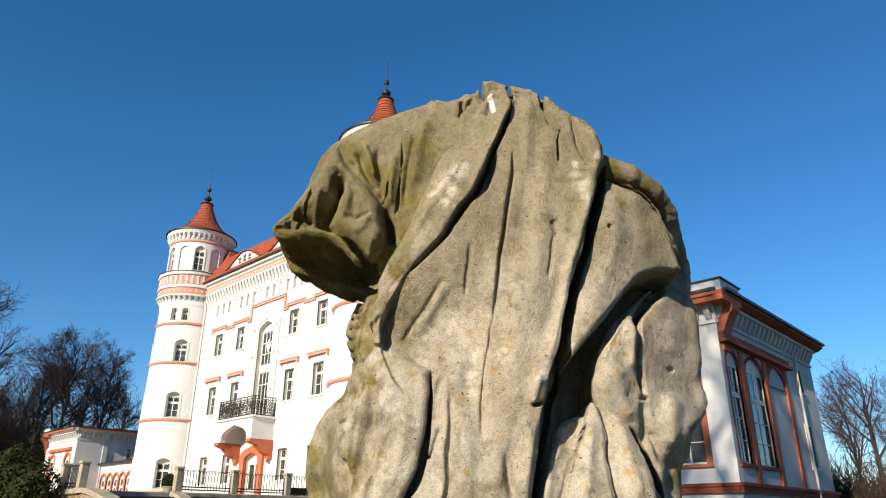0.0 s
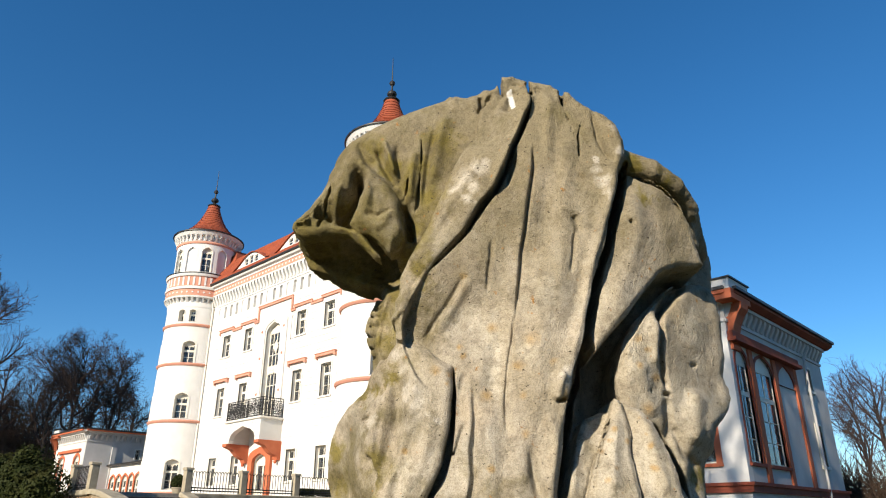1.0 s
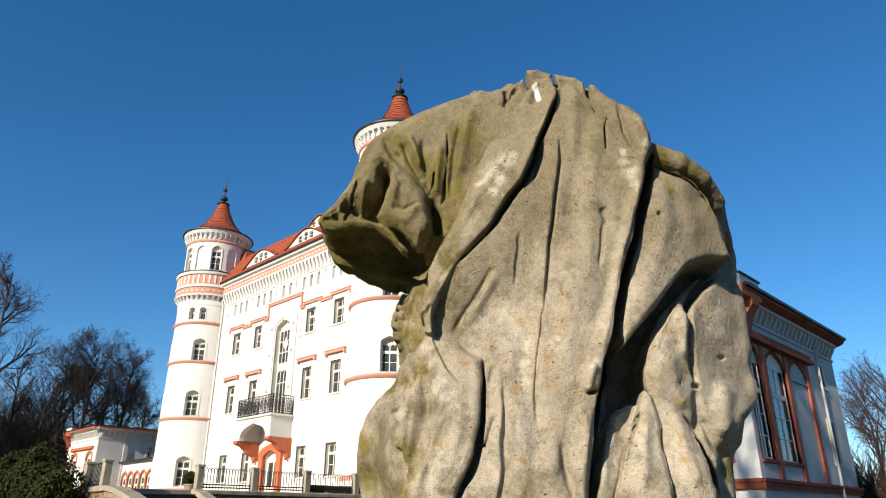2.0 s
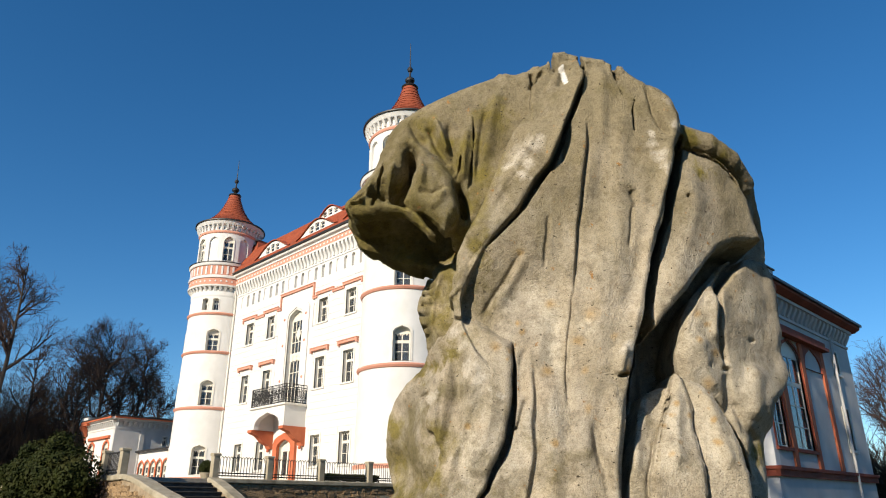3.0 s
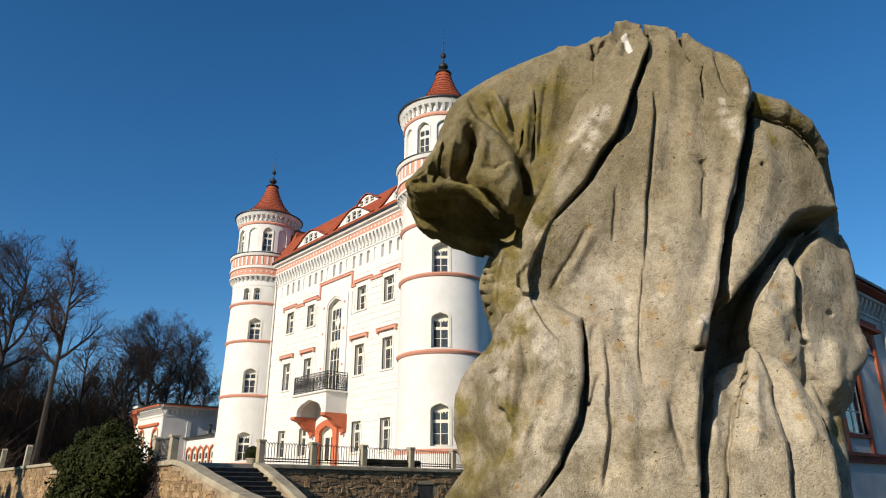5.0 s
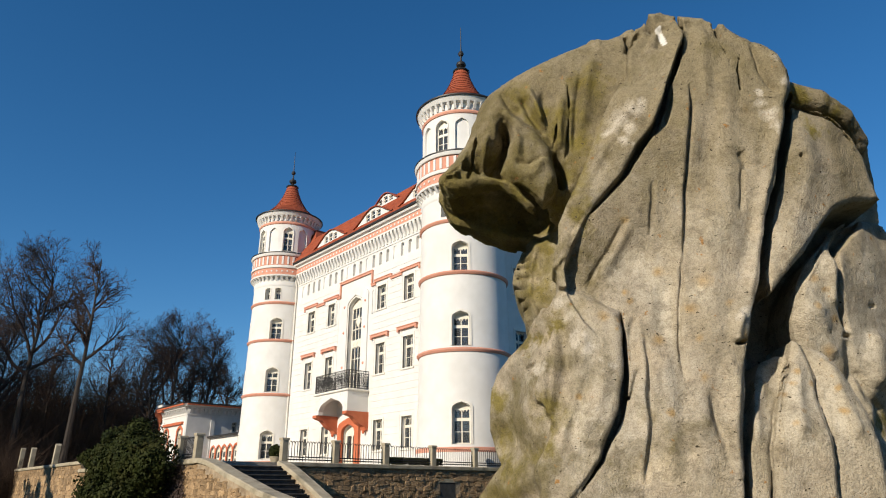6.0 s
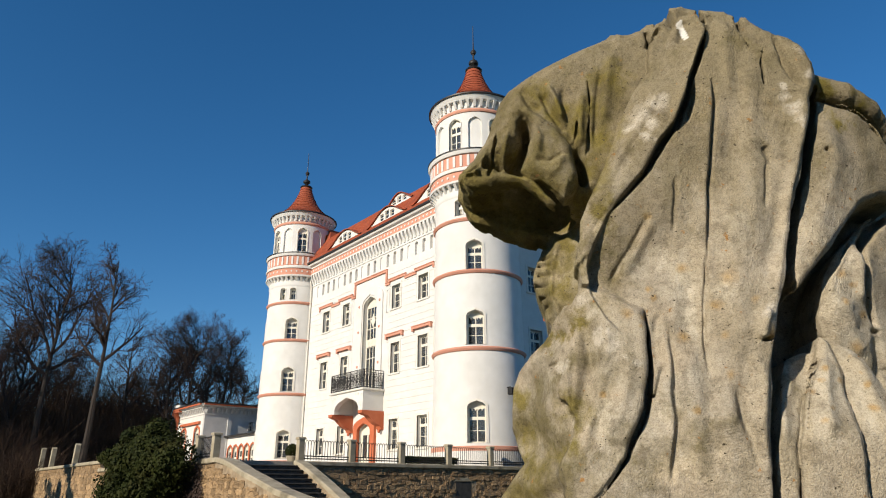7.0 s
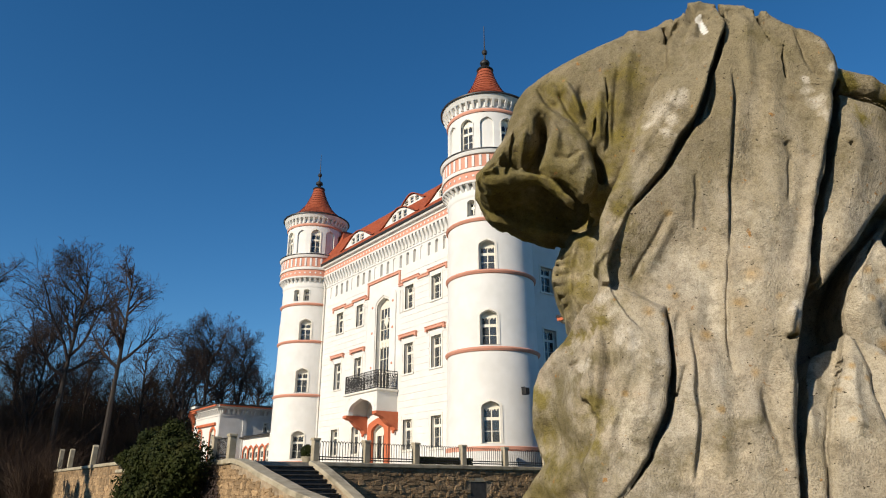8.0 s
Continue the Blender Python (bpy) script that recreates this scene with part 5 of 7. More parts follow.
stroke([(0.435, 0.634), (0.450, 0.575), (0.451, 0.523)], -0.111, 0.020, 0.011, 0)
stroke([(0.420, 0.721), (0.443, 0.653), (0.496, 0.618)], -0.143, 0.015, -0.015, 0)
stroke([(0.253, 0.723), (0.238, 0.642), (0.216, 0.543)], -0.268, 0.020, 0.014, 0)
stroke([(0.185, 0.685), (0.150, 0.605), (0.130, 0.531)], -0.257, 0.014, 0.011, 0)
stroke([(0.322, 0.724), (0.335, 0.643), (0.350, 0.544)], -0.250, 0.020, 0.014, 0)
stroke([(0.327, 1.207), (0.334, 1.204)], -0.305, 0.006, -0.021, 0)
stroke([(0.347, 1.299), (0.348, 1.170), (0.294, 1.050), (0.246, 0.943)], -0.292, 0.040, 0.016, 0)
stroke([(-0.387, 1.388), (-0.384, 1.327), (-0.401, 1.279), (-0.427, 1.251)], -0.247, 0.020, -0.105, 0, 0.12)
stroke([(-0.429, 1.339), (-0.441, 1.282), (-0.445, 1.219)], -0.255, 0.012, 0.016, 0)
stroke([(-0.487, 1.317), (-0.505, 1.269), (-0.521, 1.222)], -0.232, 0.010, 0.014, 0)
stroke([(-0.390, 1.484), (-0.376, 1.431), (-0.347, 1.396)], -0.263, 0.014, -0.018, 0)
stroke([(-0.318, 1.472), (-0.297, 1.407), (-0.286, 1.364)], -0.273, 0.012, 0.016, 0)
stroke([(-0.337, 1.451), (-0.315, 1.393), (-0.275, 1.323)], -0.268, 0.014, -0.021, 0)
stroke([(-0.281, 1.451), (-0.276, 1.380), (-0.260, 1.301)], -0.274, 0.012, -0.018, 0)
stroke([(-0.230, 1.430), (-0.240, 1.346), (-0.244, 1.287)], -0.274, 0.014, 0.014, 0)
stroke([(-0.145, 1.548), (-0.168, 1.444), (-0.184, 1.332)], -0.285, 0.020, 0.011, 0)
stroke([(-0.176, 1.497), (-0.194, 1.394), (-0.206, 1.284)], -0.280, 0.010, -0.012, 0)
stroke([(-0.359, 1.244), (-0.325, 1.235), (-0.290, 1.253)], -0.298, 0.008, -0.011, 0)
stroke([(-0.258, 1.287), (-0.243, 1.237), (-0.240, 1.185)], -0.237, 0.014, -0.045, 0)
stroke([(-0.293, 1.247), (-0.307, 1.210), (-0.338, 1.195)], -0.297, 0.014, 0.009, 0)
stroke([(-0.373, 1.357), (-0.348, 1.303), (-0.352, 1.251)], -0.292, 0.012, 0.011, 0)
stroke([(-0.514, 1.229), (-0.554, 1.226)], -0.251, 0.008, 0.016, 0)
stroke([(-0.368, 1.130), (-0.326, 1.086)], 0.016, 0.006, -0.021, 0)
stroke([(-0.359, 1.067), (-0.330, 1.059)], -0.033, 0.006, -0.021, 0)
stroke([(-0.369, 1.054), (-0.333, 1.028)], -0.010, 0.006, -0.021, 0)
stroke([(-0.371, 1.022), (-0.336, 1.000)], -0.016, 0.006, -0.021, 0)
stroke([(-0.382, 0.998), (-0.344, 0.971)], -0.010, 0.006, -0.021, 0)
stroke([(-0.371, 0.951), (-0.343, 0.943)], -0.047, 0.006, -0.021, 0)
stroke([(-0.369, 0.923), (-0.341, 0.915)], -0.052, 0.006, -0.021, 0)
stroke([(-0.347, 0.858), (-0.321, 0.851)], -0.224, 0.006, -0.021, 0)
stroke([(-0.308, 1.096), (-0.337, 1.020), (-0.339, 0.934), (-0.306, 0.844)], -0.055, 0.012, 0.016, 0)
stroke([(-0.266, 1.019), (-0.306, 1.013), (-0.291, 0.854)], -0.268, 0.012, -0.024, 0)
stroke([(-0.238, 1.034), (-0.256, 0.968), (-0.286, 0.942)], -0.267, 0.012, 0.016, 0)
stroke([(-0.052, 1.607), (-0.046, 1.551)], -0.323, 0.007, -0.039, 0)
stroke([(0.004, 1.646), (0.010, 1.590)], -0.317, 0.007, -0.039, 0)
stroke([(0.083, 1.631), (0.088, 1.575)], -0.327, 0.007, -0.039, 0)
stroke([(0.169, 1.596), (0.173, 1.541)], -0.333, 0.007, -0.039, 0)
stroke([(-0.059, 1.543), (-0.020, 1.583)], -0.310, 0.008, -0.015, 0)
stroke([(0.035, 1.597), (0.022, 1.512)], -0.337, 0.015, -0.015, 0)
crack([(0.095, 1.601), (0.085, 1.541), (0.067, 1.484), (0.034, 1.408), (0.012, 1.343), (-0.015, 1.278), (-0.049, 1.243), (-0.093, 1.176), (-0.164, 1.099), (-0.207, 1.053)], -0.333, 0.0095, 0.060)
crack([(0.335, 1.381), (0.323, 1.341), (0.308, 1.297), (0.278, 1.197), (0.271, 1.156), (0.234, 1.061), (0.217, 0.983), (0.211, 0.932)], -0.253, 0.0125, 0.120)
crack([(0.211, 0.888), (0.202, 0.835), (0.180, 0.784), (0.171, 0.737), (0.149, 0.657), (0.115, 0.543), (0.090, 0.462)], -0.105, 0.0120, 0.120)
crack([(-0.129, 0.835), (-0.129, 0.765), (-0.135, 0.687), (-0.148, 0.610), (-0.196, 0.503), (-0.256, 0.429), (-0.314, 0.380)], -0.310, 0.0062, 0.070)
stroke([(0.084, 1.401), (0.083, 1.343), (0.068, 1.266), (0.056, 1.184), (0.043, 1.118), (0.034, 1.036), (0.025, 0.953)], -0.334, 0.005, -0.015, 0)
stroke([(0.022, 0.953), (0.012, 0.885), (-0.001, 0.817), (-0.009, 0.751), (-0.007, 0.675)], -0.311, 0.005, -0.012, 0)
crack([(0.165, 1.570), (0.174, 1.519), (0.188, 1.475)], -0.333, 0.0036, 0.030)
crack([(0.218, 1.497), (0.204, 1.444), (0.204, 1.384)], -0.339, 0.0036, 0.020)
crack([(0.247, 0.729), (0.217, 0.657), (0.193, 0.591), (0.169, 0.530)], -0.244, 0.0045, 0.060)
crack([(0.367, 0.718), (0.398, 0.673), (0.421, 0.613), (0.455, 0.533)], -0.147, 0.0095, 0.080)
crack([(0.287, 0.750), (0.289, 0.691), (0.281, 0.627), (0.289, 0.580), (0.292, 0.532), (0.289, 0.450)], -0.260, 0.0036, 0.040)
crack([(0.334, 1.361), (0.398, 1.335), (0.463, 1.301), (0.497, 1.253)], -0.270, 0.0055, 0.080)
stroke([(-0.082, 0.777), (-0.084, 0.708), (-0.081, 0.586), (-0.095, 0.528), (-0.116, 0.451)], -0.315, 0.007, -0.009, 0)
stroke([(-0.105, 0.702), (-0.118, 0.662), (-0.130, 0.626)], -0.315, 0.007, -0.009, 0)
crack([(0.370, 0.994), (0.329, 0.935), (0.301, 0.882)], -0.224, 0.0028, 0.020)
crack([(-0.211, 1.465), (-0.214, 1.380), (-0.224, 1.285), (-0.234, 1.245)], -0.266, 0.0030, 0.020)
crack([(0.105, 0.745), (0.131, 0.751)], -0.330, 0.0030, 0.020)
crack([(-0.465, 1.349), (-0.471, 1.294), (-0.487, 1.218)], -0.244, 0.0040, 0.030)
stroke([(0.182, 1.176), (0.171, 1.123), (0.161, 1.060)], -0.335, 0.006, -0.009, 0)
crack([(-0.245, 1.363), (-0.255, 1.316), (-0.263, 1.282)], -0.266, 0.0030, 0.015)


def chipped():
    """Uneven, weathered relief over the whole figure."""
    rng = np.random.RandomState(4)
    for cells, amount in ((0.15, 0.004), (0.06, 0.002), (0.022, 0.0008), (0.010, 0.0010)):
        dims = np.ceil((HI - LO) / cells).astype(int) + 2
        g = rng.uniform(-1, 1, dims).astype(np.float32)
        idx, fr = [], []
        for i in range(3):
            q = (AX[i] - LO[i]) / cells
            k = np.floor(q).astype(int)
            w = (q - k).astype(np.float32)
            idx.append(k)
            fr.append(w * w * (3 - 2 * w))
        total = 0
        for c in range(8):
            o = ((c >> 2) & 1, (c >> 1) & 1, c & 1)
            block = g[np.ix_(idx[0] + o[0], idx[1] + o[1], idx[2] + o[2])]
            for i in range(3):
                wi = (fr[i] if o[i] else 1 - fr[i]).reshape([-1 if j == i else 1 for j in range(3)])
                block = block * wi
            total = total + block
        FIELD[...] += amount * total


def hewn(lo, hi, cells, amount, seed):
    """Broken, scalloped facets with sharp edges within a block of the figure."""
    sl, (x, y, z) = window_of(lo, hi)
    rng = np.random.RandomState(seed)
    n = np.ceil((np.array(hi) - lo) / cells).astype(int) + 3
    pts = rng.uniform(0, 1, (*n, 3)).astype(np.float32)
    q = [(v - lo[i]) / cells + 1 for i, v in enumerate((x, y, z))]
    k = [np.clip(np.floor(v).astype(int), 1, n[i] - 2) for i, v in enumerate(q)]
    best = np.full(FIELD[sl].shape, 9.0, np.float32)
    for a in (-1, 0, 1):
        for b in (-1, 0, 1):
            for c in (-1, 0, 1):
                g = pts[np.ix_(k[0].ravel() + a, k[1].ravel() + b, k[2].ravel() + c)]
                d = (q[0] - (k[0] + a) - g[..., 0]) ** 2 + (q[1] - (k[1] + b) - g[..., 1]) ** 2 + (q[2] - (k[2] + c) - g[..., 2]) ** 2
                best = np.minimum(best, d.astype(np.float32))
    edge = np.clip((hi[0] - x) / 0.05, 0, 1) * np.clip((z - lo[2]) / 0.05, 0, 1)
    FIELD[sl] -= amount * cells * (np.sqrt(best) - 0.5) * edge


def skinned():
    """The surface of the field as a mesh: one corner per crossed cell, one face per crossed edge."""
    FIELD[:, :, 0] = np.maximum(FIELD[:, :, 0], 0.002)
    for i in range(3):
        for e in (0, -1):
            s = [slice(None)] * 3
            s[i] = e
            FIELD[tuple(s)] = np.maximum(FIELD[tuple(s)], 0.002)
    neg = FIELD < 0
    n = [d - 1 for d in DIM]
    count = np.zeros(n, np.int8)
    for c in range(8):
        o = ((c >> 2) & 1, (c >> 1) & 1, c & 1)
        count += neg[o[0]:o[0] + n[0], o[1]:o[1] + n[1], o[2]:o[2] + n[2]]
    cells = np.argwhere((count > 0) & (count < 8))
    number = np.full(n, -1, np.int32)
    number[tuple(cells.T)] = np.arange(len(cells))
    acc, hits = np.zeros((len(cells), 3)), np.zeros(len(cells))
    for axis in range(3):
        for u in (0, 1):
            for v in (0, 1):
                o = [0, 0, 0]
                o[(axis + 1) % 3], o[(axis + 2) % 3] = u, v
                p = cells + o
                q = p.copy()
                q[:, axis] += 1
                fa, fb = FIELD[tuple(p.T)], FIELD[tuple(q.T)]
                m = (fa < 0) != (fb < 0)
                t = np.where(m, fa / np.where(m, fa - fb, 1), 0)
                pt = p.astype(float)
                pt[:, axis] += t
                acc[m] += pt[m]
                hits[m] += 1
    verts = LO + CELL * acc / hits[:, None]
    quads = []
    for axis in range(3):
        b, c = (axis + 1) % 3, (axis + 2) % 3
        lo = [slice(1, d - 1) for d in DIM]
        lo[axis] = slice(0, DIM[axis] - 1)
        up = list(lo)
        up[axis] = slice(1, DIM[axis])
        A, B = neg[tuple(lo)], neg[tuple(up)]
        for flip, mask in ((False, A & ~B), (True, ~A & B)):
            e = np.argwhere(mask) + [s.start for s in lo]
            k = []
            for u, v in ((0, 0), (1, 0), (1, 1), (0, 1)):
                p = e.copy()
                p[:, b] -= 1 - u
                p[:, c] -= 1 - v
                k.append(number[tuple(p.T)])
            f = np.stack(k if not flip else k[::-1], 1)
            quads.append(f)
    return verts, np.concatenate(quads)


chipped()
hewn((-0.72, -0.42, 1.06), (-0.27, 0.34, 1.42), 0.05, 0.18, 8)
hewn((-0.72, -0.42, 1.06), (-0.27, 0.34, 1.42), 0.02, 0.2, 9)
hewn((-0.16, -0.5, 1.55), (0.46, 0.1, 1.68), 0.045, 0.4, 10)
STATUE_AT = pose(28.6572, -24.9553, 1.6, 0, 0, 43.2) @ pose(0.1, 1.9, -0.5)
verts, quads = skinned()
me = bpy.data.meshes.new("statue")
me.vertices.add(len(verts))
me.vertices.foreach_set("co", verts.astype(np.float32).ravel())
me.loops.add(quads.size)
me.loops.foreach_set("vertex_index", quads.astype(np.int32).ravel())
me.polygons.add(len(quads))
me.polygons.foreach_set("loop_start", np.arange(0, quads.size, 4, dtype=np.int32))
me.polygons.foreach_set("use_smooth", np.ones(len(quads), bool))
me.materials.append(SANDSTONE)
me.update(calc_edges=True)
me.validate()
statue = new("statue", me)
statue.matrix_basis = STATUE_AT
tagged(statue, "headless draped figure of weathered, mossy grey-brown sandstone on a pedestal", "statue")

ped = thing("pedestal", STATUE_AT, "plain square sandstone pedestal standing on the lawn", "pedestal")
bm = BM()
box(bm, -0.62, 0.62, -0.42, 0.5, -0.12, -0.005, 0.02)
part("cap", bm, COPING, ped)
bm = BM()
box(bm, -0.54, 0.54, -0.34, 0.42, -0.95, -0.12, 0.015)
part("block", bm, COPING, ped)
bm = BM()
box(bm, -0.64, 0.64, -0.44, 0.52, -1.2, -0.95, 0.02)
part("foot", bm, COPING, ped)


# ---- terrace walls, stairs, fence ----
def rounded_stone(seed):
    """A roughly squared stone of unit size, bulging towards -y."""
    rng = random.Random(seed)
    bm = BM()
    bmesh.ops.create_cube(bm, size=1.0)
    bmesh.ops.bevel(bm, geom=bm.edges[:], offset=0.16, segments=1, affect="EDGES")
    for v in bm.verts:
        v.co += Vector((rng.uniform(-0.13, 0.13), rng.uniform(-0.09, 0.09), rng.uniform(-0.13, 0.13)))
    bmesh.ops.recalc_face_normals(bm, faces=bm.faces)
    me = bpy.data.meshes.new("stone")
    bm.to_mesh(me)
    bm.free()
    me.materials.append(STONE)
    return me


STONES = [rounded_stone(k) for k in range(10)]


def rubble(parent, length, z0, z1, m, seed, size=0.36, keep=None, most=300):
    """Irregular courses of rubble on the plane y = 0 of m, x from 0 to length."""
    rng = random.Random(seed)
    z, n, verts, faces = z0, 0, [], []
    while z < z1 - 0.05:
        h = min(rng.uniform(0.45, 1.1) * size * 0.8, z1 - z)
        x = -rng.uniform(0, 0.3)
        while x < length:
            w = rng.uniform(0.5, 1.8) * size
            c, d = x + w / 2, z + h / 2
            split = rng.random() < 0.35 and h > 0.2
            for zz, hh in (((z, h * 0.5), (z + h * 0.5, h * 0.5)) if split else ((z, h),)):
                if 0 < c < length and (keep is None or keep(c, zz + hh / 2)):
                    n += 1
                    me = STONES[rng.randrange(10)]
                    at = m @ pose(c, 0.025 + rng.uniform(-0.012, 0.012), zz + hh / 2, 0, rng.uniform(-10, 10), 0) @ Matrix.Diagonal((w * rng.uniform(0.95, 1.12), 0.07 + 0.06 * rng.random(), hh * rng.uniform(1.0, 1.2), 1))
                    if n <= most:
                        piece("stone", me, parent, at)
                    else:
                        faces += [[len(verts) + i for i in p.vertices] for p in me.polygons]
                        verts += [at @ v.co for v in me.vertices]
            x += w
        z += h
    if verts:
        rest = new("small_rubble", mesh("small_rubble", verts, faces, STONE))
        rest.parent = parent
        tagged(rest, kind="stuff")


def stairs_z(x):
    """The height of the stair flight at x."""
    return TOP - (x - 3.2) * 0.165 / 0.33


COP = 0.16
side_wall = part("retaining_wall_east", box(BM(), WALL_X - 0.4, WALL_X, -12.0, 2.0, -0.3, TOP - COP), MORTAR, None, "")
tagged(side_wall, "brown rubble-stone retaining wall under the terrace fence", "wall", kind="structure")
east = pose(WALL_X + 0.005, -12.0, 0, 0, 0, 90)
rubble(side_wall, 13.5, 0.9, TOP - COP - 0.02, east, 5, size=0.27, keep=lambda x, z: not (7.6 < x < 8.9 and z < 1.98))
bm = BM()
box(bm, WALL_X - 0.02, WALL_X + 0.03, -4.3, -3.2, 1.88, 2.04)
part("lintel", bm, COPING, side_wall)
# solid dark block flush with the wall, standing in for an opening's shade
bm = BM()
box(bm, WALL_X - 0.35, WALL_X + 0.006, -4.2, -3.3, -0.2, 1.88)
part("opening_shade_block", bm, STEP, side_wall)
bm = BM()
box(bm, WALL_X - 0.42, WALL_X + 0.1, -12.1, 2.0, TOP - COP, TOP + 0.02, 0.03)
part("coping", bm, COPING, side_wall)

for x0, x1, seed, high in ((-2.4, WALL_X + 0.45, 8, 0.0), (-13.2, -2.4, 9, 0.0), (-33.0, -13.2, 10, 0.42)):
    south = part("retaining_wall_south", box(BM(), x0, x1, WALL_Y, WALL_Y + 0.4, -0.3, TOP + high - COP), MORTAR, None)
    tagged(south, "pale sunlit rubble-stone retaining wall of the terrace", "wall", kind="structure")
    rubble(south, x1 - x0, 0.5 if high == 0 else 1.0, TOP + high - COP - 0.02, pose(x0, WALL_Y - 0.005, 0), seed, size=0.31 if high == 0 else 0.4)
    bm = BM()
    box(bm, x0 - (0.0 if seed == 8 else 0.1), x1 + (0.05 if seed == 8 else 0.0), WALL_Y - 0.12, WALL_Y + 0.45, TOP + high - COP, TOP + high + 0.02, 0.03)
    part("coping", bm, COPING, south)

stairs = thing("stairs", pose(0, 0, 0), "dark stone stairs between curved stone parapets", "stairs", kind="structure")
for k in range(14):
    bm = BM()
    x = 3.0 + 0.33 * k
    box(bm, x - 0.3, x + 0.36, -15.35, -12.35, -0.2, TOP - 0.165 * (k + 1) - 0.045)
    box(bm, x - 0.3, x + 0.40, -15.35, -12.35, TOP - 0.165 * (k + 1) - 0.045, TOP - 0.165 * (k + 1), 0.01)
    part("step", bm, STEP, stairs)


def parapet(y0, y1, name, flare, heights):
    """A solid stair cheek with a coping that sweeps down and curves."""
    top = []
    length = heights[-1][0] - heights[0][0]
    for (xa, za), (xb, zb) in zip(heights, heights[1:]):
        for k in range(3):
            x = xa + (xb - xa) * k / 3
            top.append((x, za + (zb - za) * k / 3, flare * ((x - heights[0][0]) / length) ** 2))
    top.append((*heights[-1], flare))
    ob = None
    bm = BM()
    for (xa, za, sa), (xb, zb, sb) in zip(top, top[1:]):
        vs = [bm.verts.new(p) for p in ((xa, y0 + sa, -0.3), (xb, y0 + sb, -0.3), (xb, y1 + sb, -0.3), (xa, y1 + sa, -0.3), (xa, y0 + sa, za - 0.14), (xb, y0 + sb, zb - 0.14), (xb, y1 + sb, zb - 0.14), (xa, y1 + sa, za - 0.14))]
        for q in ((0, 1, 2, 3), (4, 7, 6, 5), (0, 4, 5, 1), (1, 5, 6, 2), (2, 6, 7, 3), (3, 7, 4, 0)):
            bm.faces.new([vs[i] for i in q])
    ob = part(name, bm, MORTAR, stairs, "rubble stair cheek with a swept stone coping")
    bm = BM()
    a, b = [], []
    rows = []
    for x, z, s in top:
        rows.append([bm.verts.new(p) for p in ((x, y0 + s - 0.1, z - 0.14), (x, y1 + s + 0.1, z - 0.14), (x, y1 + s + 0.1, z - 0.02), (x, y1 + s + 0.06, z + 0.02), (x, y0 + s - 0.06, z + 0.02), (x, y0 + s - 0.1, z - 0.02))])
    for p, q in zip(rows, rows[1:]):
        for i in range(6):
            bm.faces.new((p[i], q[i], q[(i + 1) % 6], p[(i + 1) % 6]))
    bm.faces.new(rows[0])
    bm.faces.new(rows[-1][::-1])
    part("coping", bm, COPING, ob)
    return ob, top


cheek, top = parapet(-15.8, -15.4, "south_cheek", 0.0, [(3.0, 2.6), (3.8, 2.59), (4.5, 2.5), (5.2, 2.36), (6.2, 2.1), (7.6, 1.8), (8.8, 1.53), (9.9, 1.35), (11.0, 1.2)])
rubble(cheek, 7.9, 0.2, TOP, pose(3.0, -15.805, 0), 12, size=0.27, keep=lambda x, z: z < TOP - max(0, (x - 0.8) * 0.23) - 0.3)
parapet(-12.35, -12.05, "north_cheek", 0.5, [(3.0 + 0.49 * k, TOP + 0.02 - 2.25 * (k / 10) ** 1.25) for k in range(11)])


def fence_post(m, h=0.92):
    p = thing("fence_post", m, "square weathered stone fence post with a cap", "fence post", "posts of the terrace fence")
    bm = BM()
    box(bm, -0.13, 0.13, -0.13, 0.13, 0.0, h - 0.1, 0.015)
    part("shaft", bm, COPING, p)
    bm = BM()
    prism(bm, [(-0.16, h - 0.1), (0.16, h - 0.1), (0.16, h - 0.03), (0.1, h), (-0.1, h), (-0.16, h - 0.03)], "y", -0.16, 0.16)
    part("cap", bm, COPING, p)
    return p


POST_Y = [-12.12, -9.75, -7.2, -4.52, -1.88, 0.8]
first = fence_post(pose(WALL_X - 0.16, POST_Y[0], TOP + 0.02))
for y in POST_Y[1:]:
    copy_thing(first, pose(WALL_X - 0.16, y, TOP + 0.02))
SOUTH_POSTS = [3.0, 1.3]
for x in SOUTH_POSTS:
    copy_thing(first, pose(x, WALL_Y + 0.17, TOP + 0.02))
for x, a, h in ((-20.9, 8, 1.2), (-28.6, 5, 1.3), (-32.8, 3, 1.45)):
    stake = thing("fence_stake", pose(x, WALL_Y + 0.17, TOP + 0.435, 0, a, 0), "leaning weathered grey stake on the terrace wall", "fence post", "stakes on the wall")
    bm = BM()
    box(bm, -0.17, 0.17, -0.15, 0.15, 0.0, h, 0.02)
    prism(bm, [(-0.17, h - 0.02), (0.17, h - 0.02), (0.0, h + 0.08)], "y", -0.15, 0.15)
    part("shaft", bm, COPING, stake)


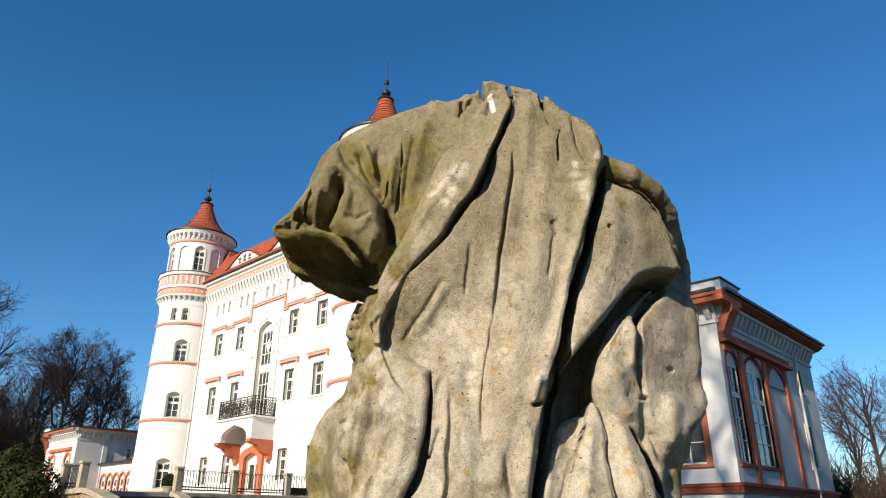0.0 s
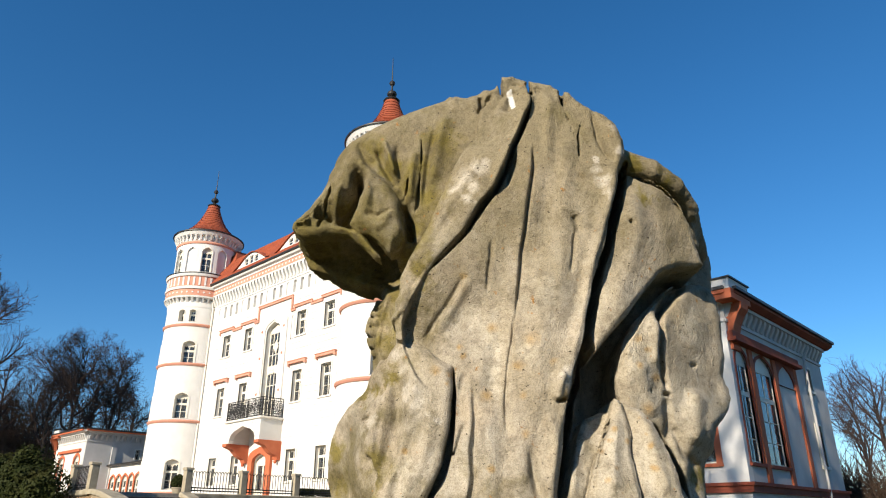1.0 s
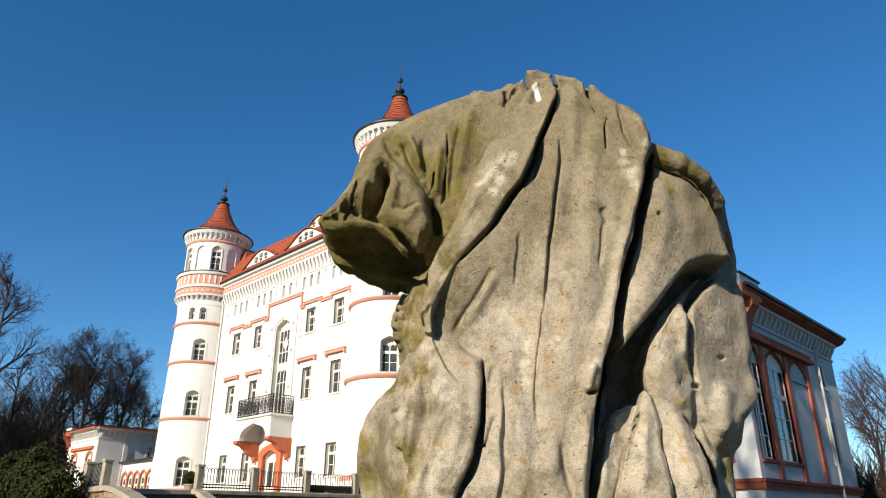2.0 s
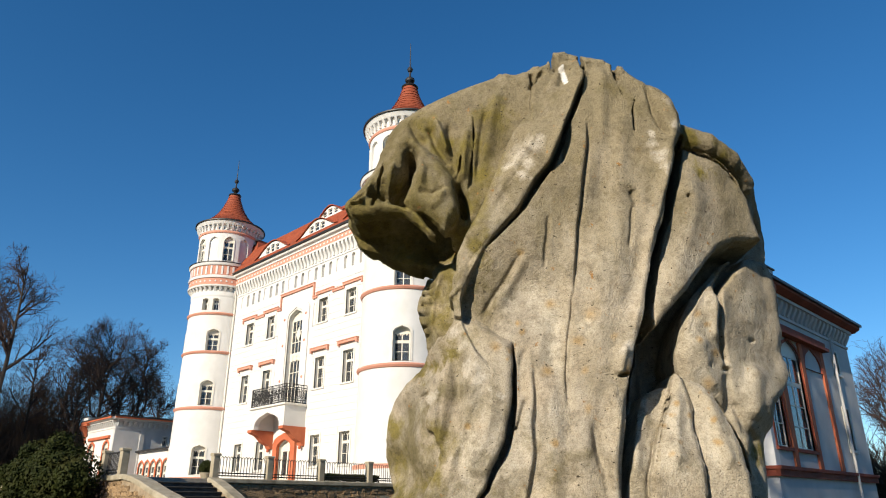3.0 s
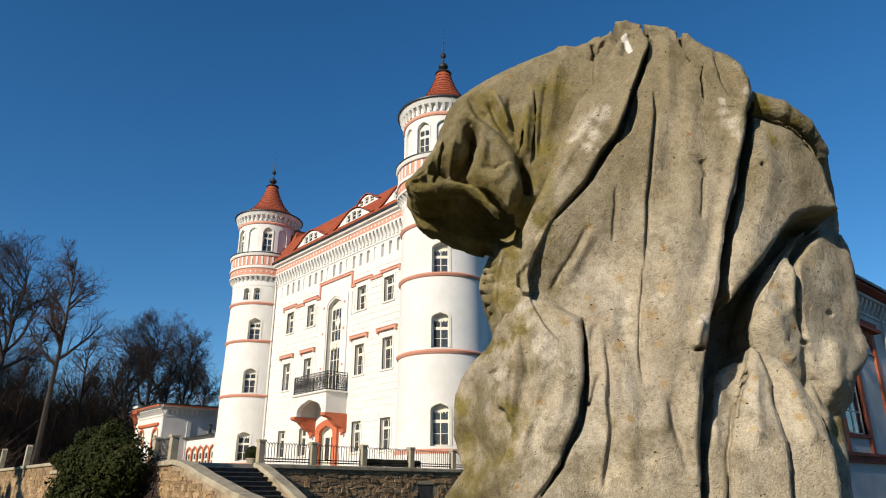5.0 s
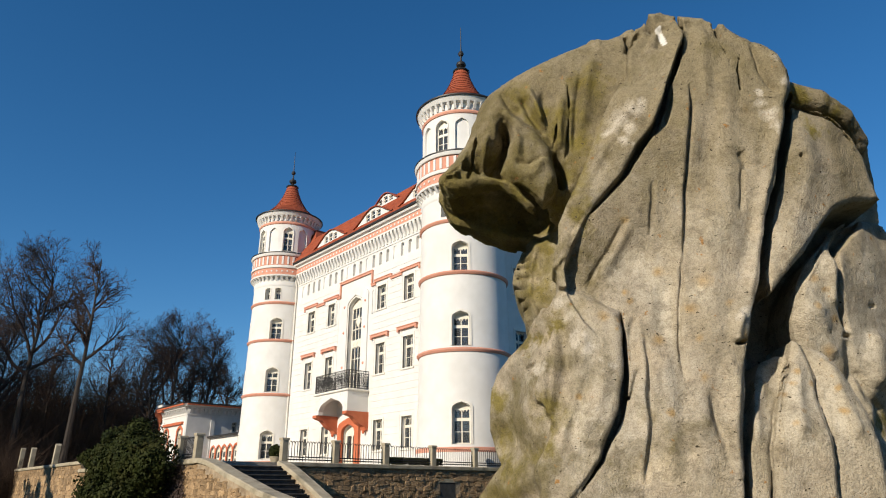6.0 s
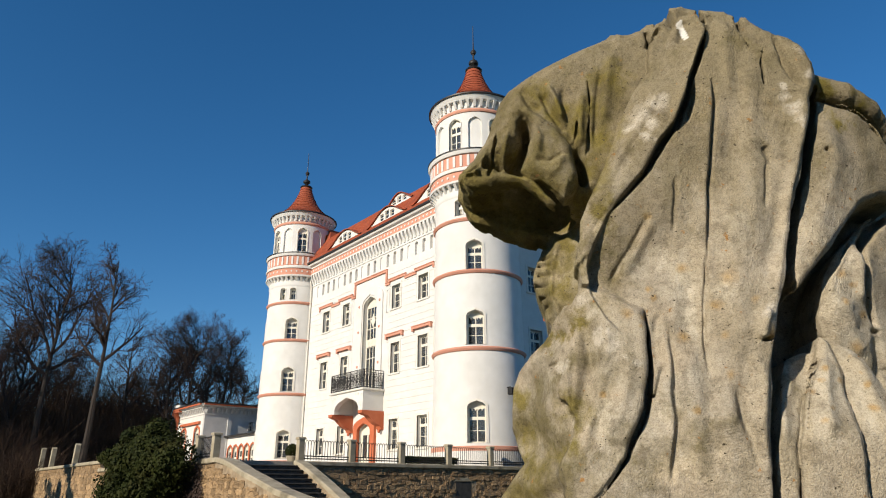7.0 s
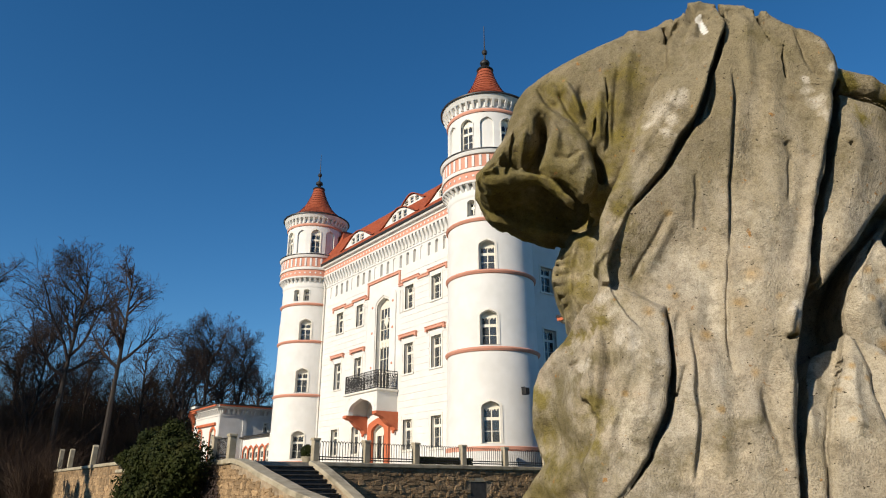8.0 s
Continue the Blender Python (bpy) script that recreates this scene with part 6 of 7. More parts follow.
def railing(length, m, gap=0.135):
    """An iron railing panel: two rails and hooped bars, along x."""
    r = thing("iron_railing", m, "black iron railing panel of hooped bars between stone posts", "railing", "railings of the terrace fence")
    for z in (0.1, 0.2):
        bm = BM()
        tube(bm, [(0.1, 0, z), (length - 0.1, 0, z)], 0.022, 4)
        part("rail", bm, IRON, r)
    n = int((length - 0.3) / gap)
    bm = BM()
    tube(bm, [(0, 0, 0.03), (0, 0, 0.72), (0.035, 0, 0.79), (gap * 0.5, 0, 0.82), (gap - 0.035, 0, 0.79), (gap, 0, 0.72), (gap, 0, 0.66)], 0.016, 4)
    bar = bpy.data.meshes.new("bar")
    bm.to_mesh(bar)
    bar.materials.append(IRON)
    for k in range(n):
        piece("bar", bar, r, pose(0.15 + (k + 0.5) * (length - 0.3 - gap) / n, 0, 0))
    return r


for a, b in zip(POST_Y, POST_Y[1:]):
    railing(b - a, pose(WALL_X - 0.16, a, TOP + 0.02, 0, 0, 90))
railing(SOUTH_POSTS[0] - SOUTH_POSTS[1], pose(SOUTH_POSTS[1], WALL_Y + 0.17, TOP + 0.02))


# ---- the two side pavilions ----
def dentils(parent, x0, x1, z, m, pitch=0.42, size=0.2):
    bm = BM()
    prism(bm, [(0.1, z - 0.42), (0.1, z), (-0.24, z), (-0.22, z - 0.12), (-0.05, z - 0.42)], "x", -size / 2, size / 2)
    me = bpy.data.meshes.new("dentil")
    bmesh.ops.recalc_face_normals(bm, faces=bm.faces)
    bm.to_mesh(me)
    me.materials.append(STUCCO_GREY_SHADE)
    n = int((x1 - x0) / pitch)
    for i in range(n):
        piece("dentil", me, parent, m @ pose(x0 + (i + 0.5) * (x1 - x0) / n, 0, 0))


def eaves(parent, x0, x1, m, z, stone, red, cut0=0.0, cut1=0.0):
    """Frieze, dentil course, red soffit and dark roof edge along a wall face y = 0."""
    bm = BM()
    box(bm, x0, x1, -0.06, 0.1, z - 0.98, z - 0.88)
    box(bm, x0, x1, -0.30, 0.1, z - 0.40, z - 0.28)
    part("frieze", turned(bm, m), stone, parent)
    dentils(parent, x0, x1, z - 0.40, m)
    bm = BM()
    prism(bm, [(0.1, z - 0.28), (0.1, z - 0.08), (-0.58, z - 0.08), (-0.56, z - 0.16), (-0.36, z - 0.28)], "x", x0 - 0.3, x1 + 0.3)
    part("soffit_board", turned(bm, m), red if red is DARKRED else stone, parent)
    if red is not DARKRED:
        bm = BM()
        box(bm, x0 - 0.32, x1 + 0.32, -0.63, -0.5, z - 0.2, z - 0.082)
        part("orange_strip", turned(bm, m), red, parent)
    bm = BM()
    prism(bm, [(0.1, z - 0.08), (0.1, z + 0.04), (-0.66, z + 0.04), (-0.66, z - 0.06)], "x", x0 - 0.35, x1 + 0.35)
    part("roof_edge", turned(bm, m), GUTTER, parent)


def corner_block(parent, x, y, z0, z1, stone, red, cx, cy, out):
    """A white parapet block over a corner (cx, cy), with an orange band and two curved orange brackets; out: the side of the outer bracket."""
    bm = BM()
    h = 0.8
    box(bm, x - h, x + h, y - h, y + h, z1 - 0.42, z1 - 0.05)
    blk = part("corner_block", bm, stone, parent, "white parapet block on curved orange brackets")
    bm = BM()
    box(bm, x - h - 0.06, x + h + 0.06, y - h - 0.06, y + h + 0.06, z1 - 0.05, z1)
    part("block_cap", bm, GUTTER, blk)
    bm = BM()
    box(bm, x - h - 0.03, x + h + 0.03, y - h - 0.03, y + h + 0.03, z1 - 0.52, z1 - 0.42)
    box(bm, x - h - 0.02, x + h + 0.02, y - h - 0.02, y + h + 0.02, z1 - 0.74, z1 - 0.52)
    part("soffit_band", bm, red, blk)
    prof = [(0.0, 2.25), (0.09, 2.25), (0.11, 2.12), (0.07, 2.06), (0.13, 1.75), (0.24, 1.4), (0.38, 1.12), (0.54, 0.94), (0.56, 0.74), (0.0, 0.74)]
    bm = BM()
    prism(bm, [(cy - 0.065 - a, z1 - b) for a, b in prof], "x", x - 0.8, x - 0.4)
    part("bracket", bm, red, blk)
    bm = BM()
    prism(bm, [(cx + out * (0.01 + a), z1 - b) for a, b in prof], "y", cy + 0.12, cy + 0.72)
    part("bracket", bm, red, blk)


def arched_window(parent, x0, x1, z0, z1, m, rise, red, frame_mat, width=0.2):
    w = window(parent, x0, x1, z0, z1, m, rise=rise, rows=3, trim=width, trim_mat=red, frame_mat=frame_mat, teeth=False, deep=0.14)
    return w


def pavilion(name, x0, x1, y0, y1, outer, label, base_z, stone):
    """A low pavilion with red-framed pointed windows; outer: 1 when its outer corner is at x1, -1 at x0."""
    p = thing(name, Matrix(), label, "pavilion")
    Z = 8.72
    length = x1 - x0
    # front, towards -y: a broad opening of three lights
    fm = pose(x0, y0, 0)
    n = int((length - 1.8) / 1.6)
    ops = [(0.95 + k * (length - 1.9 - 1.15) / (n - 1), 0.95 + k * (length - 1.9 - 1.15) / (n - 1) + 1.15, 3.3, 6.75) for k in range(n)]
    part("front", turned(slab(rect(0, length - 0.353, base_z, Z), [tudor(*o, 0.5) for o in ops], 0.35), fm), stone, p)
    for o in ops:
        arched_window(p, *o, fm, 0.5, ORANGE, CREAM)
    bm = BM()
    box(bm, 0.8, length - 0.8, -0.2, 0.05, 6.98, 7.2)
    part("hood", turned(bm, fm), ORANGE, p)
    eaves(p, 0.0, length, fm, Z, stone, ORANGE)
    # side that looks to +x, its shade put into a darker stucco
    sm = pose(x1, y0, 0, 0, 0, 90)
    depth = y1 - y0
    if outer > 0:
        big = [(0.28, 1.30, 3.3, 7.0), (1.92, 3.62, 3.3, 7.0)]
        slits = [(7.55, 8.15, 6.45, 7.35), (7.5, 8.15, 3.55, 5.1)]
        holes = [tudor(*o, 0.55) for o in big] + [rect(*o) for o in slits]
        part("side", turned(slab(rect(0, depth, base_z, Z), holes, 0.35), sm), STUCCO_GREY_SHADE, p)
        for o in big:
            window(p, *o, sm, rise=0.55, rows=3, trim=0.1, trim_mat=DARKRED, frame_mat=CREAM, teeth=False, deep=0.07)
        for o in slits:
            window(p, *o, sm, rows=1, trim=0.08, teeth=False, deep=0.2)
        for c in (1.61, 3.82, 6.05):
            bm = BM()
            box(bm, c - 0.16, c + 0.16, -0.07, 0.02, 2.72, 7.05)
            part("red_strip", turned(bm, sm), ORANGE, p)
        bm = BM()
        box(bm, -0.05, 6.4, -0.28, 0.02, 7.08, 7.2)
        box(bm, 0.0, 6.35, -0.18, 0.02, 7.2, 7.42)
        part("hood", turned(bm, sm), DARKRED, p)
        bm = slab(tudor(3.98, 5.89, 6.2, 7.08, 0.0001), [tudor(4.05, 5.82, 6.2, 7.02, 0.7)], 0.06)
        part("arch_spandrel", turned(turned(bm, pose(0, -0.06, 0)), sm), DARKRED, p)
        bm = BM()
        tube(bm, [(7.35, -0.35, 8.1), (7.35, -0.12, 7.75), (7.35, -0.12, 0.1)], 0.05, 8)
        part("downpipe", turned(bm, sm), STUCCO_GREY_SHADE, p)
        bm = BM()
        box(bm, -0.1, depth + 0.1, -0.1, 0.02, 2.42, 2.62)
        box(bm, -0.14, depth + 0.14, -0.16, 0.02, 2.62, 2.72)
        part("plinth_band", turned(bm, sm), DARKRED, p, "dark red plinth moulding")
        bm = BM()
        box(bm, -0.1, length, -0.1, 0.02, 2.42, 2.62)
        box(bm, -0.14, length, -0.16, 0.02, 2.62, 2.72)
        part("plinth_band", turned(bm, fm), DARKRED, p)
    else:
        holes = [rect(4.1, 4.5, 6.5, 7.3), rect(4.7, 5.1, 6.5, 7.3)]
        part("side", turned(slab(rect(0, depth, base_z, Z), holes, 0.35), sm), STUCCO_GREY_SHADE, p)
        for h in holes:
            window(p, h[0][0], h[1][0], 6.5, 7.3, sm, rows=1, trim=0.06, teeth=False, sill=False)
        bm = BM()
        box(bm, 2.1, 2.45, -0.1, 0.02, base_z, 7.74)
        part("pilaster", turned(bm, sm), STUCCO_GREY_SHADE, p)
    eaves(p, 0.0, depth, sm, Z, STUCCO_GREY_SHADE, DARKRED if outer > 0 else ORANGE)
    bm = BM()
    box(bm, x0, x0 + 0.35, y0 + 0.36, y1, base_z, Z)
    box(bm, x0, x1, y1 - 0.35, y1 - 0.003, base_z, Z)
    part("rear_walls", bm, stone, p)
    bm = BM()
    box(bm, x0 + 0.1, x1 - 0.1, y0 + 0.1, y1 - 0.1, Z - 0.12, Z + 0.02)
    part("roof", bm, GUTTER, p)
    # near-black wall inside, painted dark so the windows look unlit
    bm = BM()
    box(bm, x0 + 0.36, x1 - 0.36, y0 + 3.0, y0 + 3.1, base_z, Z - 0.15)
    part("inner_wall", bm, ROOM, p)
    xo = x1 - 0.28 if outer > 0 else x0 + 0.28
    bm = BM()
    box(bm, xo - 0.45, xo + (0.285 if outer > 0 else 0.45), y0 - 0.06, y0 + 0.3, 2.72 if outer > 0 else base_z, Z - 1.3)
    part("corner_pilaster", bm, stone, p)
    corner_block(p, xo, y0 + 0.25, base_z, 9.08, stone, ORANGE, x1 if outer > 0 else x0, y0, outer)
    return p


pavilion("east_pavilion", 8.7, 20.44, -2.95, 6.9, 1, "white pavilion, its side greyed as in shade, with dark red timber trim and tall windows", -0.2, STUCCO)
pavilion("west_pavilion", -38.5, -32.0, -3.85, 6.0, -1, "low white pavilion with orange window frames and flat roof", TOP, STUCCO)

# lamp on the tower beside the side wall
lamp = thing("wall_lamp", pose(0, 0, 6.45, 0, 0, -7), "small dark wall lamp on a short arm", "lamp")
bm = BM()
tube(bm, [(2.55, 0, 0.1), (2.85, 0, 0.1)], 0.03, 6)
part("arm", bm, IRON, lamp)
bm = BM()
box(bm, 2.75, 3.1, -0.14, 0.14, -0.3, 0.05, 0.03)
part("housing", bm, IRON, lamp)

# link between the far tower and the west pavilion
link_b = thing("link_building", pose(-32.0, -1.6, 0), "low white link building with orange pointed windows", "building")
lm = pose(0, 0, 0)
ops = [(0.35 + 1.2 * k, 0.35 + 1.2 * k + 0.95, 2.75, 5.1) for k in range(5)]
part("front", slab(rect(0, 7.0, TOP, 5.85), [tudor(*o, 0.45) for o in ops], 0.3), STUCCO, link_b)
for o in ops:
    arched_window(link_b, *o, lm, 0.45, ORANGE, CREAM, 0.13)
bm = BM()
prism(bm, [(-0.35, 5.85), (-0.35, 5.97), (5.0, 6.6), (5.0, 5.85)], "x", 0.0, 7.2)
part("roof", bm, GUTTER, link_b)
# cross wall in the same painted room darkness
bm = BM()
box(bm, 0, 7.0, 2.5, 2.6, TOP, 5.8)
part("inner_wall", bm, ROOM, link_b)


# ---- trees and shrubs ----
def bare_tree(seed, height, spread, low=0.35, lean=0.0, limbs=17, thin=1.0, girth=0.016):
    """A leafless tree: a leader with limbs, which part again and again down to fine twigs."""
    rng = random.Random(seed)
    trunk, crown = BM(), BM()

    def run(p, d, length, n, wander, lift):
        pts, dirs = [p.copy()], [d.copy()]
        for i in range(n):
            d = (d + Vector((rng.gauss(0, wander), rng.gauss(0, wander), rng.gauss(lift, wander * 0.7)))).normalized()
            pts.append(pts[-1] + d * length / n)
            dirs.append(d.copy())
        return pts, dirs

    def at(pts, dirs, f):
        q = f * (len(pts) - 1)
        i = min(int(q), len(pts) - 2)
        return pts[i].lerp(pts[i + 1], q - i), dirs[i]

    def aside(d, angle):
        r = Vector((rng.gauss(0, 1), rng.gauss(0, 1), rng.gauss(0, 1)))
        r = (r - d * r.dot(d)).normalized()
        return (d * math.cos(angle) + r * math.sin(angle)).normalized()

    def grow(p, d, length, r, level):
        n = (5, 4, 3, 2)[level]
        pts, dirs = run(p, d, length, n, 0.15 if level < 2 else 0.22, 0.10 if level < 2 else 0.03)
        tube(crown, pts, r, 5 if level == 0 else 3, max(r * 0.3, 0.008))
        if level == 3:
            return
        kids = max(2, round((12, 8, 5)[level] * thin))
        for k in range(kids):
            f = 0.18 + 0.82 * (k + rng.random()) / kids
            q, e = at(pts, dirs, min(f, 1.0))
            grow(q, aside(e, radians(rng.uniform(25, 58))), length * (0.58 - 0.2 * f) * rng.uniform(0.7, 1.25), max(r * (1 - 0.6 * f) * 0.5, 0.010), level + 1)
    pts, dirs = run(Vector((0, 0, -0.3)), Vector((lean, 0, 1)).normalized(), height, 9, 0.022, 0.03)
    tube(trunk, pts, height * girth, 8, 0.04)
    for k in range(limbs):
        f = low + (0.97 - low) * (k + rng.random()) / limbs
        q, e = at(pts, dirs, f)
        a = radians(rng.uniform(30, 60))
        g = (f - low) / (1 - low)
        grow(q, aside(e, a), height * spread * (0.40 - 0.26 * g) * rng.uniform(0.75, 1.3), height * 0.0080 * (1.1 - 0.7 * g), 0)
    top = max(v.co.z for v in crown.verts)
    for b in (trunk, crown):
        bmesh.ops.scale(b, vec=(height / top,) * 3, verts=b.verts)
    t = thing("tree", Matrix(), "tall leafless tree with a dark trunk and fine brown twigs", "tree", "bare trees of the park")
    part("trunk", trunk, BARK, t)
    part("crown", crown, TWIG, t)
    return t


KINDS = [bare_tree(11, 20, 0.95, 0.45, 0.0, 15), bare_tree(23, 20, 0.55, 0.48, 0.0, 14, 0.8), bare_tree(37, 20, 1.0, 0.4, -0.03, 15, 0.9), bare_tree(41, 20, 0.9, 0.38, 0.02, 15, 0.9), bare_tree(53, 20, 1.0, 0.5, 0.02, 11, 0.5, 0.024)]
PLACES = [(-42.8, -15.0, 22, 0, 0), (-38.2, -11.8, 20.6, 1, 60), (-46.2, -2.5, 17.4, 2, 30), (-46.5, 2.9, 17.3, 3, 110), (-47, -16.5, 18.6, 3, 200), (-56, -17, 19.4, 0, 150), (-49.2, -6.1, 15.6, 1, 250),
          (-52.6, -3, 15.8, 2, 300), (-43.8, -1.4, 17.4, 0, 20), (-56.5, 4.6, 17.3, 3, 75), (-65, -7.5, 17.2, 2, 140), (-43.5, -23.0, 22.5, 1, 190), (-46, -30, 21, 0, 230), (-60, -26, 18, 3, 270), (-59.7, 10.4, 15.5, 0, 310),
          (-53, -11, 15, 3, 340), (-70, -16, 17, 2, 15), (-68, 0, 16, 0, 45)]
EAST = [(20.3, 16.3, 10.2, 4, 40), (16.5, 28.7, 12.0, 2, 100), (20.6, 22.3, 10, 0, 160)]
# SHADE: trees out of view; the six far west are added to darken undergrowth.
SHADE = [(26.6, -36.0, 29, 4, 70), (17.5, -33.0, 22, 2, 130), (15.5, -34.5, 23, 0, 70), (24.2, -41.0, 27, 0, 20), (-39, -37, 21, 2, 10), (-45, -39, 23, 0, 80), (-52, -38, 22, 3, 150), (-59, -38, 23, 2, 210), (-48, -45, 24, 3, 260), (-66, -38, 22, 0, 300)]
for i, (x, y, h, k, a) in enumerate(PLACES[:4] + SHADE + PLACES[4:] + EAST):
    m = pose(x, y, TOP - 0.1 if -60 < x < -20 and y > -15.4 else 0.0, 0, 0, a)
    if i < 5:
        KINDS[i].matrix_basis = m @ Matrix.Scale(h / 20, 4)
    else:
        t = copy_thing(KINDS[k], m)
        t.scale = (h / 20,) * 3


def leaves(bm, rng, n, place, size):
    """Many small bent leaves."""
    for i in range(n):
        p, out = place(rng)
        a = Vector((rng.gauss(0, 1), rng.gauss(0, 1), rng.gauss(0, 1)))
        nrm = (out + a * 0.55).normalized()
        u = nrm.cross(Vector((0, 0, 1)) if abs(nrm.z) < 0.9 else Vector((1, 0, 0))).normalized()
        w = nrm.cross(u)
        t = rng.uniform(0, 6.28)
        e, g = u * math.cos(t) + w * math.sin(t), w * math.cos(t) - u * math.sin(t)
        s = size * rng.uniform(0.6, 1.3)
        q = [bm.verts.new(p - e * s), bm.verts.new(p + g * s * 0.55 + nrm * s * 0.2), bm.verts.new(p + e * s), bm.verts.new(p - g * s * 0.55 + nrm * s * 0.2)]
        bm.faces.new((q[0], q[1], q[3]))
        bm.faces.new((q[1], q[2], q[3]))


LUMPS = [(-3.5, 0.3, 2.6, 1.2), (-2.6, 0.2, 1.9, 1.1), (2.7, 0.3, 2.6, 1.0), (-1.3, 0.0, 1.1, 1.8), (0.9, 0.1, 1.0, 1.8), (-0.3, 0.3, 2.4, 1.7), (1.1, 0.25, 2.5, 1.45), (-1.7, 0.3, 2.6, 1.35), (-4.6, 0.4, 2.8, 0.95), (-3.3, 0.4, 3.4, 0.95), (0.3, 0.4, 3.3, 1.15), (2.0, 0.3, 2.1, 1.1),
         (-1.0, 0.5, 3.4, 0.9), (-5.9, 0.5, 2.9, 0.75), (-7.4, 0.7, 3.0, 0.6), (-9.0, 0.8, 3.1, 0.55), (-10.6, 0.8, 3.1, 0.4)]

WEIGHTS = [r * r for x, y, z, r in LUMPS]


def bush_place(rng):
    x, y, z, r = rng.choices(LUMPS, WEIGHTS)[0]
    d = Vector((rng.gauss(0, 1), rng.gauss(0, 1), rng.gauss(0, 1))).normalized()
    d.y = -abs(d.y) if rng.random() < 0.75 else d.y
    k = r * (0.8 + 0.26 * noise.noise((x + d.x * r * 1.7, y + d.y * r * 1.7, z + d.z * r * 1.7))) * rng.uniform(0.82, 1.06)
    return Vector((x, y, z)) + d * k, d


bush = thing("ivy_bush", pose(-0.9, -16.9, 0.0), "dense dark green ivy bush growing against the terrace wall", "bush")
bm = BM()
leaves(bm, random.Random(5), 42000, bush_place, 0.075)
part("foliage", bm, IVY, bush)
bm = BM()
rng = random.Random(6)
for k in range(14):
    x, y, z, r = LUMPS[k % len(LUMPS)]
    tube(bm, [(rng.uniform(-0.5, 0.5), 0.3, 0), (x * 0.5, y + 0.2, z * 0.6), (x, y, z), (x + rng.uniform(-0.4, 0.4), y - 0.2, z + r * 0.7)], 0.04, 5, 0.012)
part("stems", bm, BARK, bush)


def brush(name, boxes, n, seed, size, mat, label, category):
    """Twiggy undergrowth: thin upright stems in patches."""
    rng = random.Random(seed)
    bm = BM()
    for i in range(n):
        x0, x1, y0, y1, z, h = boxes[rng.randrange(len(boxes))]
        p = Vector((rng.uniform(x0, x1), rng.uniform(y0, y1), z))
        hh = h * rng.uniform(0.4, 1.0)
        d = Vector((rng.gauss(0, 0.3), rng.gauss(0, 0.3), 1))
        tube(bm, [p, p + d * hh * 0.5, p + d * hh + Vector((rng.gauss(0, 0.3), rng.gauss(0, 0.3), rng.gauss(0, 0.15))) * hh], size, 3, size * 0.4)
    return tagged(part(name, bm, mat, None), label, category, kind="stuff")


brush("undergrowth", [(-58, -45, -15, 4, 2.5, 6.5), (-75, -60.5, -30, 12, 0.0, 12.0), (-54, -40, -30, -16, 0.0, 7.0), (-46, -38, -24, -16.5, 0.0, 5.5), (-68, -52, -16, 2, 2.0, 11.5), (-62, -48, -28, -17, 0.0, 9.5), (-80, -64, -34, 14, 0.0, 13.0)], 42000, 7, 0.03, BRUSH, "tangled leafless brown undergrowth below the park trees", "undergrowth")
brush("brown_shrub", [(-36.5, -32.5, -18.0, -15.0, 0.0, 4.2)], 1500, 9, 0.02, BRUSH, "leafless reddish brown shrub at the end of the wall", "shrub")
brush("far_thicket", [(15, 24, 14, 24, 0.0, 4.6)], 3500, 13, 0.03, BRUSH, "brown leafless thicket behind the pavilion", "undergrowth")

# dry creeper on the wall beside the stairs
creeper = thing("wall_creeper", pose(0, 0, 0), "dry brown-green creeper hanging on the terrace wall", "creeper")
bm = BM()
leaves(bm, random.Random(31), 3200, lambda r: (Vector((1.9 + r.gauss(0, 0.42), WALL_Y - 0.08 - 0.12 * r.random(), 1.35 + r.gauss(0, 0.45))), Vector((0, -1, 0.3))), 0.05)
part("foliage", bm, TWIG, creeper)
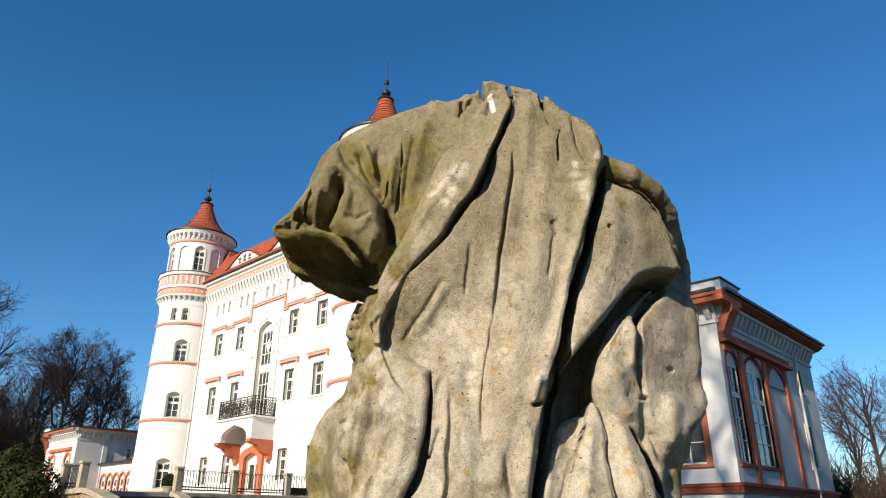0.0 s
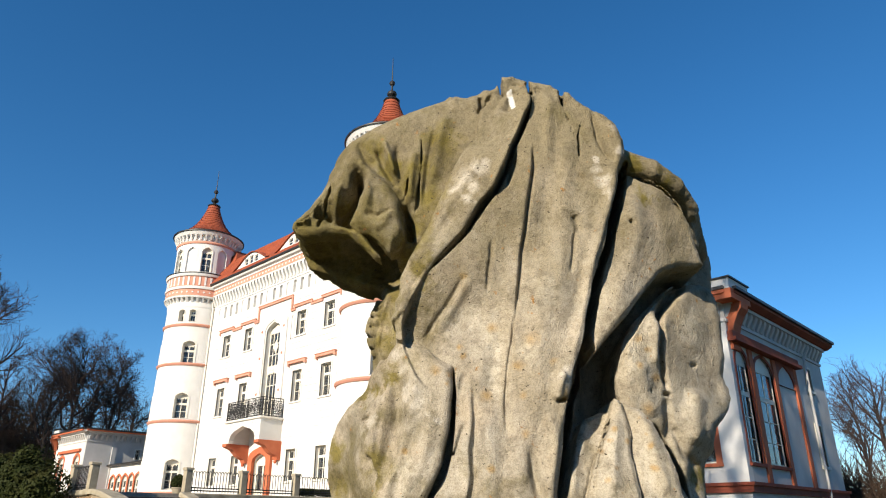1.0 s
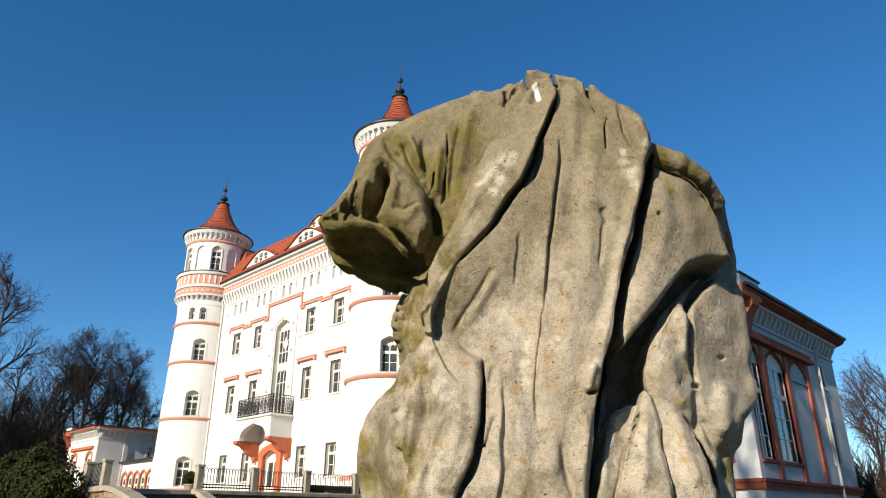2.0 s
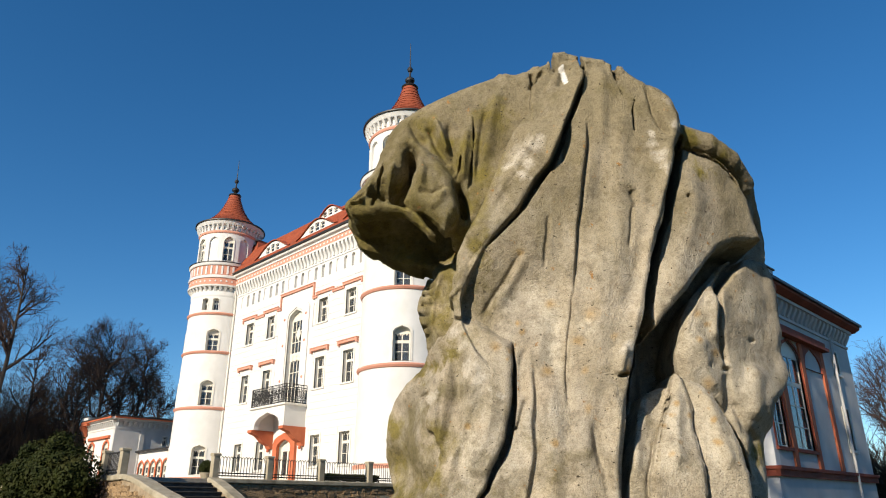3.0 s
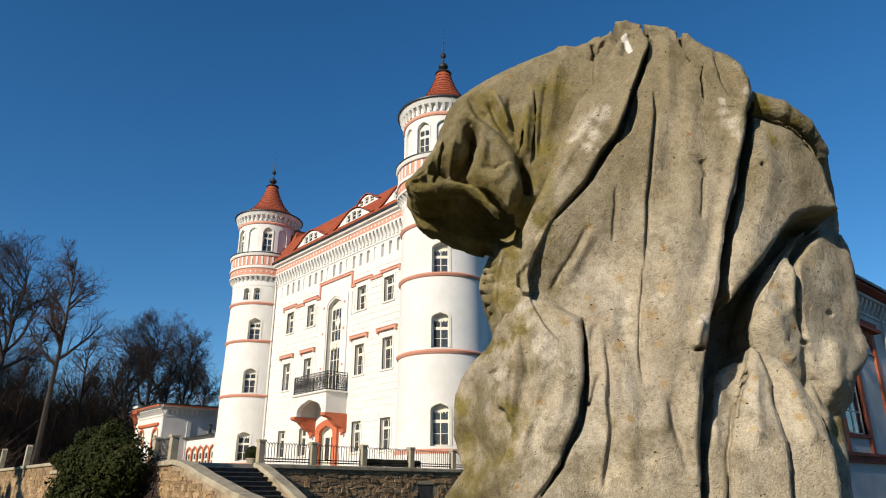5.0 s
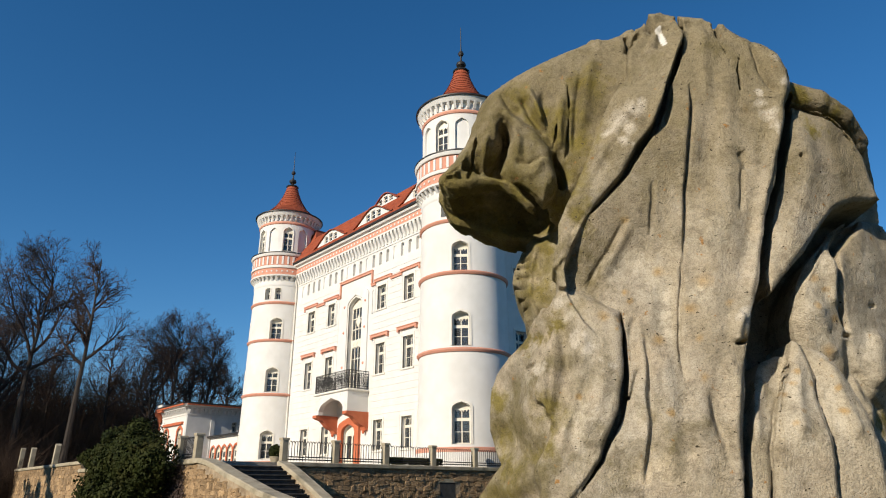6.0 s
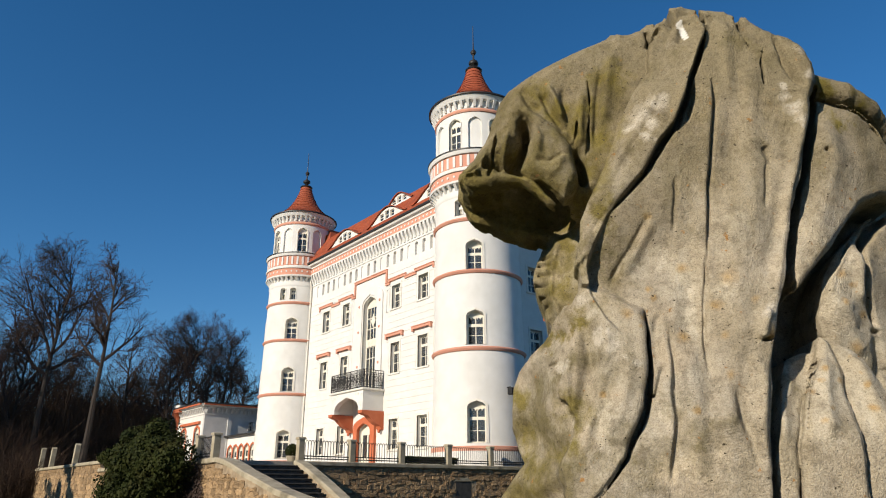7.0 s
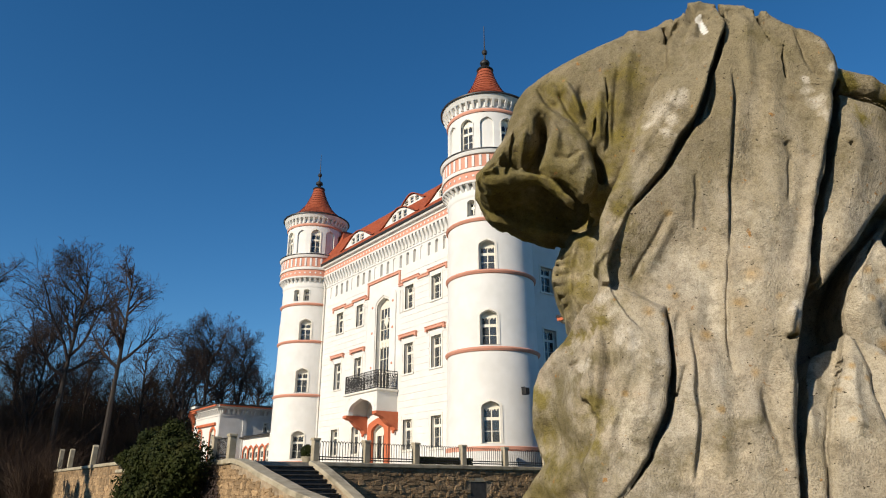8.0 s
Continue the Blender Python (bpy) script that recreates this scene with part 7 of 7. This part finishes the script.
# clipped plants on the terrace
hedge = thing("box_hedge", pose(1.9, 0, TOP), "low clipped dark green box hedge behind the fence", "hedge")
bm = BM()
leaves(bm, random.Random(21), 5000, lambda r: (Vector((r.uniform(-0.25, 0.25), r.uniform(-6.6, -3.3), 0.36 * r.random() ** 0.5 + 0.02)), Vector((0.6, -0.2, 0.8))), 0.05)
part("foliage", bm, IVY, hedge)
pot = thing("potted_shrub", pose(1.7, -11.9, TOP), "small clipped round shrub in a stone pot on the terrace", "shrub")
bm = BM()
lathe(bm, [(0.0, 0.0), (0.16, 0.0), (0.22, 0.2), (0.25, 0.22), (0.25, 0.26), (0.2, 0.26), (0.0, 0.22)], 16)
part("pot", bm, COPING, pot)
bm = BM()


def ball(r):
    d = Vector((r.gauss(0, 1), r.gauss(0, 1), r.gauss(0, 1))).normalized()
    return Vector((0, 0, 0.45)) + d * r.uniform(0.2, 0.29), d


leaves(bm, random.Random(22), 1800, ball, 0.04)
part("foliage", bm, IVY, pot)


# unseen ring of dark cards behind the lawn, added to cut the sky's fill light
def woodland():
    rng = random.Random(44)
    bm = BM()
    for i in range(9000):
        a, d = radians(rng.uniform(195, 425)), rng.uniform(46, 58)
        x, y = 28.5 + d * math.cos(a), -25.0 + d * math.sin(a)
        top = 13.0 + 4.0 * noise.noise((x * 0.12, y * 0.12, 0.0)) + 1.5 * noise.noise((x * 0.5, y * 0.5, 3.0))
        p = Vector((x, y, rng.uniform(0.2, top)))
        u = Vector((rng.gauss(0, 1), rng.gauss(0, 1), rng.gauss(0, 1))).normalized()
        w = u.orthogonal().normalized() * rng.uniform(0.35, 0.8)
        u = u * rng.uniform(0.5, 1.3)
        q = [bm.verts.new(p - u), bm.verts.new(p + w + u * 0.2), bm.verts.new(p + u), bm.verts.new(p - w + u * 0.2)]
        bm.faces.new((q[0], q[1], q[3]))
        bm.faces.new((q[1], q[2], q[3]))
    return tagged(part("woodland", bm, BRUSH, None), "added unseen ring of dark brown cards that holds back sky light around the lawn", "woodland", kind="stuff")


woodland()
